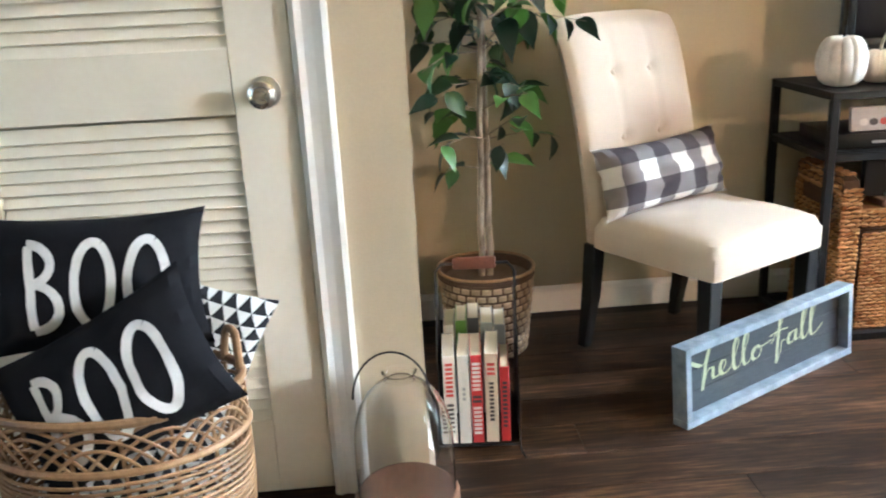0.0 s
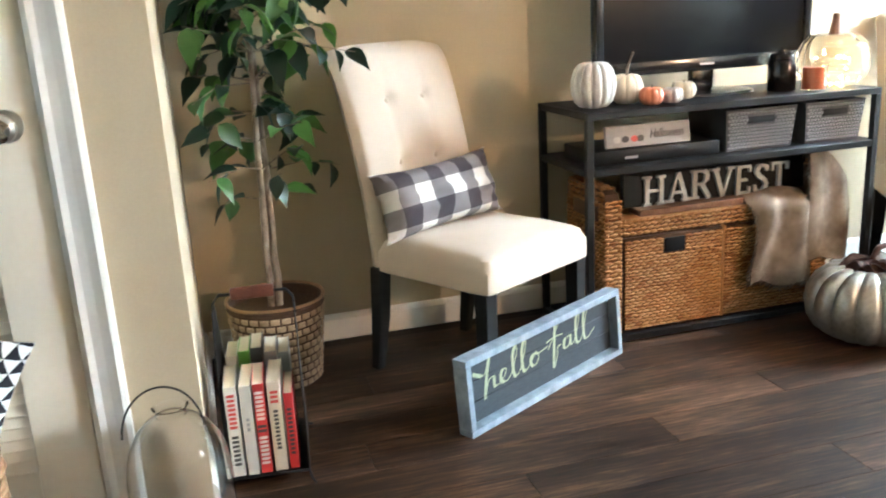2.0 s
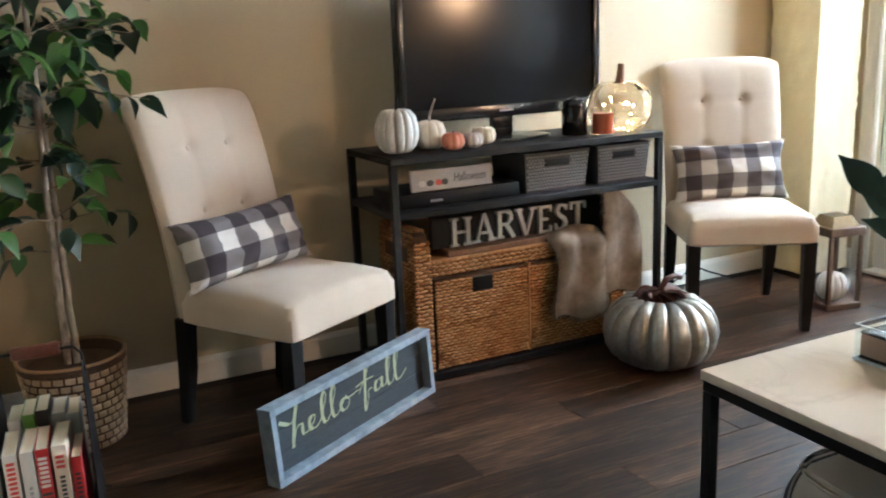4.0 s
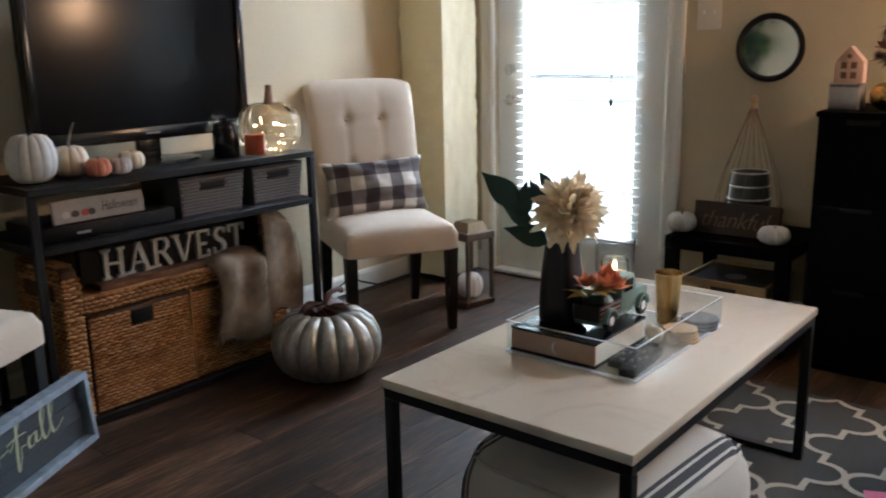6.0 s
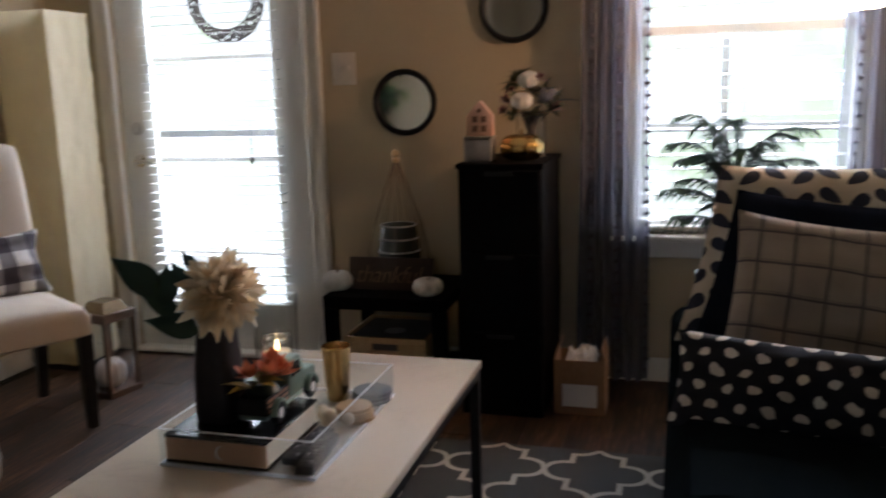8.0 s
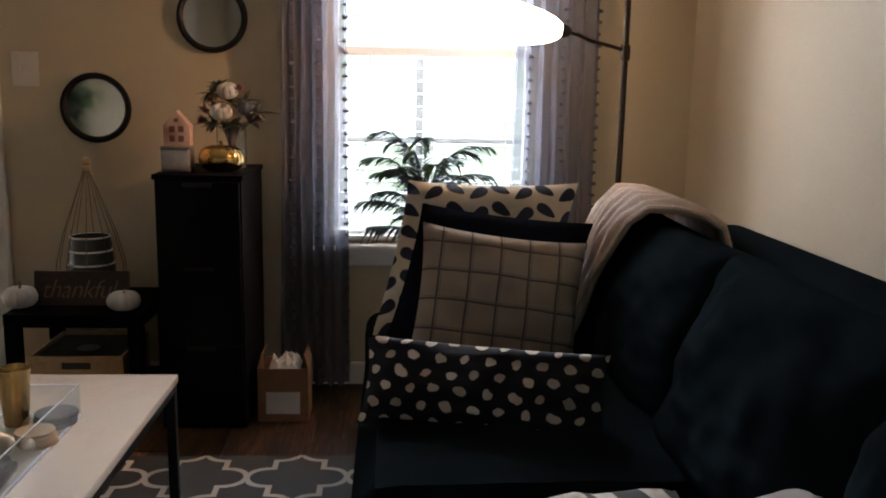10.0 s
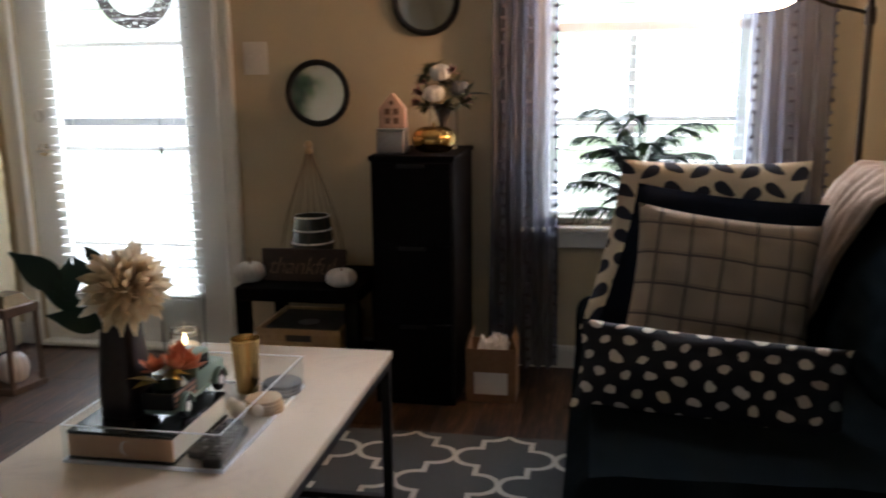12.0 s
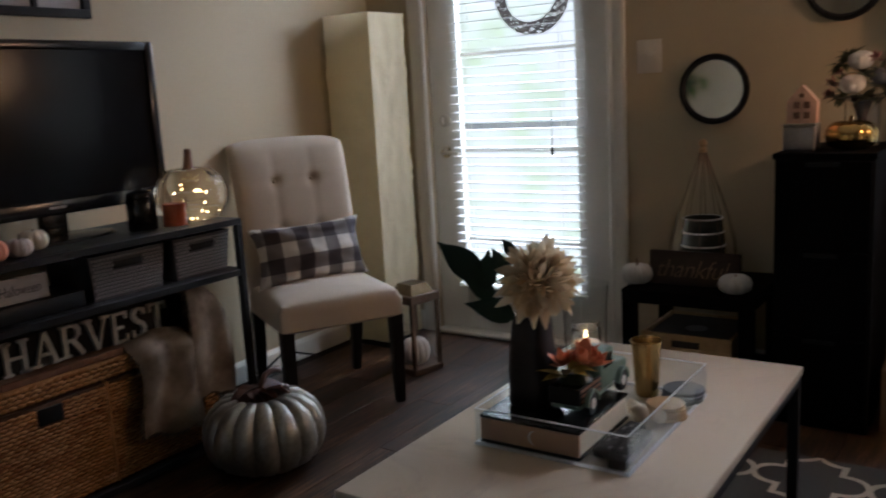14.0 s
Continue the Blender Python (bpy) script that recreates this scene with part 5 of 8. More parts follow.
def serif_letter(ch):
    """Block capitals with serifs, one unit high, in strokes (x0, z0, x1, z1, half width)."""
    t_, s_ = 0.085, 0.045
    sr = lambda x, z: (x - 0.15, z, x + 0.15, z, s_)
    return {
        "H": (0.86, [(0.18, 0, 0.18, 1, t_), (0.68, 0, 0.68, 1, t_), (0.18, 0.5, 0.68, 0.5, s_), sr(0.18, s_), sr(0.18, 1 - s_), sr(0.68, s_), sr(0.68, 1 - s_)]),
        "A": (0.86, [(0.14, 0, 0.43, 1, s_), (0.43, 1, 0.74, 0, t_), (0.25, 0.33, 0.62, 0.33, s_), sr(0.13, s_), sr(0.74, s_)]),
        "R": (0.80, [(0.18, 0, 0.18, 1, t_), (0.18, 1 - s_, 0.5, 1 - s_, s_), (0.5, 1 - s_, 0.62, 0.85, t_), (0.62, 0.85, 0.60, 0.62, t_), (0.60, 0.62, 0.46, 0.5, s_), (0.18, 0.5, 0.46, 0.5, s_), (0.42, 0.5, 0.72, 0.0, t_), sr(0.18, s_), sr(0.18, 1 - s_)]),
        "V": (0.82, [(0.12, 1, 0.42, 0, t_), (0.42, 0, 0.72, 1, s_), sr(0.12, 1 - s_), sr(0.72, 1 - s_)]),
        "E": (0.72, [(0.18, 0, 0.18, 1, t_), (0.1, s_, 0.62, s_, s_), (0.1, 1 - s_, 0.62, 1 - s_, s_), (0.18, 0.5, 0.5, 0.5, s_), (0.60, 0.0, 0.60, 0.25, s_), (0.60, 0.76, 0.60, 1.0, s_)]),
        "S": (0.66, [(0.52, 0.82, 0.42, 0.95, s_), (0.42, 0.95, 0.24, 0.95, s_), (0.24, 0.95, 0.13, 0.78, t_), (0.13, 0.78, 0.22, 0.6, t_), (0.22, 0.6, 0.45, 0.44, t_), (0.45, 0.44, 0.52, 0.24, t_), (0.52, 0.24, 0.42, 0.06, t_), (0.42, 0.06, 0.22, 0.05, s_), (0.22, 0.05, 0.1, 0.2, s_), (0.1, 0.05, 0.1, 0.28, s_), (0.53, 0.75, 0.53, 0.95, s_)]),
        "T": (0.74, [(0.37, 0, 0.37, 1, t_), (0.06, 1 - s_, 0.68, 1 - s_, s_), (0.08, 0.72, 0.08, 1, s_), (0.66, 0.72, 0.66, 1, s_), sr(0.37, s_)]),
    }[ch]


cur, size = -0.295, 0.103
total = sum(serif_letter(c)[0] for c in "HARVEST")
unit = 0.59 / total
for c in "HARVEST":
    adv, strokes_ = serif_letter(c)
    bm = bmesh.new()
    for i, (xa, za, xb, zb, hw) in enumerate(strokes_):
        a, b = Vector((xa * unit, za * size)), Vector((xb * unit, zb * size))
        d = (b - a).normalized()
        q = Vector((-d.y, d.x)) * hw * 0.095
        y_ = -0.0005 * (i % 4)
        prism([(a.x + q.x, a.y + q.y), (a.x - q.x, a.y - q.y), (b.x - q.x, b.y - q.y), (b.x + q.x, b.y + q.y)], 0.0 + y_, 0.0119, bm=bm)
    lo = min(v.co.z for v in bm.verts)
    bmesh.ops.translate(bm, verts=bm.verts, vec=(cur, 0, 0.0235 - lo))
    part("letter", bm, M["whitewash"], hs, "whitewashed letter " + c, flat=True)
    cur += adv * unit


# ---- fur throw over the bench ----
def fur_on(points, normals, length, droop, count, rng):
    """Fine tapered strands rooted on sampled points of a sheet."""
    verts, faces = [], []
    for _ in range(count):
        i, j = rng.randrange(len(points) - 1), rng.randrange(len(points[0]) - 1)
        u, v = rng.random(), rng.random()
        p = (Vector(points[i][j]) * (1 - u) + Vector(points[i + 1][j]) * u) * (1 - v) + (Vector(points[i][j + 1]) * (1 - u) + Vector(points[i + 1][j + 1]) * u) * v
        n = (Vector(points[i + 1][j]) - Vector(points[i][j])).cross(Vector(points[i][j + 1]) - Vector(points[i][j])).normalized() * normals
        d = (n * 0.75 + Vector((rng.uniform(-0.6, 0.6), rng.uniform(-0.3, 0.3), -droop))).normalized()
        side = d.cross(Vector((rng.uniform(-1, 1), rng.uniform(-1, 1), rng.uniform(-1, 1)))).normalized() * 0.0022
        l = length * rng.uniform(0.5, 1.2)
        mid = p + d * l * 0.55
        tip = p + d * l + Vector((0, 0, -0.35 * l * droop))
        k = len(verts)
        verts += [p - side, p + side, mid + side * 0.7, mid - side * 0.7, tip]
        faces += [(k, k + 1, k + 2, k + 3), (k + 3, k + 2, k + 4)]
    bm = bmesh.new()
    vs = [bm.verts.new(v) for v in verts]
    for f in faces:
        bm.faces.new([vs[n] for n in f])
    return bm


M["fur"] = strand_material("grey_fur", (0.22, 0.165, 0.12), (0.56, 0.47, 0.37), (0.08, 0.055, 0.038))
throw = thing("fur_throw", place(0, 0, 0), "shaggy grey-brown fur throw hanging over the bench", "throw")
rng = random.Random(11)
front_sheet, back_sheet = [], []
for i in range(19):
    s = i / 18
    row = []
    for j in range(13):
        u = j / 12
        edge = abs(2 * u - 1) ** 3
        x = 1.95 + 0.245 * u + 0.014 * math.sin(5 * s + u * 3)
        z = 0.452 - 0.315 * s - 0.025 * u * s - 0.02 * edge * (1 - s) + 0.012 * math.sin(u * 11) * s
        y = 2.735 - 0.016 * math.sin(u * 9 + s * 2) - 0.022 * min(1, s * 3) + 0.022 * edge + 0.07 * max(0.0, 1 - s * 6) ** 2
        row.append((x, y, z))
    front_sheet.append(row)
for i in range(21):
    s = i / 20
    row = []
    for j in range(11):
        u = j / 10
        over = min(1.0, s / 0.38)
        fall = max(0.0, (s - 0.38) / 0.62)
        x = 2.16 + 0.20 * u + 0.03 * fall * u + 0.012 * math.sin(3 * s)
        y = 3.0 - 0.25 * over - 0.012 * math.sin(fall * 3) + 0.05 * u ** 3 * over
        z = 0.585 + 0.03 * math.sin(over * 3) - 0.13 * u ** 2.2 * (1 - 0.7 * fall) - 0.40 * fall + 0.01 * noise.noise((u * 4, s * 5, 1.0))
        row.append((x, y - 0.012 * math.sin(u * 8 + s), z))
    back_sheet.append(row)
for name, sheet in (("front_fall", front_sheet), ("back_fall", back_sheet)):
    flat_rows = [[(x, y + 0.012, z) for x, y, z in r] for r in reversed(sheet)]
    bm = grid_mesh(sheet + flat_rows, True, False)
    pt = part(name, bm, M["fur"], throw)
    tagged(part("fur", fur_on(sheet, -1, 0.036, 0.55, 14000, rng), M["fur"], pt, "shaggy pile", flat=True), kind="stuff")


# ---- pumpkins ----
def pumpkin_bm(r, h, ribs, seg=6, dip=0.16, squash=0.10):
    rows = []
    n = ribs * seg
    prof = [(0.0, h * (1 - dip)), (0.18, h * (1 - dip * 0.55)), (0.42, h * 0.985), (0.66, h * 0.95), (0.86, h * 0.82), (0.97, h * 0.64), (1.0, h * 0.47), (0.96, h * 0.30), (0.84, h * 0.14), (0.62, h * 0.03), (0.35, 0.0), (0.0, h * 0.03)]
    for q, z in prof:
        row = []
        for k in range(n):
            a = 2 * math.pi * k / n
            g = 1 - squash * (1 - abs(math.sin(a * ribs / 2))) ** 2.0 * min(1, q * 1.6)
            row.append((max(q, 0.003) * r * g * math.cos(a), max(q, 0.003) * r * g * math.sin(a), z * (1 - 0.35 * (1 - g))))
        rows.append(row)
    return grid_mesh(rows, False, True, True)


def stem_bm(r, z0, h, bend=0.02):
    return tube([(0, 0, z0 - 0.006), (0.002, 0, z0 + h * 0.35), (bend * 0.5, 0, z0 + h * 0.7), (bend, 0.003, z0 + h)], [r * 1.5, r, r * 0.8, r * 0.75], 8)


def pumpkin(m, r, h, ribs, mat, stem_mat, stem, label, group="", bend=0.02, dip=0.16):
    pk = thing("pumpkin", m, label, "pumpkin", group)
    part("body", pumpkin_bm(r, h, ribs, 6, dip), mat, pk)
    if stem:
        part("stem", stem_bm(max(0.004, r * 0.075), h * (1 - dip), stem, bend), stem_mat, pk, "curved stem")
    return pk


M["pumpkin_white"] = surface("pumpkin_white", (0.58, 0.56, 0.53), (0.72, 0.70, 0.66), 0.6, 50, 7, relief=0.25)
M["pumpkin_cream"] = surface("pumpkin_cream", (0.62, 0.52, 0.38), (0.74, 0.64, 0.48), 0.6, 50, 7, relief=0.25)
M["pumpkin_orange"] = surface("pumpkin_orange", (0.50, 0.14, 0.07), (0.62, 0.22, 0.12), 0.6, 60, 9, relief=0.3)
M["pumpkin_grey"] = surface("pumpkin_grey", (0.42, 0.36, 0.33), (0.58, 0.50, 0.47), 0.65, 60, 9, relief=0.3)
M["silver"] = surface("silver_paint", (0.30, 0.30, 0.27), (0.48, 0.48, 0.44), 0.40, 60, 6, metal=0.75, relief=0.2)
G = "pumpkins on the console"
pumpkin(place(1.392, 2.832, ZT + 0.001), 0.074, 0.148, 12, M["pumpkin_white"], M["black_metal"], 0.05, "matte white ribbed pumpkin with a dark stem", G, 0.006)
pumpkin(place(1.527, 2.862, ZT + 0.001), 0.056, 0.098, 9, M["pumpkin_cream"], M["bark"], 0.085, "cream squat pumpkin with a long grey stem", G, 0.026)
pumpkin(place(1.572, 2.778, ZT + 0.001), 0.041, 0.058, 9, M["pumpkin_orange"], M["bark"], 0.014, "small dusty orange pumpkin on the console", G, 0.004)
pumpkin(place(1.648, 2.778, ZT + 0.001), 0.037, 0.052, 9, M["pumpkin_grey"], M["bark"], 0.02, "small greyish pumpkin on the console", G, 0.006)
pumpkin(place(1.732, 2.848, ZT + 0.001), 0.042, 0.060, 9, M["pumpkin_cream"], M["bark"], 0.010, "small cream pumpkin on the console", G, 0.003)

# large silver pumpkin on the floor
sp = pumpkin(place(2.208, 2.462, 0.0), 0.203, 0.245, 15, M["silver"], M["bark"], 0.0, "large silver painted pumpkin with brown leaves on the floor", "", 0.02, 0.12)
M["dry_leaf"] = leaf_material("dry_leaf", (0.055, 0.022, 0.016), (0.13, 0.06, 0.04))
part("stem", tube([(0, 0, 0.20), (0.004, 0.004, 0.255), (0.03, 0.01, 0.295), (0.075, 0.012, 0.302), (0.10, 0.012, 0.292)], [0.017, 0.013, 0.011, 0.010, 0.012], 9), M["dry_leaf"], sp, "brown twisted stem")
DRY = leaf_mesh("leaf", 0.095, 0.085, 0.55, M["dry_leaf"])
for k in range(20):
    one = new("leaf", DRY)
    one.parent = sp
    one.matrix_basis = place(0.02 * math.cos(k * 2.4), 0.02 * math.sin(k * 2.4), 0.247 + 0.004 * (k % 4), rnd.uniform(-16, 12), rnd.uniform(-20, 20), k * 137.5) @ Matrix.Diagonal((1, rnd.uniform(0.7, 1.25), 1, 1))

# ---- dark jar, orange candle, lit glass pumpkin ----
jar = thing("candle_jar", place(2.115, 2.845, ZT + 0.001) @ Matrix.Diagonal((1, 1, 0.78, 1)), "dark smoked glass candle jar with a lid", "candle")
part("jar", lathe([(0, 0), (0.046, 0), (0.048, 0.004), (0.048, 0.125), (0.044, 0.135), (0, 0.135)], 32), M["gloss_black"], jar)
part("lid", lathe([(0.046, 0.1355), (0.047, 0.140), (0.040, 0.158), (0.012, 0.168), (0.010, 0.172), (0.014, 0.182), (0.0, 0.186)], 32), M["gloss_black"], jar, "domed dark lid")
oc = thing("candle", place(2.200, 2.785, ZT + 0.001) @ Matrix.Diagonal((1.15, 1.15, 1.1, 1)), "orange candle in a short glass tumbler", "candle")
m, t, b = material("orange_wax")
b.inputs["Base Color"].default_value = (0.62, 0.11, 0.025, 1)
b.inputs["Roughness"].default_value = 0.3
b.inputs["Subsurface Weight"].default_value = 0.2
b.inputs["Subsurface Radius"].default_value = (0.02, 0.008, 0.004)
M["orange_wax"] = m
part("wax", lathe([(0, 0.004), (0.0335, 0.004), (0.0335, 0.070), (0, 0.068)], 28), M["orange_wax"], oc, "orange wax")
part("tumbler", lathe([(0, 0), (0.037, 0), (0.037, 0.086), (0.0355, 0.086), (0.0350, 0.003), (0, 0.003)], 28), M["glass"], oc, "clear glass tumbler")
gp = thing("glass_pumpkin", place(2.318, 2.84, ZT + 0.001) @ Matrix.Diagonal((1.06, 1.06, 1.12, 1)), "clear glass pumpkin filled with warm fairy lights", "glass pumpkin")
ob = part("shell", pumpkin_bm(0.118, 0.165, 10, 6, 0.10, 0.05), glass("amber_glass", (1.0, 0.93, 0.80), 0.03), gp, "ribbed clear glass")
ob.visible_shadow = False
M["fairy"] = glowing("fairy_light", (1.0, 0.62, 0.22), 60.0)
for k in range(26):
    a, rr = k * 2.399, 0.085 * math.sqrt(rnd.random())
    own = bmesh.new()
    bmesh.ops.create_icosphere(own, subdivisions=1, radius=0.0026)
    part("fairy_bulb", own, M["fairy"], gp, "tiny warm bulb", place(rr * math.cos(a), rr * math.sin(a), 0.018 + 0.09 * rnd.random() ** 1.8))
part("wire", tube([(0.08 * math.cos(k * 0.7) * (1 - k / 60), 0.08 * math.sin(k * 0.7) * (1 - k / 60), 0.012 + k * 0.0024) for k in range(40)], 0.0006, 4), M["chrome"], gp, "fine silver wire")
part("stem", stem_bm(0.016, 0.150, 0.07, 0.008), M["brown_wood"], gp, "brown wooden stem")

# ---- cable box, small Halloween sign, bins ----
ZM = 0.6062
cb = thing("cable_box", place(1.60, 2.88, ZM), "flat black cable box on the shelf", "cable box")
part("body", box(-0.24, -0.12, 0, 0.22, 0.12, 0.048, 0.004, 2), M["black_plastic"], cb)
part("display", box(-0.13, -0.1212, 0.016, -0.085, -0.1202, 0.024), M["maker"], cb, "small pale display")
hal = thing("halloween_sign", place(1.572, 2.79, ZM + 0.0485, -7, 0, 0), "small pale plank sign with dark script and pumpkins", "sign")
M["pale_plank"] = surface("pale_plank", (0.40, 0.37, 0.37), (0.52, 0.49, 0.48), 0.7, 40, 8, relief=0.2, stretch=(1, 1, 6))
part("board", box(-0.155, 0, 0, 0.155, 0.014, 0.072, 0.002, 1), M["pale_plank"], hal)
part("lettering", lettering("Halloween", 0.030, 0.0006, 0.0, 1.0, 0.25, 0.125), M["ink_dark"], hal, "dark italic word", place(0.068, -0.0003, 0.037))
for x, mt, nm in ((-0.115, "pumpkin_white", "white"), (-0.085, "ink_dark", "black"), (-0.052, "ink_red", "red"), (-0.03, "ink_dark", "black")):
    part("painted_pumpkin", add(None, lathe([(0, 0.0008), (0.0135, 0.0008), (0.0135, 0), (0, 0)], 16), Matrix.Translation((x, 0, 0.026)) @ Matrix.Rotation(radians(90), 4, "X") @ Matrix.Diagonal((1, 0.8, 1, 1))), M[mt], hal, nm + " painted pumpkin")
M["grey_plastic"] = surface("grey_plastic", (0.16, 0.15, 0.15), (0.21, 0.20, 0.20), 0.5, 120, 8, relief=0.1)


# bin grey darkened to paint the shade in the recesses of the weave
M["bin_gap_shade"] = surface("bin_gap_shade", (0.05, 0.048, 0.048), (0.075, 0.072, 0.072), 0.6, 120, 8, relief=0.1)


def bin_(x0_, x1_, ydepth, label):
    w, h = x1_ - x0_, 0.142
    b_ = thing("storage_bin", place((x0_ + x1_) / 2, 2.752, ZM), label, "storage bin", "bins on the shelf")
    tap = 0.012
    hole = (-0.052, 0.052, 0.092, 0.116)
    rows = []
    for z, g, inset in ((0, -tap, 0), (0.004, -tap + 0.001, 0), (h - 0.006, 0, 0), (h, 0.003, 0), (h, -0.003, 1), (0.006, -tap - 0.003, 1)):
        rows.append([(-w / 2 - g, -g, z), (w / 2 + g, -g, z), (w / 2 + g, ydepth + g, z), (-w / 2 - g, ydepth + g, z)])
    part("tub", grid_mesh(rows, False, True, True), M["bin_gap_shade"], b_, "grey tub, darkened for the shade in its weave")
    bm = bmesh.new()
    nr, nc = 11, int(w / 0.014)
    for r in range(nr):
        z = 0.008 + r * 0.0115
        sh = tap * (1 - z / h)
        for k in range(nc):
            x = -w / 2 + sh + 0.004 + (w - 2 * sh - 0.008) * (k + 0.5 * (r % 2)) / nc
            if hole[0] - 0.008 < x < hole[1] and hole[2] - 0.01 < z < hole[3]:
                continue
            box(x, sh - 0.0028, z, x + 0.0105, sh + 0.001, z + 0.0085, 0.0012, 1, bm=bm)
    tagged(part("weave_relief", bm, M["grey_plastic"], b_, "moulded weave relief"), kind="stuff")
    # no cut is made: a black block paints the hole's shade
    part("hand_hole", box(hole[0], -0.0012, hole[2], hole[1], 0.003, hole[3], 0.008, 3), M["black_plastic"], b_, "dark hand hole", place(0, tap * (1 - 0.104 / h) - 0.001, 0))
    return b_


bin_(1.838, 2.112, 0.24, "grey moulded-weave plastic bin with a hand hole")
bin_(2.150, 2.392, 0.24, "grey moulded-weave plastic bin next to the post")

# ---- wall picture above the television ----
pf = thing("wall_frame", place(1.86, YB - 0.022, 1.50), "black window-pane wall frame above the television", "picture frame")
for a in ((-0.37, 0, 0, 0.37, 0.02, 0.03), (-0.37, 0, 0.60, 0.37, 0.02, 0.63), (-0.37, 0, 0.0302, -0.34, 0.02, 0.5998), (0.34, 0, 0.0302, 0.37, 0.02, 0.5998), (-0.012, 0.002, 0.0302, 0.012, 0.02, 0.5998), (0.155, 0.002, 0.0302, 0.175, 0.02, 0.5998), (-0.175, 0.002, 0.0302, -0.155, 0.02, 0.5998)):
    part("frame_bar", box(*a, 0.002, 1), M["black_wood"], pf)
part("mount", box(-0.338, 0.014, 0.032, 0.338, 0.0215, 0.598), M["pale_plank"], pf, "pale backing")

# ---- paper floor lamp ----
m, t, b = material("crinkled_paper")
v = coords(t)
f1, f2 = noise_of(t, v, 14, 6.0, 0.65), noise_of(t, v, 120, 2.0)
t.links.new(mixer(t, f1, (0.74, 0.63, 0.42), (0.84, 0.74, 0.53)), b.inputs["Base Color"])
b.inputs["Roughness"].default_value = 0.9
tl = t.nodes.new("ShaderNodeBsdfTranslucent")
tl.inputs[0].default_value = (0.85, 0.75, 0.52, 1)
mx = t.nodes.new("ShaderNodeMixShader")
mx.inputs[0].default_value = 0.45
t.links.new(b.outputs[0], mx.inputs[1])
t.links.new(tl.outputs[0], mx.inputs[2])
t.links.new(mx.outputs[0], t.nodes["Material Output"].inputs[0])
bump(t, b, f1, 0.7, 0.012)
M["rice_paper"] = m
pl = thing("paper_floor_lamp", place(3.545, 3.005, 0), "tall square cream paper floor lamp, unlit", "floor lamp")
rows = []
for i in range(61):
    z = 0.03 + 1.52 * i / 60
    row = []
    for k in range(48):
        s = k / 12
        side_, u = int(s), s - int(s)
        c0 = ((-1, -1), (1, -1), (1, 1), (-1, 1))[side_]
        c1 = ((1, -1), (1, 1), (-1, 1), (-1, -1))[side_]
        x, y = c0[0] + (c1[0] - c0[0]) * u, c0[1] + (c1[1] - c0[1]) * u
        j = 0.006 * noise.noise((x * 3, y * 3, z * 9)) + 0.004 * noise.noise((x * 2, y * 2, z * 30))
        row.append((x * (0.132 + j), y * (0.132 + j), z))
    rows.append(row)
part("shade", grid_mesh(rows, False, True), M["rice_paper"], pl, "crinkled cream paper shade")
part("base", box(-0.125, -0.125, 0, 0.125, 0.125, 0.03, 0.004, 1), M["black_wood"], pl)
for sx in (-1, 1):
    for sy in (-1, 1):
        part("upright", tube([(sx * 0.118, sy * 0.118, 0.02), (sx * 0.118, sy * 0.118, 1.54)], 0.003, 6), M["black_metal"], pl)

# ---- lantern with white pumpkin ----
ln = thing("lantern", place(3.225, 2.58, 0, 0, 0, -12) @ Matrix.Diagonal((0.87, 0.87, 1.03, 1)), "brown wooden glass lantern with a white pumpkin inside", "lantern")
M["lantern_wood"] = surface("lantern_wood", (0.075, 0.042, 0.024), (0.13, 0.08, 0.046), 0.6, 40, 8, relief=0.3, stretch=(1, 1, 0.2))
part("base", box(-0.095, -0.095, 0, 0.095, 0.095, 0.025, 0.003, 1), M["lantern_wood"], ln)
part("top", box(-0.095, -0.095, 0.30, 0.095, 0.095, 0.335, 0.003, 1), M["lantern_wood"], ln)
part("roof", grid_mesh([[(-0.075, -0.075, 0.3352), (0.075, -0.075, 0.3352), (0.075, 0.075, 0.3352), (-0.075, 0.075, 0.3352)], [(-0.05, -0.05, 0.375), (0.05, -0.05, 0.375), (0.05, 0.05, 0.375), (-0.05, 0.05, 0.375)]], False, True, True), surface("brass_roof", (0.12, 0.085, 0.045), (0.18, 0.13, 0.07), 0.5, 60, 6, metal=0.9), ln, "dull brass roof")
for sx in (-1, 1):
    for sy in (-1, 1):
        part("post", box(sx * 0.090, sy * 0.090, 0.0253, sx * 0.072, sy * 0.072, 0.2997, 0.001, 1), M["lantern_wood"], ln)
for k in range(4):
    part("pane", add(None, box(-0.0715, 0.080, 0.026, 0.0715, 0.082, 0.299), Matrix.Rotation(math.pi / 2 * k, 4, "Z")), M["glass"], ln, "clear glass").visible_shadow = False
pumpkin(place(3.225, 2.58, 0.0262), 0.060, 0.115, 11, M["pumpkin_white"], M["bark"], 0.02, "small white pumpkin inside the lantern", "", 0.004)

# loose black cable behind the chair
cab = thing("power_cable", place(0, 0, 0), "loose black power cable on the floor by the wall", "cable")
part("cable", tube([(2.50, 3.10, 0.006), (2.62, 3.06, 0.006), (2.80, 3.10, 0.03), (2.95, 3.09, 0.10), (3.06, 3.13, 0.05), (3.18, 3.10, 0.006), (3.3, 3.12, 0.006)], 0.0045, 6), M["black_plastic"], cab)


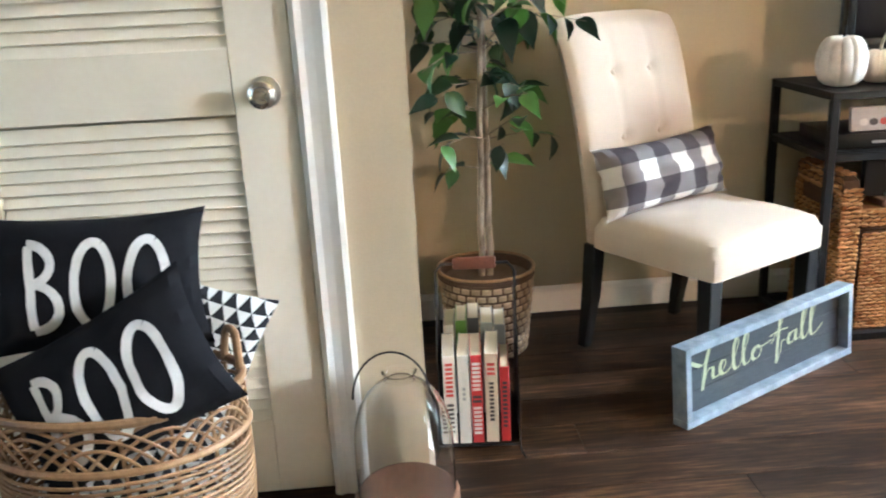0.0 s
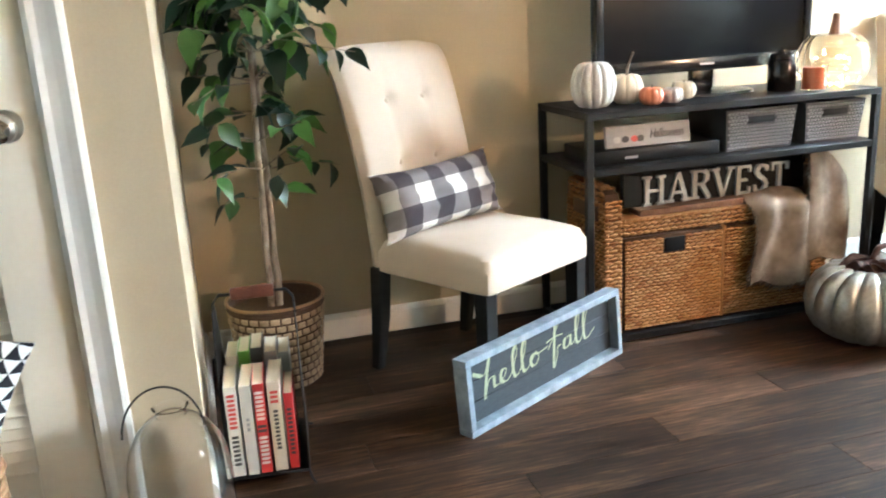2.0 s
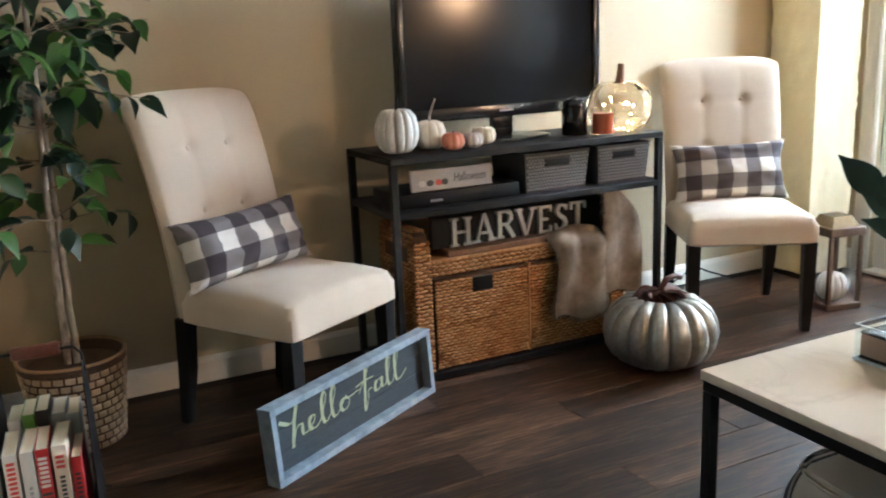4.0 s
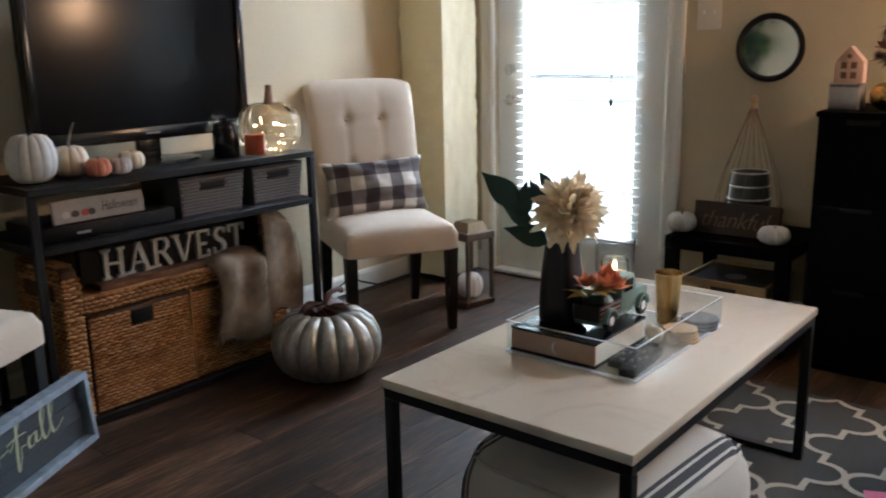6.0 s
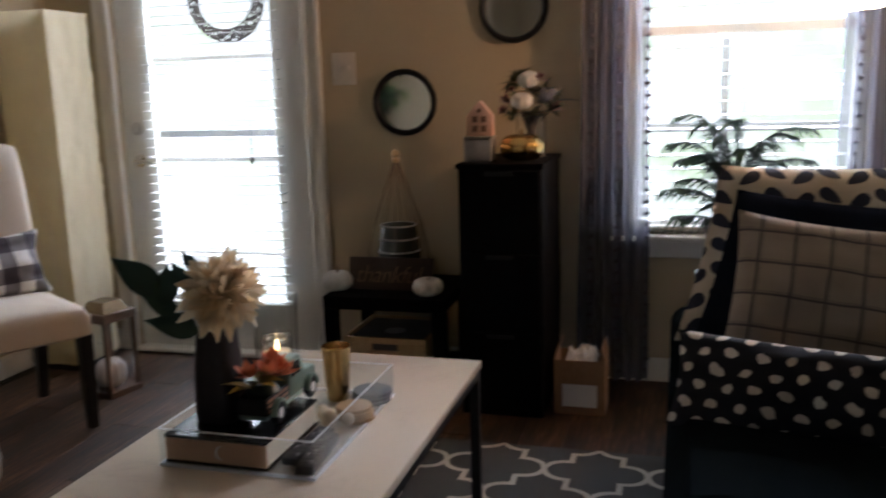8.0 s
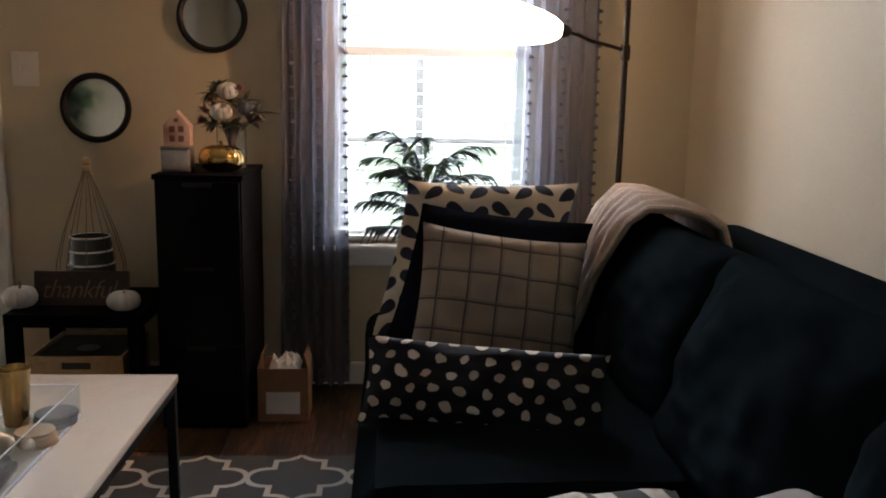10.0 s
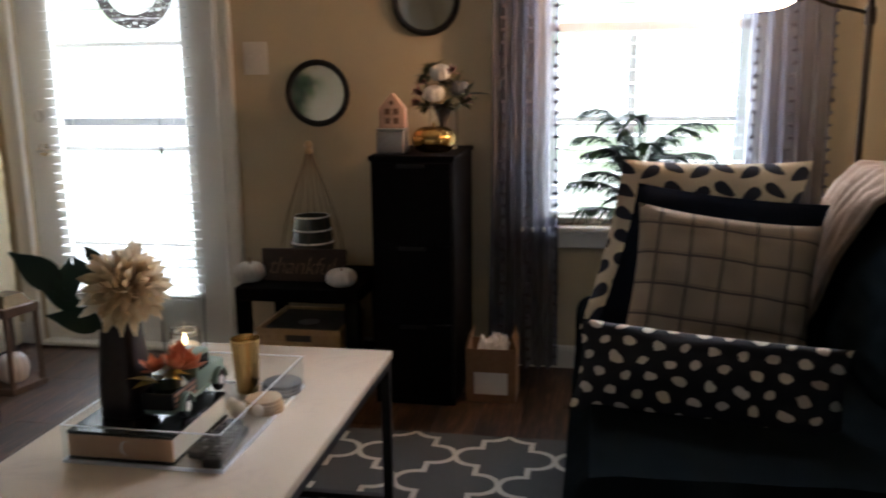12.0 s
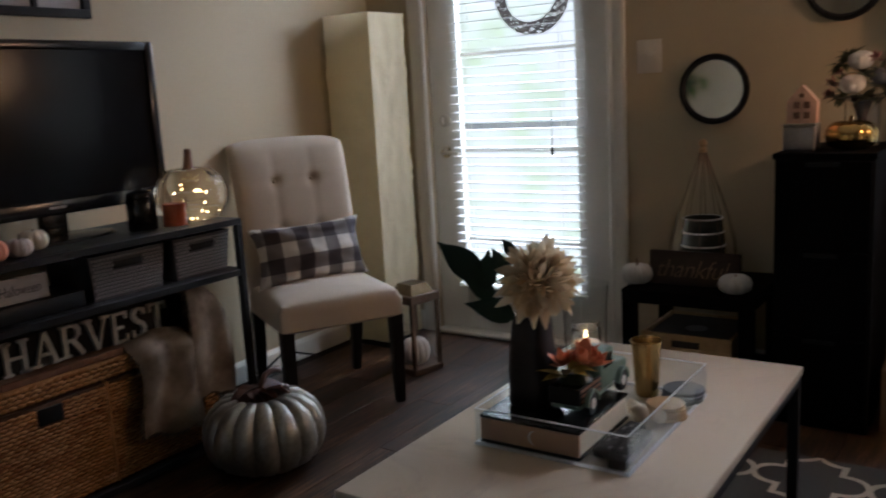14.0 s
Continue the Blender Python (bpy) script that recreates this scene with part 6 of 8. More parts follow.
# ---- things on the coffee table ----
def clear_sheet(name, tint, gloss, rough):
    """A thin clear sheet: straight through but for its Fresnel gloss and a trace of haze."""
    m, t, b = material(name)
    b.inputs["Base Color"].default_value = (0.85, 0.88, 0.9, 1)
    b.inputs["Roughness"].default_value = rough
    tp = t.nodes.new("ShaderNodeBsdfTransparent")
    tp.inputs[0].default_value = rgb(tint)
    fr = node(t, "ShaderNodeLayerWeight", Blend=0.5)
    mx = t.nodes.new("ShaderNodeMixShader")
    t.links.new(maths(t, "MULTIPLY_ADD", maths(t, "POWER", fr.outputs["Facing"], 4.0), gloss, 0.025), mx.inputs[0])
    t.links.new(tp.outputs[0], mx.inputs[1])
    gl = node(t, "ShaderNodeBsdfGlossy", Roughness=rough)
    t.links.new(gl.outputs[0], mx.inputs[2])
    t.links.new(mx.outputs[0], t.nodes["Material Output"].inputs[0])
    t.nodes.remove(b)
    return m


M["acrylic"] = clear_sheet("acrylic", (0.95, 0.97, 0.98), 0.55, 0.08)
M["thin_glass"] = clear_sheet("thin_glass", (0.97, 0.98, 0.98), 0.8, 0.03)
# white for strips that paint the light gathered in the tray's edges
M["acrylic_edge_glint"] = surface("acrylic_edge_glint", (0.80, 0.83, 0.85), (0.88, 0.90, 0.92), 0.25, 60, 8, relief=0.05)
ae = M["acrylic_edge_glint"].node_tree
ae_tl = ae.nodes.new("ShaderNodeBsdfTranslucent")
ae_tl.inputs[0].default_value = (0.9, 0.93, 0.95, 1)
ae_mx = ae.nodes.new("ShaderNodeMixShader")
ae_mx.inputs[0].default_value = 0.6
ae.links.new(ae.nodes["Principled BSDF"].outputs[0], ae_mx.inputs[1])
ae.links.new(ae_tl.outputs[0], ae_mx.inputs[2])
ae.links.new(ae_mx.outputs[0], ae.nodes["Material Output"].inputs[0])
TRX0, TRX1, TRY0, TRY1 = 1.768, 2.242, 1.012, 1.350
Z0 = TZ + 0.0005
tray = thing("acrylic_tray", place(0, 0, Z0), "clear acrylic tray on the marble table", "tray")
part("bottom", box(TRX0 + 0.005, TRY0 + 0.005, 0, TRX1 - 0.005, TRY1 - 0.005, 0.004, 0.0008, 1), M["acrylic"], tray).visible_shadow = False
for a in ((TRX0, TRY0, TRX0 + 0.004, TRY1), (TRX1 - 0.004, TRY0, TRX1, TRY1), (TRX0 + 0.0045, TRY0, TRX1 - 0.0045, TRY0 + 0.004), (TRX0 + 0.0045, TRY1 - 0.004, TRX1 - 0.0045, TRY1)):
    side_ = part("wall", box(a[0], a[1], 0.0065, a[2], a[3], 0.078, 0.0008, 1), M["acrylic"], tray)
    side_.visible_shadow = False
    # both strips are painted light along the wall's top and bottom
    part("polished_edge", box(a[0] + 0.0002, a[1] + 0.0002, 0.0782, a[2] - 0.0002, a[3] - 0.0002, 0.0797), M["acrylic_edge_glint"], side_, "white strip painting the light in the top edge")
    part("glue_line", box(a[0] - 0.0006, a[1] - 0.0006, 0.0, a[2] + 0.0006, a[3] + 0.0006, 0.0062), M["acrylic_edge_glint"], side_, "white strip painting the light along the bottom edge")
ZB = Z0 + 0.0047
bk = thing("coffee_table_book", place(1.776, 1.116, ZB) @ Matrix.Diagonal((1, 1, 1.15, 1)), "thick book with glossy dark covers lying in the tray", "book")
part("page_block", box(0.008, 0.004, 0.006, 0.243, 0.222, 0.046), M["paper"], bk, "cream page block")
part("cover", box(0.0, 0.0, 0.0, 0.248, 0.226, 0.0055, 0.001, 1), M["gloss_black"], bk, "glossy dark cover")
part("cover", box(0.0, 0.0, 0.0465, 0.248, 0.226, 0.052, 0.001, 1), M["gloss_black"], bk, "glossy dark cover")
M["tan_spine"] = surface("tan_spine", (0.44, 0.245, 0.14), (0.54, 0.32, 0.19), 0.45, 80, 6, relief=0.1)
part("spine", box(0.001, 0.001, 0.006, 0.0072, 0.225, 0.046, 0.001, 1), M["tan_spine"], bk, "tan spine")
crescent = []
for k in range(13):
    a = -1.9 + 3.8 * k / 12 + math.pi
    crescent.append((0.013 * math.cos(a), 0.013 * math.sin(a)))
for k in range(12, -1, -1):
    a = -1.9 + 3.8 * k / 12 + math.pi
    crescent.append((0.013 * math.cos(a) + 0.004 * math.cos((k / 12 - 0.5) * math.pi), 0.0125 * math.sin(a)))
part("crescent_mark", add(None, prism(crescent, 0, 0.0006), place(0.0003, 0.10, 0.026, 0, 0, -90)), M["white_print"], bk, "pale crescent")
ZK = ZB + 0.0602
vz = thing("vase", place(1.888, 1.272, ZK), "dark brown ceramic pitcher vase", "vase")
M["dark_ceramic"] = surface("dark_ceramic", (0.010, 0.006, 0.007), (0.020, 0.013, 0.013), 0.42, 60, 7, relief=0.15)


def rounded_square(a, n):
    return 1.0 / max(abs(math.cos(a)) ** 3.2 + abs(math.sin(a)) ** 3.2, 0.2) ** (1 / 3.2) * 0.93


part("body", lathe([(0.0, 0.0), (0.048, 0.0), (0.051, 0.006), (0.051, 0.05), (0.047, 0.12), (0.041, 0.17), (0.038, 0.195), (0.034, 0.195), (0.036, 0.165), (0.042, 0.02), (0.0, 0.016)], 40, ripple=rounded_square), M["dark_ceramic"], vz)

def petal_mesh(length, width, curl):
    """A blunt spoon-shaped petal along y."""
    rows_ = []
    for i in range(8):
        s = i / 7
        w = width / 2 * (0.30 + 0.70 * math.sin(math.pi * 0.5 * min(1, s * 1.5))) * (1 - max(0.0, (s - 0.72) / 0.28) ** 2.2 * 0.8)
        z_ = -curl * length * s * s
        rows_.append([(-w, s * length, z_ + w * 0.5), (0, s * length * 1.015, z_), (w, s * length, z_ + w * 0.5)])
    bm_ = grid_mesh(rows_)
    me_ = bpy.data.meshes.new("petal")
    bm_.to_mesh(me_)
    bm_.free()
    me_.materials.append(M["petal"])
    for p in me_.polygons:
        p.use_smooth = True
    return me_


M["petal"] = leaf_material("cream_petal", (0.92, 0.74, 0.47), (0.96, 0.86, 0.66), 0.5)
M["big_leaf"] = leaf_material("dark_green_leaf", (0.010, 0.022, 0.014), (0.025, 0.05, 0.03))
fl = thing("artificial_flower", place(1.888, 1.272, ZK + 0.02), "large cream artificial dahlia with dark green leaves", "artificial flower")
part("stalk", tube([(0, 0, 0), (0.004, -0.004, 0.12), (0.0, -0.015, 0.19), (-0.012, -0.022, 0.235)], 0.004, 6), M["big_leaf"], fl, "green stalk")
head = part("flower_head", lathe([(0.0, -0.02), (0.02, -0.012), (0.026, 0.004), (0.016, 0.02), (0.0, 0.026)], 16), M["petal"], fl, "cream dahlia head")
HM = place(-0.017, -0.027, 0.25, 30, -36, 0)
head.data.transform(HM)
PET = [petal_mesh(0.069, 0.0165, c) for c in (-0.5, 0.1, 0.65)]
for ring, (num, tilt, sc) in enumerate(((26, -52, 0.85), (34, -34, 0.95), (40, -17, 1.05), (42, 0, 1.08), (42, 14, 1.05), (38, 27, 1.0), (34, 39, 0.95), (29, 51, 0.88), (23, 62, 0.8), (16, 74, 0.7), (8, 84, 0.55))):
    for k in range(num):
        one = new("petal", PET[rnd.randrange(3)])
        one.parent = head
        s = sc * rnd.uniform(0.85, 1.1)
        one.matrix_basis = HM @ place(0, 0, 0.002 * ring, 0, 0, 360 * (k + 0.5 * (ring % 2)) / num + rnd.uniform(-9, 9)) @ place(0, 0.008, 0, tilt + rnd.uniform(-16, 16), rnd.uniform(-25, 25)) @ Matrix.Diagonal((s, s, s, 1))
BIG = leaf_mesh("leaf", 0.115, 0.058, 0.15, M["big_leaf"])
AXIS_R, AXIS_F = Vector((0.62, -0.78, 0)), Vector((-0.78, -0.62, 0))
for base_s, base_u, side_, up_, sc_, wide_, face_ in ((-0.105, 0.262, -0.72, 0.70, 1.0, 1.12, 0.3), (-0.100, 0.235, 0.18, 0.98, 0.74, 1.2, 0.1), (-0.075, 0.215, -0.72, 0.55, 0.7, 1.1, 0.5), (-0.035, 0.172, -0.93, 0.38, 0.95, 1.05, 0.6), (-0.030, 0.300, -0.55, 0.84, 0.42, 1.2, 0.1), (-0.045, 0.262, -0.5, 0.86, 0.6, 1.1, -0.2)):
    along = (AXIS_R * side_ + Vector((0, 0, up_))).normalized()
    toward = AXIS_F + Vector((0, 0, face_))
    front_ = (toward - along * along.dot(toward)).normalized()
    foot_ = AXIS_R * base_s + AXIS_F * 0.01 + Vector((0, 0, base_u))
    part("leaf_stalk", tube([(0, 0, 0.13), tuple(foot_ * 0.45 + Vector((0, 0, 0.12))), tuple(foot_)], 0.0018, 5), M["big_leaf"], fl, "thin dark stalk")
    one = new("leaf", BIG)
    one.parent = fl
    one.matrix_basis = Matrix.Translation(foot_) @ Matrix((along.cross(front_), along, front_)).transposed().to_4x4() @ Matrix.Diagonal((sc_ * wide_, sc_, sc_, 1))

# toy truck with flowers
M["teal_paint"] = surface("teal_paint", (0.14, 0.21, 0.17), (0.20, 0.28, 0.23), 0.5, 50, 8, relief=0.2)
truck = thing("toy_truck", place(1.835, 1.172, ZK, 0, 0, 0) @ Matrix.Diagonal((1.04, 1.04, 1.12, 1)), "small teal wooden toy truck carrying orange flowers", "toy truck")
part("chassis", box(0.0, -0.03, 0.016, 0.165, 0.032, 0.026, 0.003, 1), M["teal_paint"], truck)
bedprof = [(0.0, 0.0265), (0.095, 0.0265), (0.095, 0.058), (0.0, 0.058)]
for y0_, y1_ in ((-0.032, -0.028), (0.030, 0.034)):
    part("bed_side", prism(bedprof, y0_, y1_, 0.001), M["black_wood"], truck, "dark bed side")
    for zz in (0.030, 0.040, 0.050):
        part("bed_slat", box(0.002, y0_ - 0.0012 if y0_ < 0 else y1_ + 0.0002, zz, 0.093, y0_ - 0.0002 if y0_ < 0 else y1_ + 0.0012, zz + 0.005), M["brown_wood"], truck)
part("tailgate", box(-0.004, -0.032, 0.0265, -0.0005, 0.034, 0.058, 0.001, 1), M["black_wood"], truck)
cab_profile = [(0.097, 0.0265), (0.225, 0.0265), (0.228, 0.052), (0.222, 0.060), (0.172, 0.064), (0.158, 0.098), (0.150, 0.102), (0.106, 0.102), (0.098, 0.096)]
part("cab", prism(cab_profile, -0.033, 0.035, 0.004), M["teal_paint"], truck, "rounded teal cab and bonnet")
for ys in (-0.0340, 0.0350):
    part("window", box(0.108, ys, 0.066, 0.150, ys + 0.0008, 0.092), M["gloss_black"], truck, "dark window")
for x in (0.038, 0.190):
    for ys in (-0.041, 0.031):
        wh = part("wheel", lathe([(0.0, 0.0), (0.019, 0.0), (0.022, 0.003), (0.022, 0.010), (0.019, 0.013), (0.0, 0.013)], 24), M["black_plastic"], truck, "black tyre", place(x, ys + 0.0125, 0.022, 90))
        part("hub", lathe([(0.0, 0.0), (0.010, 0.0), (0.009, 0.001), (0, 0.001)], 18), M["white_print"], wh, "white hub", place(x, (ys - 0.0012 if ys < 0 else ys + 0.0138), 0.022, -90))
    part("fender", prism([(x + 0.027 * math.cos(a), 0.022 + 0.027 * math.sin(a)) for a in [math.pi * k / 10 for k in range(11)]] + [(x + 0.022 * math.cos(a), 0.022 + 0.022 * math.sin(a)) for a in [math.pi * (10 - k) / 10 for k in range(11)]], -0.044, -0.0335), M["teal_paint"], truck, "teal fender")
M["orange_petal"] = leaf_material("orange_petal", (0.62, 0.14, 0.05), (0.80, 0.30, 0.14))
M["yellow_petal"] = leaf_material("yellow_leaf", (0.40, 0.27, 0.05), (0.58, 0.42, 0.09))
OP, YP = leaf_mesh("petal", 0.03, 0.022, -0.4, M["orange_petal"]), leaf_mesh("leaf", 0.05, 0.026, 0.2, M["yellow_petal"])
fb = thing("flower_bunch", place(1.885, 1.172, ZK + 0.030) @ Matrix.Diagonal((1.3, 1.3, 1.2, 1)), "bunch of orange blossoms with yellow leaves in the truck", "artificial flower")
part("flower_stem", lathe([(0, 0), (0.02, 0), (0.028, 0.03), (0.018, 0.045), (0, 0.045)], 14), M["big_leaf"], fb, "green stems")
for c in ((0.0, -0.012, 0.058), (0.035, 0.0, 0.062), (-0.012, 0.016, 0.056), (0.022, -0.024, 0.05), (0.052, 0.012, 0.054)):
    for k in range(13):
        one = new("petal", OP)
        one.parent = fb
        one.matrix_basis = place(*c, rnd.uniform(-15, 60), 0, k * 137.5)
for k in range(7):
    one = new("leaf", YP)
    one.parent = fb
    one.matrix_basis = place(-0.018, 0.008, 0.036 + 0.003 * k, rnd.uniform(10, 70), 0, 40 + k * 30)

# hurricane glass with candle
hc = thing("hurricane_candle", place(2.158, 1.275, ZB), "lit jar candle inside a clear hurricane glass", "candle")
part("hurricane", lathe([(0, 0), (0.050, 0), (0.052, 0.004), (0.050, 0.10), (0.052, 0.20), (0.056, 0.262), (0.0545, 0.262), (0.0505, 0.20), (0.0485, 0.10), (0.049, 0.006), (0, 0.006)], 36), M["thin_glass"], hc, "clear hurricane glass").visible_shadow = False
part("riser", lathe([(0, 0.007), (0.040, 0.007), (0.040, 0.070), (0, 0.070)], 24), M["pumpkin_cream"], hc, "pale filling")
part("jar", lathe([(0, 0.0705), (0.034, 0.0705), (0.036, 0.08), (0.036, 0.150), (0.031, 0.156), (0.034, 0.168), (0.0325, 0.168), (0.0295, 0.156), (0.0345, 0.148), (0.0345, 0.074), (0, 0.074)], 30), M["glass"], hc, "clear jar").visible_shadow = False
part("wax", lathe([(0, 0.0745), (0.034, 0.0745), (0.034, 0.118), (0, 0.117)], 24), M["pumpkin_cream"], hc, "cream wax")
part("flame", lathe([(0.0, 0.118), (0.004, 0.123), (0.0055, 0.131), (0.003, 0.142), (0.0, 0.150)], 12), glowing("candle_flame", (1.0, 0.66, 0.28), 120.0), hc, "small flame")

# gold cup, coasters, discs, beads, remotes
M["gold"] = surface("brushed_gold", (0.36, 0.25, 0.10), (0.48, 0.34, 0.16), 0.26, 60, 6, metal=1.0, relief=0.05)
cup = thing("gold_cup", place(2.185, 1.135, ZB), "tapered brass-coloured metal cup", "cup")
part("cup", lathe([(0, 0), (0.025, 0), (0.027, 0.004), (0.030, 0.06), (0.034, 0.118), (0.0375, 0.132), (0.036, 0.133), (0.032, 0.118), (0.028, 0.06), (0.024, 0.008), (0, 0.008)], 36), M["gold"], cup)
M["slate"] = surface("slate_stone", (0.07, 0.075, 0.085), (0.12, 0.125, 0.135), 0.6, 60, 9, relief=0.3)
for k in range(3):
    c = thing("coaster", place(2.19 + 0.002 * k, 1.052 - 0.001 * k, ZB + 0.009 * k), "round grey stone coaster in a stack", "coaster", "stacked coasters")
    part("disc", lathe([(0, 0), (0.046, 0), (0.047, 0.002), (0.047, 0.0065), (0.045, 0.0085), (0, 0.0085)], 32), M["slate"], c)
M["wood_slice"] = surface("wood_slice", (0.42, 0.27, 0.13), (0.56, 0.39, 0.21), 0.6, 40, 12, relief=0.3)
for k in range(4):
    c = thing("wood_disc", place(2.075 + 0.003 * (k % 2), 1.045 + 0.002 * k, ZB + 0.0075 * k), "thin round wooden disc in a stack", "coaster", "stacked wooden discs")
    part("disc", lathe([(0, 0), (0.040, 0), (0.041, 0.0035), (0.040, 0.007), (0, 0.007)], 28), M["wood_slice"], c)
bead_g = thing("bead_garland", place(2.02, 1.068, ZB), "short string of white wooden beads lying in the tray", "bead garland")
for x, y, z, r in ((0.0, 0.02, 0.020, 0.020), (0.03, 0.045, 0.016, 0.016), (0.012, -0.02, 0.015, 0.015), (0.06, 0.062, 0.012, 0.012)):
    part("bead", lathe([(0.0, -r)] + [(r * math.cos(a), r * math.sin(a)) for a in (-1.1, -0.6, 0, 0.6, 1.1)] + [(0.0, r)], 18), M["pumpkin_cream"], bead_g, "", place(x, y, z))
part("cord", tube([(0.012, -0.02, 0.015), (0.0, 0.02, 0.02), (0.03, 0.045, 0.016), (0.06, 0.062, 0.015)], 0.0015, 5), M["rattan"], bead_g)
for dx, dy, tn in ((1.86, 1.045, 4), (1.895, 1.082, -3)):
    rm = thing("remote_control", place(dx, dy, ZB, 0, 0, tn), "black remote control with rows of buttons in the tray", "remote control", "remotes in the tray")
    part("body", box(-0.085, -0.019, 0, 0.085, 0.019, 0.020 if tn > 0 else 0.017, 0.004, 2), M["black_plastic"], rm)
    for i in range(8):
        for j in range(3):
            part("button", box(-0.07 + 0.017 * i, -0.013 + 0.0095 * j, 0.0201 if tn > 0 else 0.0171, -0.059 + 0.017 * i, -0.007 + 0.0095 * j, 0.0222 if tn > 0 else 0.019, 0.0008, 1), M["grey_plastic"] if (i + j) % 4 == 0 else M["black_plastic"], rm)


# ---- striped pouf under the table ----
def stripe_cloth(name, axis, spots, base, dark, rough=0.9):
    m, t, b = material(name)
    v = coords(t)
    s = split(t, v)[axis]
    acc = None
    for c, hw in spots:
        one_ = maths(t, "LESS_THAN", maths(t, "ABSOLUTE", maths(t, "SUBTRACT", s, c)), hw)
        acc = one_ if acc is None else maths(t, "MAXIMUM", acc, one_)
    f = noise_of(t, v, 380, 2.0)
    w = noise_of(t, v, 6, 3.0)
    col = mixer(t, acc, base, dark)
    col = mixer(t, maths(t, "MULTIPLY", maths(t, "ADD", maths(t, "MULTIPLY", f, 0.6), maths(t, "MULTIPLY", w, 0.4)), 0.28), col, (0.16, 0.14, 0.12))
    t.links.new(col, b.inputs["Base Color"])
    b.inputs["Roughness"].default_value = rough
    bump(t, b, f, 0.4, 0.0008)
    return m


M["pouf"] = stripe_cloth("striped_canvas", 1, ((-0.215, 0.005), (-0.193, 0.010), (-0.171, 0.005), (0.235, 0.005), (0.213, 0.008), (0.192, 0.005)), (0.66, 0.61, 0.53), (0.035, 0.035, 0.045))
pouf = thing("floor_pouf", place(1.755, 1.07, 0.011, 0, 0, -4) @ Matrix.Diagonal((1.03, 1.03, 0.86, 1)), "square off-white canvas pouf with dark stripes under the table", "pouf")
rows = []
n = 40
for i in range(25):
    s = i / 24
    z = 0.335 * s
    k = 0.86 + 0.14 * (1 - abs(2 * s - 1) ** 4)
    row = []
    for j in range(n):
        a = 2 * math.pi * j / n
        p = 5.0
        rr = 0.255 * k / (abs(math.cos(a)) ** p + abs(math.sin(a)) ** p) ** (1 / p)
        rr += 0.006 * noise.noise((math.cos(a) * 2, math.sin(a) * 2, s * 3))
        row.append((rr * math.cos(a), rr * math.sin(a), z))
    rows.append(row)
top_rows = [[(x * q, y * q, 0.335 + 0.022 * (1 - q * q)) for x, y, _ in rows[-1]] for q in (0.85, 0.6, 0.3, 0.02)]
part("body", grid_mesh(rows + top_rows, False, True, True), M["pouf"], pouf)
for z in (0.012, 0.325):
    part("piping", tube([(x * 1.005, y * 1.005, z) for x, y, _ in rows[1 if z < 0.1 else -2]], 0.0045, 6, closed=True), M["pouf"], pouf, "corded edge")

card = thing("pink_magazine", place(2.38, 0.575, 0.0115, 0, 0, 25), "thin pink magazine lying on the rug", "magazine")
M["pink"] = surface("pink_print", (0.62, 0.10, 0.22), (0.74, 0.20, 0.32), 0.4, 40, 14, relief=0.05)
part("cover", box(-0.10, -0.075, 0, 0.10, 0.075, 0.004, 0.0008, 1), M["pink"], card)
for k in range(3):
    part("print_bar", box(-0.08, -0.05 + 0.035 * k, 0.0041, 0.06 - 0.03 * k, -0.036 + 0.035 * k, 0.0046), M["ink_dark"], card, "unreadable print")

# ---- wall mirrors, switch, wreath ----
for y, z in ((1.455, 1.134), (0.995, 1.490)):
    mr = thing("round_mirror", place(XW - 0.001, y, z, 0, -90, 0), "round wall mirror in a black frame", "mirror", "round wall mirrors")
    part("glass", lathe([(0, 0.004), (0.116, 0.004), (0.116, 0.008), (0, 0.008)], 56), M["mirror"], mr, "mirror glass")
    part("frame", ring_lathe([(0.112, 0.0), (0.135, 0.0), (0.137, 0.010), (0.134, 0.022), (0.122, 0.024), (0.115, 0.016), (0.112, 0.009)], 64), M["black_wood"], mr, "black round frame")
    part("backing", lathe([(0, 0.0), (0.111, 0.0), (0.111, 0.0035), (0, 0.0035)], 40), M["black_wood"], mr)
sw = thing("light_switch", place(XW, 1.718, 1.278), "off-white double light switch plate on the wall", "light switch")
M["ivory"] = surface("ivory_plastic", (0.62, 0.57, 0.49), (0.68, 0.63, 0.55), 0.4, 90, 6, relief=0.03)
part("plate", box(-0.006, -0.052, -0.066, 0, 0.052, 0.066, 0.002, 2), M["ivory"], sw)
for y in (-0.023, 0.023):
    part("toggle", box(-0.015, y - 0.005, -0.004, -0.0062, y + 0.005, 0.012, 0.002, 1), M["ivory"], sw)
wr = thing("door_wreath", place(XW + 0.085, 2.295, 1.60), "dark twig wreath hanging outside the patio door", "wreath")
M["twig"] = surface("dark_twig", (0.05, 0.04, 0.035), (0.11, 0.09, 0.08), 0.9, 60, 10, relief=0.5)
wb = bmesh.new()
for k in range(26):
    ph = rnd.uniform(0, 6.28)
    tube([((0.016 * math.sin(3 * a + ph)), (0.16 + 0.028 * math.cos(4 * a + ph)) * math.cos(a), (0.16 + 0.028 * math.cos(4 * a + ph)) * math.sin(a)) for a in [2 * math.pi * q / 40 for q in range(40)]], 0.0032, 4, wb, True)
tagged(part("twig_ring", wb, M["twig"], wr), kind="stuff")
part("hanger", tube([(0, 0, 0.17), (0, 0, 0.34)], 0.003, 5), M["twig"], wr)

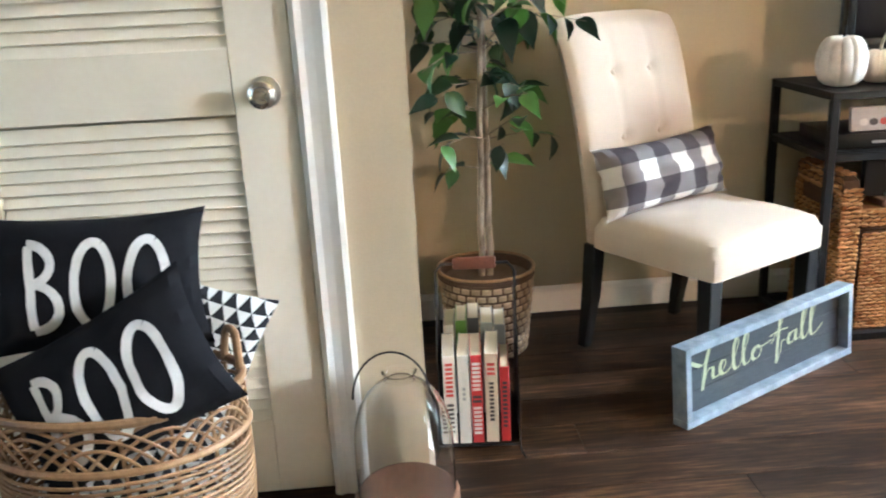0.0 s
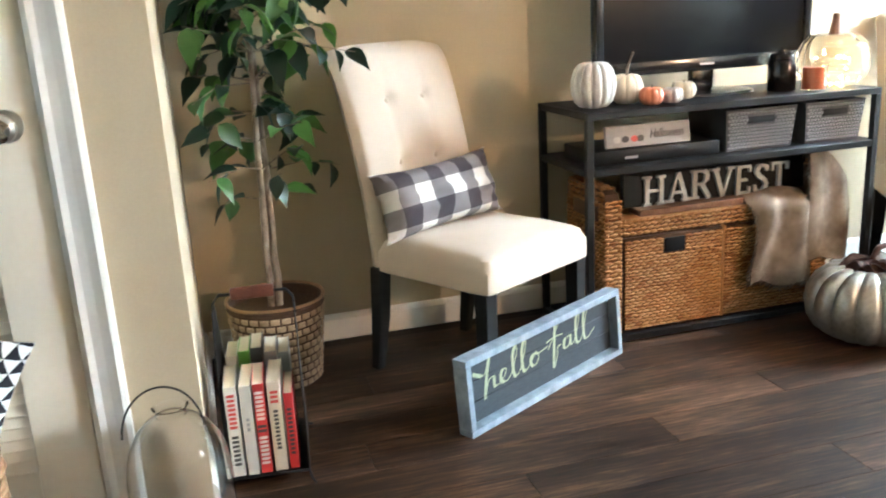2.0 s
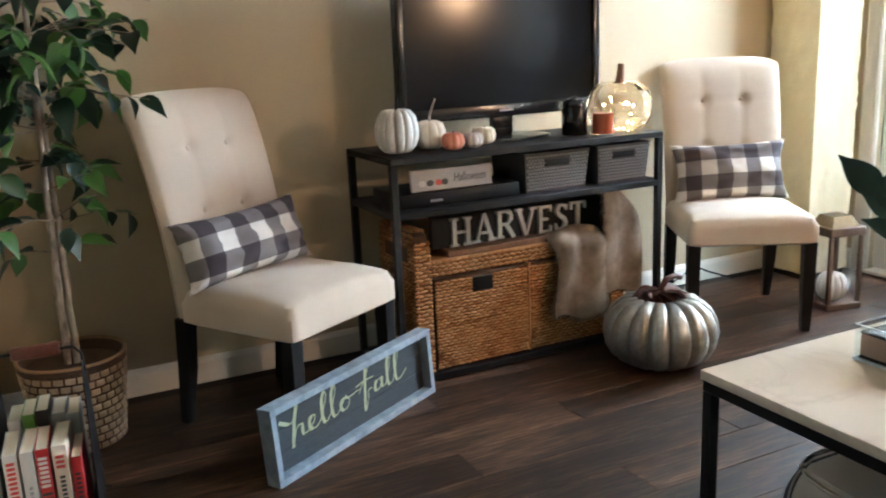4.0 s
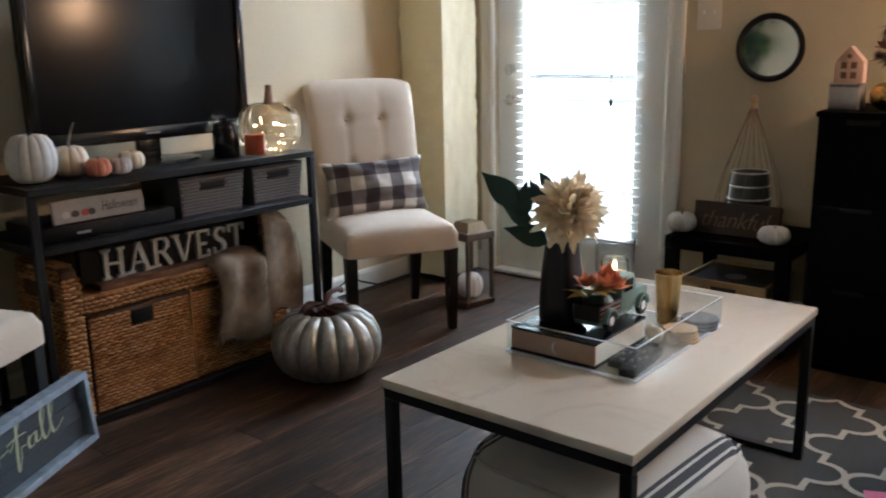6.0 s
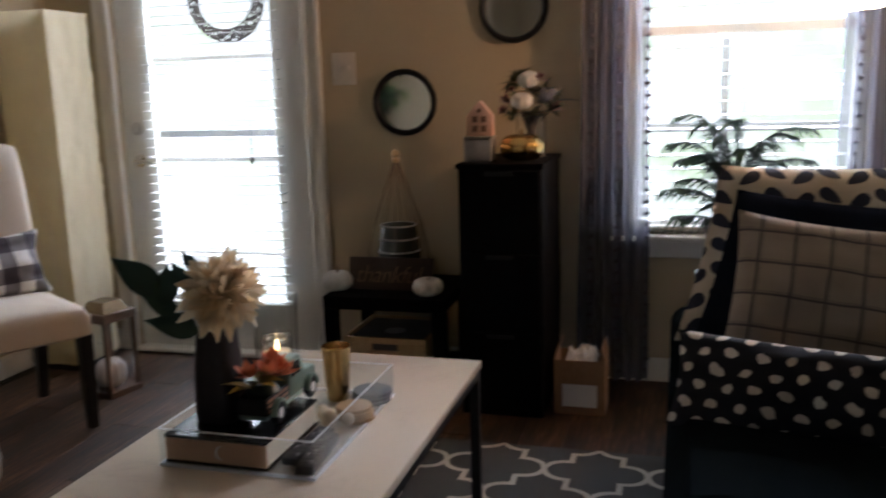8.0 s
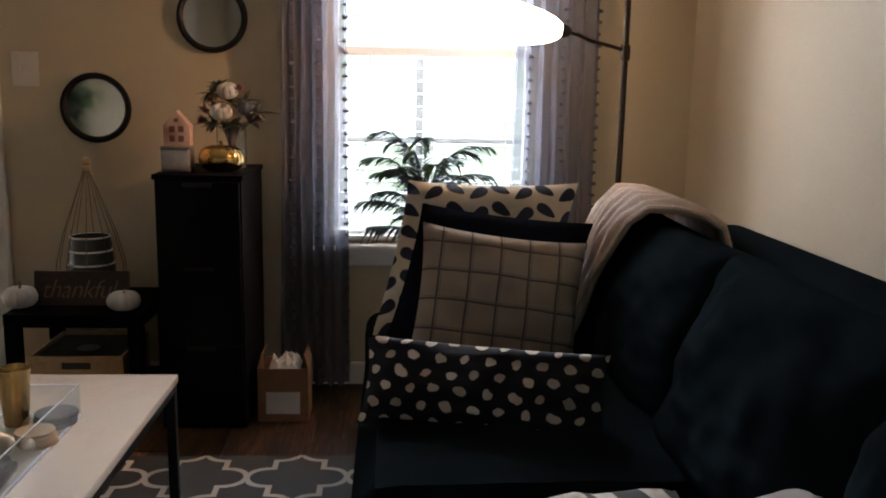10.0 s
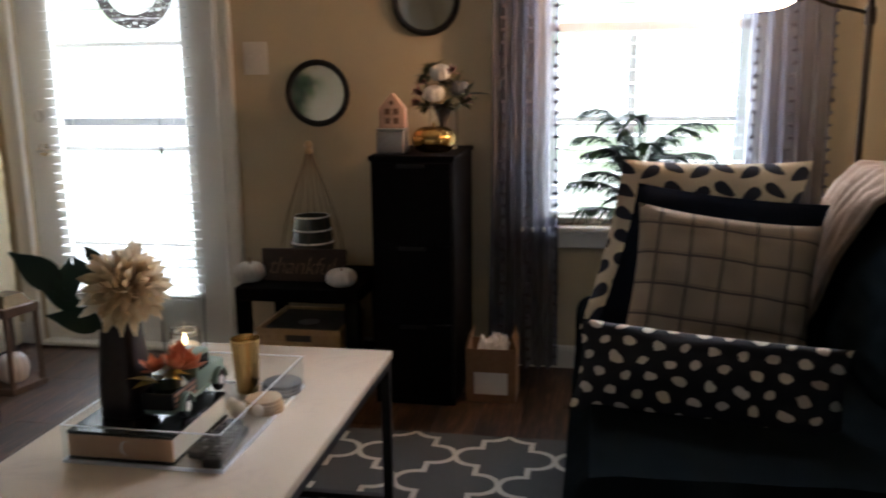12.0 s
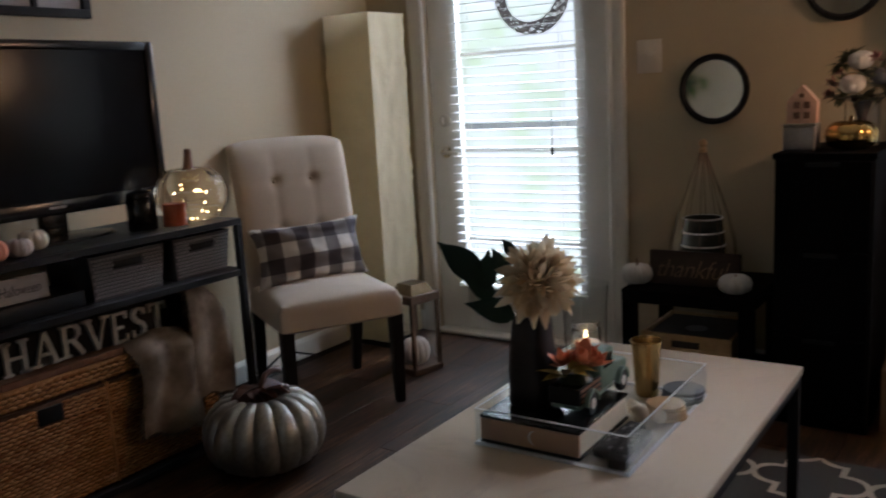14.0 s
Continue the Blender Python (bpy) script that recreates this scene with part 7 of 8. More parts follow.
# ---- side table things ----
ZSIDE = 0.4205
plq = thing("thankful_sign", place(3.43, 1.43, ZSIDE, -6, 0, -90), "dark wooden plank sign with pale script leaning on the table", "sign")
M["dark_plank"] = surface("dark_stain", (0.030, 0.016, 0.012), (0.065, 0.038, 0.026), 0.6, 40, 7, relief=0.3, stretch=(1, 1, 7))
part("board", box(-0.17, 0, 0, 0.17, 0.02, 0.127, 0.002, 1), M["dark_plank"], plq)
M["tan_ink"] = surface("tan_ink", (0.13, 0.08, 0.045), (0.30, 0.19, 0.11), 0.6, 80, 9)
part("lettering", lettering("thankful", 0.066, 0.0008, -0.012, 0.95, 0.35, 0.27), M["tan_ink"], plq, "pale tan script", place(0, -0.0004, 0.062))
for x, y, r, h, tl in ((3.40, 1.635, 0.060, 0.075, 8), (3.37, 1.258, 0.060, 0.066, -6)):
    pumpkin(place(x, y, ZSIDE + 0.002, 0, 0, tl), r, h, 10, M["pumpkin_white"], M["brown_wood"], 0.028 if y > 1.5 else 0.008, "squat white pumpkin on the black side table", "pumpkins on the side table", 0.012)
wl = thing("wire_lantern", place(3.60, 1.445, ZSIDE), "teardrop wire lantern with a wooden finial and banded jar", "lantern")
M["thin_wire"] = surface("bronze_wire", (0.12, 0.08, 0.05), (0.18, 0.12, 0.08), 0.5, 60, 9, metal=0.7)
for k in range(10):
    a = 2 * math.pi * k / 10 + 0.2
    pts = [(r * math.cos(a), r * math.sin(a), z) for r, z in ((0.105, 0.004), (0.128, 0.06), (0.125, 0.13), (0.098, 0.24), (0.055, 0.36), (0.022, 0.45), (0.010, 0.49))]
    part("wire", tube(pts, 0.0017, 5), M["thin_wire"], wl)
part("ring", tube(hoop(0.105, 0.004), 0.0028, 6, closed=True), M["thin_wire"], wl)
part("finial", lathe([(0, 0.48), (0.014, 0.482), (0.016, 0.494), (0.009, 0.503), (0.017, 0.512), (0.014, 0.526), (0.007, 0.532), (0, 0.534)], 16), M["wood_slice"], wl, "turned wooden finial")
jr = part("jar", lathe([(0, 0.006), (0.088, 0.006), (0.090, 0.02), (0.082, 0.13), (0.070, 0.232), (0.066, 0.232), (0.076, 0.13), (0.084, 0.02), (0, 0.016)], 36), surface("jar_glaze", (0.06, 0.065, 0.055), (0.10, 0.105, 0.09), 0.22, 40, 8, relief=0.05), wl, "grey-green tapered jar")
for z, r in ((0.075, 0.0872), (0.127, 0.0832), (0.178, 0.0772), (0.231, 0.0712)):
    part("band", tube(hoop(r, z), 0.0035, 6, closed=True), M["white_print"], jr, "white band")
crate = thing("wooden_crate", place(3.325, 1.258, 0.1055), "shallow pale wooden crate on the lower shelf", "crate")
cw, cd, chh = 0.335, 0.33, 0.152
part("front", box(0, 0, 0, 0.012, cw, 0.10, 0.001, 1), M["wood_slice"], crate)
part("front", box(0, 0, 0.1285, 0.012, cw, chh, 0.001, 1), M["wood_slice"], crate)
for y0_, y1_ in ((0, 0.115), (0.22, cw)):
    part("front", box(0, y0_, 0.1003, 0.012, y1_, 0.1282, 0.001, 1), M["wood_slice"], crate)
part("back", box(cd - 0.012, 0, 0, cd, cw, chh, 0.001, 1), M["wood_slice"], crate)
for y in (0, cw - 0.012):
    part("side", box(0.0125, y, 0, cd - 0.0125, y + 0.012, chh, 0.001, 1), M["wood_slice"], crate)
part("bottom", box(0.0125, 0.0125, 0, cd - 0.0125, cw - 0.0125, 0.008), M["wood_slice"], crate)
bg = thing("game_board", place(3.325 + 0.165, 1.258 + 0.1675, 0.1055 + 0.132), "dark printed game box lying in the crate", "game box")
part("box", box(-0.148, -0.15, -0.12, 0.148, 0.15, 0.012, 0.003, 1), M["ink_dark"], bg)
part("printed_disc", lathe([(0, 0.0126), (0.042, 0.0126), (0.042, 0.0122), (0, 0.0122)], 28), M["cover_grey"], bg, "grey printed disc", place(-0.03, 0.0, 0))
for k in range(10):
    a = k * 0.628
    part("printed_square", box(-0.012, -0.012, 0.0122, 0.012, 0.012, 0.0126), M["slate"], bg, "", place(0.09 * math.cos(a) - 0.01, 0.10 * math.sin(a), 0, 0, 0, k * 36))

# ---- things on the drawer tower ----
ZTW = 0.9245
tin = thing("metal_tin", place(3.385, 1.050, ZTW) @ Matrix.Diagonal((0.84, 0.84, 0.9, 1)), "square brushed grey metal tin", "tin")
part("body", box(-0.055, -0.06, 0, 0.055, 0.06, 0.092, 0.008, 3), surface("brushed_tin", (0.30, 0.28, 0.27), (0.42, 0.39, 0.37), 0.4, 120, 8, metal=0.7, relief=0.1), tin)
part("lid", box(-0.056, -0.061, 0.0925, 0.056, 0.061, 0.100, 0.004, 2), M["silver"], tin, "pale lid")
hs2 = thing("ceramic_house", place(3.395, 1.048, ZTW + 0.0905, 0, 0, -90) @ Matrix.Diagonal((0.86, 0.86, 0.88, 1)), "small pale pink ceramic house with cut-out windows", "ceramic house")
M["bisque"] = surface("pink_bisque", (0.66, 0.40, 0.29), (0.74, 0.47, 0.35), 0.6, 50, 6, relief=0.1)
walls = [(-0.054, 0.0), (0.054, 0.0), (0.054, 0.082), (0.0, 0.142), (-0.054, 0.082)]
part("body", prism(walls, -0.03, 0.03, 0.002), M["bisque"], hs2)
for x, z in ((-0.018, 0.018), (0.018, 0.018), (-0.018, 0.056), (0.018, 0.056)):
    part("window", box(x - 0.011, -0.0312, z, x + 0.011, -0.0302, z + 0.024), M["brown_wood"], hs2, "dark window opening")
part("window", lathe([(0, 0.001), (0.009, 0.001), (0.009, 0), (0, 0)], 16), M["brown_wood"], hs2, "round gable opening", place(0, -0.0302, 0.103, 90))
gpk = thing("glass_pumpkin", place(3.425, 0.905, ZTW), "amber mercury glass pumpkin on the cabinet", "glass pumpkin")
part("body", pumpkin_bm(0.082, 0.094, 10, 6, 0.10, 0.05), surface("mercury_glass", (0.42, 0.25, 0.07), (0.62, 0.42, 0.16), 0.2, 40, 9, metal=1.0, relief=0.2), gpk)
part("stem", stem_bm(0.008, 0.083, 0.025, 0.003), M["gold"], gpk, "gold stem")
arr = thing("flower_arrangement", place(3.60, 0.90, ZTW), "mixed autumn flowers and small pumpkins in a glass vase", "flower arrangement")
part("vase", lathe([(0, 0), (0.055, 0), (0.056, 0.16), (0.053, 0.16), (0.052, 0.006), (0, 0.006)], 30), M["glass"], arr, "clear glass vase").visible_shadow = False
part("flower_stem", lathe([(0, 0.01), (0.018, 0.012), (0.014, 0.09), (0.04, 0.17), (0, 0.17)], 12), M["twig"], arr, "brown stems")
for x, y, z, r, h in ((-0.05, 0.0, 0.262, 0.040, 0.052), (-0.065, 0.022, 0.185, 0.042, 0.052)):
    part("small_pumpkin", pumpkin_bm(r, h, 9, 5), M["pumpkin_white"], arr, "small white pumpkin", place(x, y, z, 0, -20, 0))
part("small_pumpkin", pumpkin_bm(0.038, 0.05, 9, 5), surface("dusty_blue", (0.14, 0.15, 0.18), (0.20, 0.21, 0.25), 0.6, 40, 8, relief=0.2), arr, "dusty blue pumpkin", place(-0.04, -0.07, 0.205, 0, -15, 0))
M["blush"] = leaf_material("blush_petal", (0.36, 0.15, 0.13), (0.55, 0.34, 0.28))
M["sage"] = leaf_material("sage_leaf", (0.10, 0.11, 0.06), (0.26, 0.26, 0.15))
BL, SG = leaf_mesh("petal", 0.034, 0.022, -0.3, M["blush"]), leaf_mesh("leaf", 0.06, 0.026, 0.2, M["sage"])
for cx, cy, cz, mesh_, cnt in ((-0.06, 0.085, 0.205, BL, 16), (-0.05, 0.070, 0.245, BL, 14), (-0.06, 0.095, 0.165, BL, 14), (-0.06, 0.055, 0.275, SG, 12), (-0.06, -0.085, 0.165, SG, 16), (-0.05, -0.10, 0.205, SG, 12), (-0.05, 0.03, 0.30, SG, 10), (-0.06, -0.02, 0.155, SG, 16), (-0.06, -0.045, 0.285, BL, 12), (-0.06, -0.105, 0.175, BL, 10), (-0.07, 0.05, 0.16, SG, 14), (-0.04, -0.06, 0.245, SG, 12), (-0.02, 0.0, 0.24, SG, 16), (-0.02, 0.05, 0.20, SG, 14), (-0.02, -0.06, 0.19, SG, 14)):
    for k in range(cnt):
        one = new("petal" if mesh_ is BL else "leaf", mesh_)
        one.parent = arr
        one.matrix_basis = place(cx, cy, cz, rnd.uniform(-30, 70), 0, k * 137.5 + rnd.uniform(-20, 20))
one = new("leaf", BIG)
one.parent = arr
one.matrix_basis = place(-0.03, -0.10, 0.205, 4, 0, -170) @ Matrix.Diagonal((0.6, 0.85, 0.6, 1))

# ---- cardboard box by the curtain ----
M["cardboard"] = surface("cardboard", (0.24, 0.135, 0.07), (0.30, 0.18, 0.10), 0.85, 50, 6, relief=0.2)
cbx = thing("cardboard_box", place(3.345, 0.595, 0), "open brown cardboard box with a white label on the floor", "box")
for a in ((0, 0, 0, 0.004, 0.185, 0.205), (0.146, 0, 0, 0.15, 0.185, 0.205), (0.0043, 0, 0, 0.1457, 0.004, 0.205), (0.0043, 0.181, 0, 0.1457, 0.185, 0.205), (0.0043, 0.0043, 0, 0.1457, 0.1807, 0.004)):
    part("panel", box(*a), M["cardboard"], cbx)
for y, tl in ((0.0, -16), (0.185, 16)):
    part("flap", box(0, -0.002, 0, 0.15, 0.002, 0.055), M["cardboard"], cbx, "", place(0, y, 0.206, tl))
part("paper_filling", cushion(0.15, 0.12, 0.08, 3.3, 12, 0.05, 0.02), M["white_print"], cbx, "crumpled white paper", place(0.075, 0.0925, 0.185, 90))
part("label", box(-0.0008, 0.03, 0.03, -0.0002, 0.155, 0.115), M["white_print"], cbx, "white shipping label")

# ---- plant by the window ----
st2 = thing("plant_stand", place(3.53, 0.165, 0), "plain dark stool holding the palm", "plant stand")
part("seat", lathe([(0, 0.49), (0.13, 0.49), (0.132, 0.50), (0.13, 0.51), (0, 0.51)], 30), M["black_wood"], st2)
for k in range(3):
    a = 2.094 * k + 0.4
    part("leg", tube([(0.10 * math.cos(a), 0.10 * math.sin(a), 0.49), (0.125 * math.cos(a), 0.125 * math.sin(a), 0.0)], 0.011, 8), M["black_wood"], st2)
palm = thing("potted_palm", place(3.53, 0.165, 0.5105), "small green parlour palm in a pot by the window", "potted plant")
part("pot", lathe([(0, 0), (0.08, 0), (0.10, 0.15), (0.105, 0.17), (0.095, 0.17), (0.088, 0.145), (0, 0.14)], 32), M["grey_plastic"], palm, "grey pot")
M["palm_leaf"] = leaf_material("palm_leaf", (0.012, 0.034, 0.012), (0.04, 0.09, 0.03))
FROND = [leaf_mesh("leaflet", 0.090, 0.015, 0.55, M["palm_leaf"]), leaf_mesh("leaflet", 0.072, 0.014, 0.35, M["palm_leaf"])]
for k, (az, reach, rise) in enumerate(((86, 0.14, 0.33), (96, 0.20, 0.17), (102, 0.17, 0.24), (125, 0.10, 0.30), (80, 0.21, 0.23), (-88, 0.20, 0.30), (-98, 0.27, 0.23), (-92, 0.27, 0.32), (-112, 0.13, 0.28), (165, 0.08, 0.34), (200, 0.10, 0.26), (150, 0.12, 0.22), (-130, 0.12, 0.2), (-70, 0.16, 0.22), (60, 0.12, 0.24), (178, 0.10, 0.17), (92, 0.25, 0.28), (98, 0.27, 0.14), (104, 0.24, 0.06), (84, 0.22, 0.36), (140, 0.14, 0.10))):
    a = math.radians(az)
    d = Vector((math.cos(a), math.sin(a), 0))
    pts = [Vector((0, 0, 0.14)) + d * (0.88 * reach * s ** 1.6) + Vector((0, 0, 1.15 * rise * (2.35 * s - 1.35 * s * s))) for s in [q / 8 for q in range(9)]]
    fr_ = part("frond", tube([tuple(p) for p in pts], [0.0032 - 0.0003 * q for q in range(9)], 5), M["palm_leaf"], palm, "arching frond")
    for q in range(6, 40):
        q = q / 5
        base_ = pts[int(q)].lerp(pts[min(8, int(q) + 1)], q - int(q))
        tang = (pts[min(8, int(q) + 1)] - pts[int(q) - 1]).normalized()
        yw = math.degrees(math.atan2(-tang.x, tang.y))
        pt_ = math.degrees(math.asin(tang.z))
        for sd in (-1, 1):
            one = new("leaflet", FROND[int(q * 5) % 2])
            one.parent = fr_
            one.matrix_basis = Matrix.Translation(base_) @ place(0, 0, 0, pt_ * 0.6 - 8, 0, yw + sd * rnd.uniform(32, 52))


# ---- sofa pillows and throws ----
def dots(t, x, z):
    """Staggered rows of brushed dabs, each a little off its place."""
    cmb = t.nodes.new("ShaderNodeCombineXYZ")
    t.links.new(x, cmb.inputs[0])
    t.links.new(z, cmb.inputs[1])
    drift = node(t, "ShaderNodeTexNoise", Scale=14.0, Detail=1.0)
    t.links.new(cmb.outputs[0], drift.inputs["Vector"])
    wob = node(t, "ShaderNodeTexNoise", Scale=90.0, Detail=3.0)
    t.links.new(cmb.outputs[0], wob.inputs["Vector"])
    px, pz = 0.062, 0.0385
    off = maths(t, "SUBTRACT", drift.outputs["Fac"], 0.5)
    v = maths(t, "DIVIDE", maths(t, "ADD", maths(t, "MULTIPLY_ADD", off, 0.030, z), 5.0), pz)
    row_ = maths(t, "FLOOR", v)
    u = maths(t, "ADD", maths(t, "DIVIDE", maths(t, "ADD", maths(t, "MULTIPLY_ADD", off, -0.036, x), 5.0), px), maths(t, "MULTIPLY", maths(t, "FLOORED_MODULO", row_, 2.0), 0.5))
    fu = maths(t, "MULTIPLY", maths(t, "SUBTRACT", maths(t, "FRACT", u), 0.5), px / 0.0132)
    fv = maths(t, "MULTIPLY", maths(t, "SUBTRACT", maths(t, "FRACT", v), 0.5), pz / 0.0108)
    d = maths(t, "ADD", maths(t, "ADD", maths(t, "POWER", fu, 2.0), maths(t, "POWER", fv, 2.0)), maths(t, "MULTIPLY", maths(t, "SUBTRACT", wob.outputs["Fac"], 0.5), 1.5))
    return mixer(t, maths(t, "LESS_THAN", d, 1.0), (0.012, 0.013, 0.018), (0.66, 0.60, 0.50))


def windowpane(t, x, z):
    acc = None
    for s_, p in ((x, 0.085), (z, 0.085)):
        fr = maths(t, "FRACT", maths(t, "DIVIDE", maths(t, "ADD", s_, 5.03), p))
        one_ = maths(t, "LESS_THAN", fr, 0.075)
        two_ = maths(t, "MULTIPLY", maths(t, "LESS_THAN", maths(t, "ABSOLUTE", maths(t, "SUBTRACT", fr, 0.12)), 0.015), 0.6)
        m_ = maths(t, "MAXIMUM", one_, two_)
        acc = m_ if acc is None else maths(t, "MAXIMUM", acc, m_)
    return mixer(t, maths(t, "MULTIPLY", acc, 0.85), (0.34, 0.28, 0.22), (0.07, 0.06, 0.065))


def leaf_print(t, x, z):
    """Rows of tilted drop shapes, mirrored column by column."""
    px, pz = 0.070, 0.072
    u = maths(t, "DIVIDE", maths(t, "ADD", x, 5.0), px)
    col_ = maths(t, "FLOOR", u)
    par = maths(t, "MULTIPLY_ADD", maths(t, "FLOORED_MODULO", col_, 2.0), 2.0, -1.0)
    v = maths(t, "ADD", maths(t, "DIVIDE", maths(t, "ADD", z, 5.0), pz), maths(t, "MULTIPLY", par, 0.12))
    fu = maths(t, "MULTIPLY", maths(t, "SUBTRACT", maths(t, "FRACT", u), 0.5), par)
    fv = maths(t, "SUBTRACT", maths(t, "FRACT", v), 0.5)
    a = maths(t, "ADD", maths(t, "MULTIPLY", fu, 0.82), maths(t, "MULTIPLY", fv, 0.57))
    c = maths(t, "SUBTRACT", maths(t, "MULTIPLY", fv, 0.82), maths(t, "MULTIPLY", fu, 0.57))
    wide = maths(t, "MULTIPLY_ADD", a, 0.22, 0.24)
    d = maths(t, "ADD", maths(t, "POWER", maths(t, "DIVIDE", a, 0.47), 2.0), maths(t, "POWER", maths(t, "DIVIDE", c, wide), 2.0))
    return mixer(t, maths(t, "LESS_THAN", d, 1.0), (0.58, 0.50, 0.38), (0.022, 0.026, 0.045))


M["dots"] = cloth("brush_dots", dots)
M["windowpane"] = cloth("windowpane_check", windowpane)
M["leaf_print"] = cloth("leaf_print", leaf_print)
M["navy"] = surface("navy_velvet", (0.006, 0.008, 0.014), (0.012, 0.015, 0.024), 0.9, 300, 5, relief=0.3, spec=0.0)
GP = "pillows on the sofa"
throw_pillow(place(2.90, 0.028, 0.70, -20, 0, -92), 0.54, 0.52, 0.15, M["leaf_print"], "cream pillow with dark leaf print against the sofa arm", 1.2, GP, 0.05, 0.006, 0.22)
throw_pillow(place(2.80, -0.005, 0.648, -20, 6, -92), 0.53, 0.46, 0.14, M["navy"], "plain dark navy pillow between two patterned ones", 7.4, GP, 0.05, 0.006, 0.16)
throw_pillow(place(2.68, -0.018, 0.62, -22, 6.5, -93), 0.49, 0.43, 0.14, M["windowpane"], "tan windowpane check pillow with a pale edge", 4.8, GP, 0.07, 0.009)
throw_pillow(place(2.25, 0.07, 0.516, -24, 0.5, -105), 0.60, 0.22, 0.14, M["dots"], "black lumbar pillow with cream brushed dots", 9.6, GP, 0.05)
M["wide_stripe"] = stripe_cloth("wide_stripe", 0, ((-0.16, 0.03), (-0.06, 0.022), (0.03, 0.008), (0.10, 0.026), (0.19, 0.02)), (0.60, 0.54, 0.45), (0.015, 0.015, 0.02))
throw_pillow(place(1.33, -0.005, 0.545, -78, 0, -80), 0.42, 0.42, 0.15, M["wide_stripe"], "cream and black striped pillow lying on the sofa seat", 2.9, GP, 0.06)
fp = thing("fluffy_pillow", place(1.36, -0.36, 0.535, -76, 0, -70), "fluffy white faux fur pillow on the sofa seat", "pillow", GP)
core = part("cover", cushion(0.40, 0.40, 0.14, 6.1, 18, 0.06), strand_material("white_fur", (0.62, 0.58, 0.52), (0.72, 0.68, 0.62), (0.5, 0.45, 0.4)), fp)
sheet = [[(-0.19 + 0.38 * i / 12, -0.07 * ((1 - (2 * i / 12 - 1) ** 2) * (1 - (2 * j / 12 - 1) ** 2)) ** 0.42, -0.19 + 0.38 * j / 12) for j in range(13)] for i in range(13)]
tagged(part("fur", fur_on(sheet, -1, 0.03, 0.3, 5000, random.Random(5)), core.data.materials[0], core, "long white pile", flat=True), kind="stuff")

M["knit"] = surface("beige_knit", (0.36, 0.265, 0.20), (0.47, 0.36, 0.28), 0.9, 160, 8, relief=0.7, depth=0.003, stretch=(1, 1, 1))
kt = thing("knit_throw", place(0, 0, 0), "beige knitted throw draped over the sofa back", "throw")
prof = [(-0.262, 0.50), (-0.292, 0.60), (-0.325, 0.70), (-0.360, 0.80), (-0.388, 0.868), (-0.43, 0.914), (-0.50, 0.921), (-0.58, 0.901), (-0.64, 0.868), (-0.66, 0.80), (-0.66, 0.70)]
rows, last_ = [], len(prof) - 1
for i in range(4 * last_ + 1):
    k0, s_ = min(i // 4, last_ - 1), i / 4 - min(i // 4, last_ - 1)
    y0_, z0_ = (prof[k0][n_] * (1 - s_) + prof[k0 + 1][n_] * s_ for n_ in (0, 1))
    v_ = i / (4 * last_)
    row = []
    for j in range(49):
        u = j / 48
        near = 2.60 + 0.22 * max(0.0, 1 - v_ / 0.62) ** 1.1 + 0.05 * max(0.0, v_ - 0.62)
        x = near + (3.07 - near) * u
        ridge = 0.007 * math.sin(u * 44 + 5 * v_ + 2.0 * noise.noise((u * 3, v_ * 3, 0.4))) + 0.012 * noise.noise((u * 6, v_ * 7, 2.2))
        puff = 0.018 * (1 - (2 * u - 1) ** 6) * (1 - max(0.0, 1 - v_ * 5) ** 2)
        ang_ = math.pi * min(1.0, max(0.0, (v_ - 0.2) / 0.6))
        out_ = ridge + puff
        row.append((x, y0_ + out_ * math.cos(ang_), z0_ + out_ * math.sin(ang_)))
    rows.append(row)
under = [[(x, y - 0.014 * math.cos(math.pi * min(1.0, i / (3.2 * last_))), z - 0.016) for x, y, z in r] for i, r in reversed(list(enumerate(rows)))]
part("blanket", grid_mesh(rows + under, True, False), M["knit"], kt)
part("hem", tube([(r_[0][0], r_[0][1], r_[0][2] - 0.006) for r_ in rows], 0.012, 8), M["knit"], kt, "rolled knitted hem")
part("hem", tube([(x, y, z - 0.004) for x, y, z in rows[0]], 0.009, 6), M["knit"], kt, "rolled knitted hem")

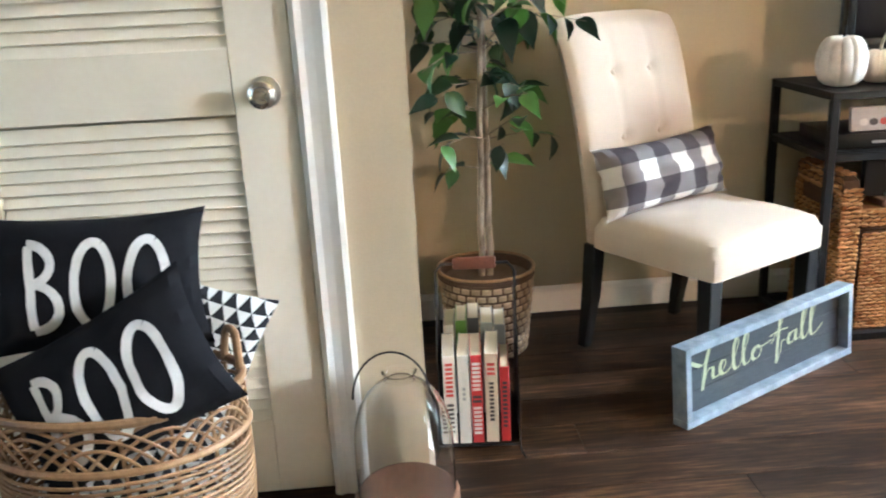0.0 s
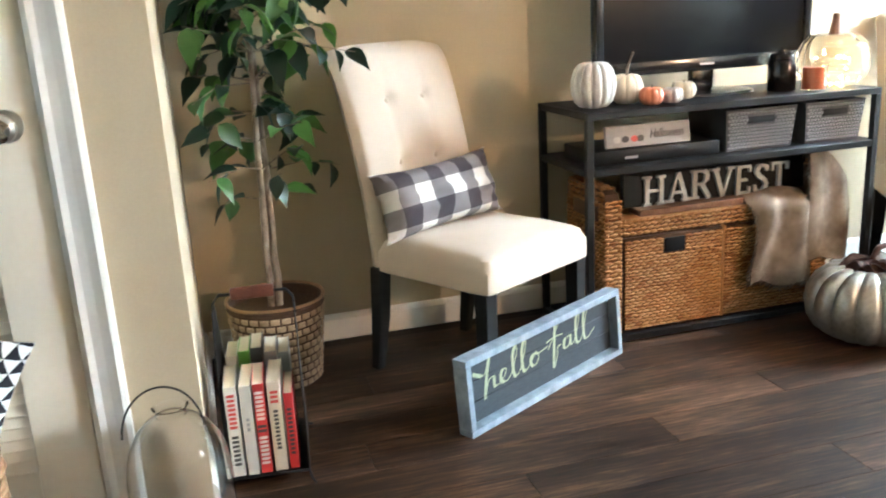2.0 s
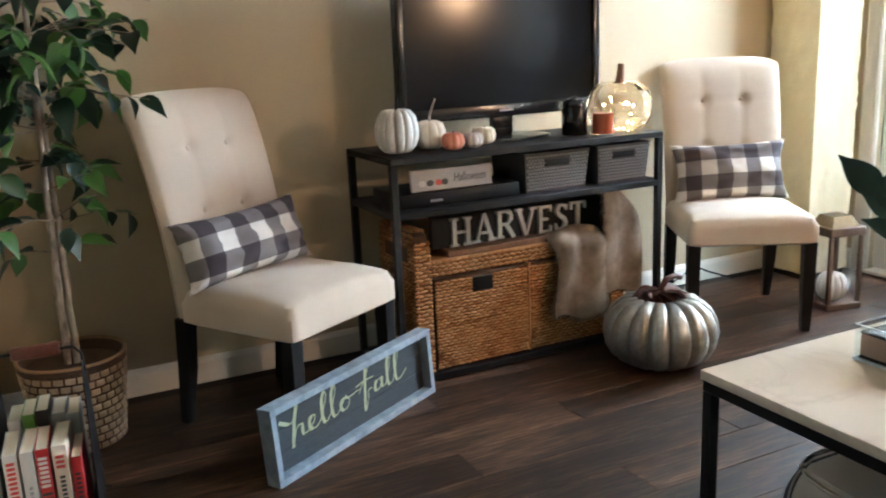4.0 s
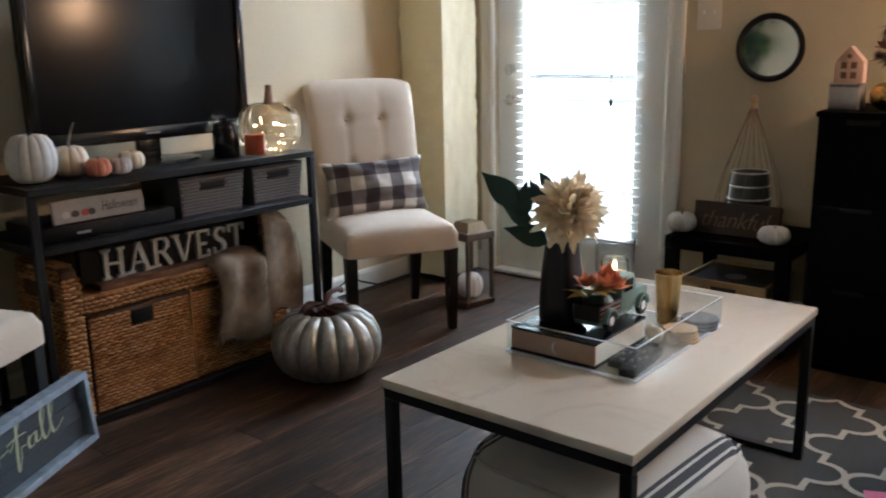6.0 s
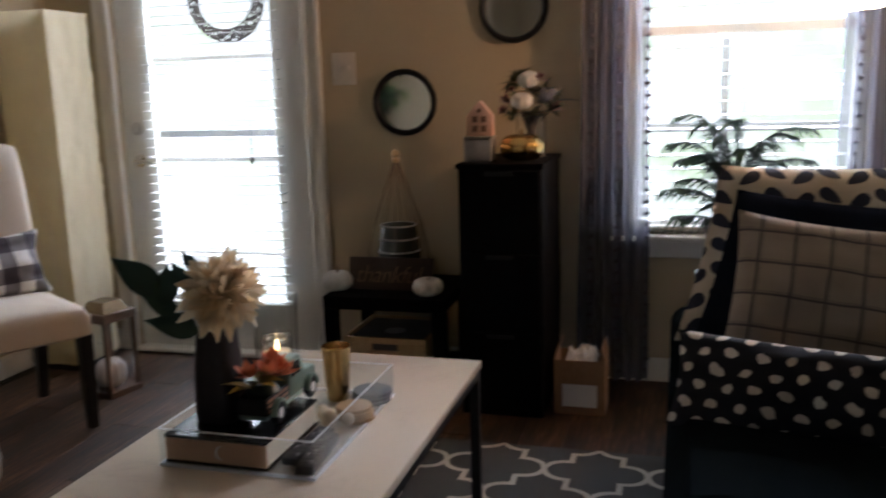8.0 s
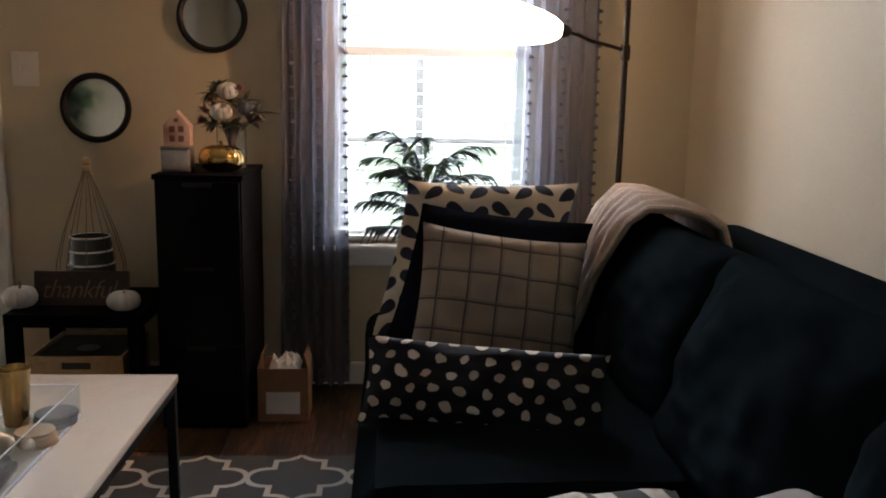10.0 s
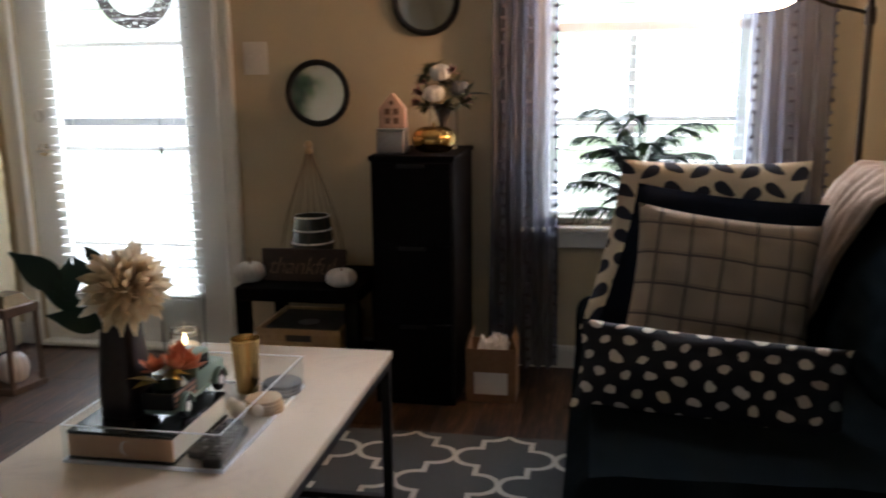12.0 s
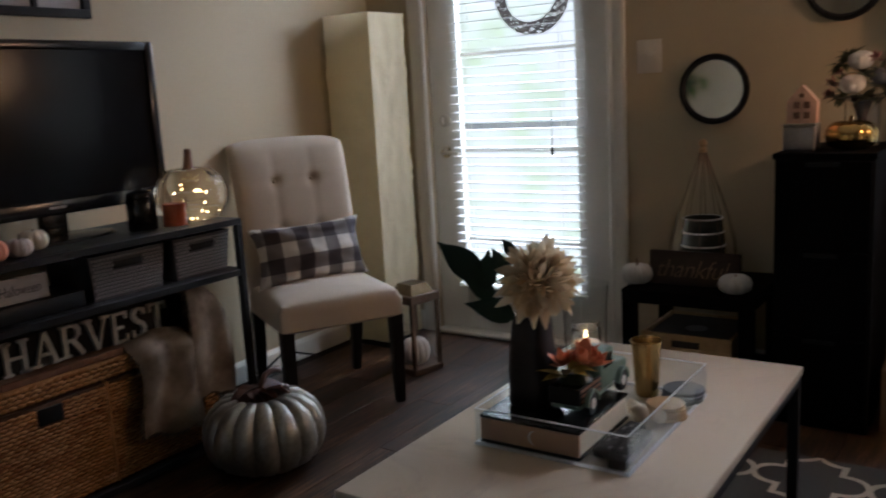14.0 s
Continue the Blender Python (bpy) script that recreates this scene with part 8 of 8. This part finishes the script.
# ---- floor lamp behind the sofa ----
fl2 = thing("floor_lamp", place(3.45, -0.555, 0), "dark bronze floor lamp with a glowing bell-shaped glass shade", "floor lamp")
M["bronze"] = surface("dark_bronze", (0.035, 0.025, 0.02), (0.06, 0.045, 0.035), 0.4, 90, 6, metal=0.8, relief=0.05)
part("base", lathe([(0, 0), (0.13, 0), (0.135, 0.01), (0.12, 0.022), (0.02, 0.03), (0, 0.03)], 40), M["bronze"], fl2)
part("pole", tube([(0, 0, 0.03), (0, 0, 1.0), (0.0, 0.0, 1.85)], 0.0115, 12), M["bronze"], fl2)
part("joint", lathe([(0, -0.03), (0.017, -0.028), (0.019, 0), (0.017, 0.028), (0, 0.03)], 16), M["bronze"], fl2, "", place(0, 0, 1.375))
part("arm", tube([(0, 0.01, 1.385), (-0.03, 0.06, 1.395), (-0.06, 0.14, 1.41), (-0.09, 0.20, 1.43), (-0.10, 0.235, 1.437)], 0.0065, 8), M["bronze"], fl2)
sock = part("socket", lathe([(0.010, 0.0), (0.020, 0.01), (0.030, 0.05), (0.0, 0.05)], 20), M["bronze"], fl2, "", Matrix.Translation((-0.10, 0.225, 1.436)) @ Vector((-0.25, 0.96, 0.10)).to_track_quat("Z", "Y").to_matrix().to_4x4())
shade_m, t, b = material("lamp_glass")
b.inputs["Base Color"].default_value = (0.9, 0.85, 0.75, 1)
b.inputs["Emission Color"].default_value = (1.0, 0.67, 0.39, 1)
b.inputs["Emission Strength"].default_value = 40.0
part("shade", lathe([(0.029, 0.045), (0.045, 0.075), (0.058, 0.12), (0.068, 0.18), (0.078, 0.245), (0.082, 0.262), (0.079, 0.262), (0.065, 0.18), (0.055, 0.12), (0.042, 0.077), (0.024, 0.05)], 36), shade_m, fl2, "glowing white glass shade", Matrix.Translation((-0.10, 0.225, 1.436)) @ Vector((-0.25, 0.96, 0.10)).to_track_quat("Z", "Y").to_matrix().to_4x4())


# ---- floor planks ----
def plank_mesh(length):
    bm = box(-length / 2, -0.0742, -0.004, length / 2, 0.0742, 0.0, 0.0007, 1)
    me = bpy.data.meshes.new("plank")
    bm.to_mesh(me)
    bm.free()
    me.materials.append(M["plank"])
    return me


PLANK = plank_mesh(1.218)
row, y = 0, YS + 0.072
while y < YB:
    x = XR + (row * 0.437) % 1.22 - 1.22 + 0.61
    while x < XW + 0.5:
        if x > XR + 0.45 and not (x + 0.62 < XC and y > YC + 0.1):
            one = new("plank", PLANK)
            one.parent = floor
            one.location = (x, y, 0.0)
        x += 1.2195
    y += 0.1492
    row += 1
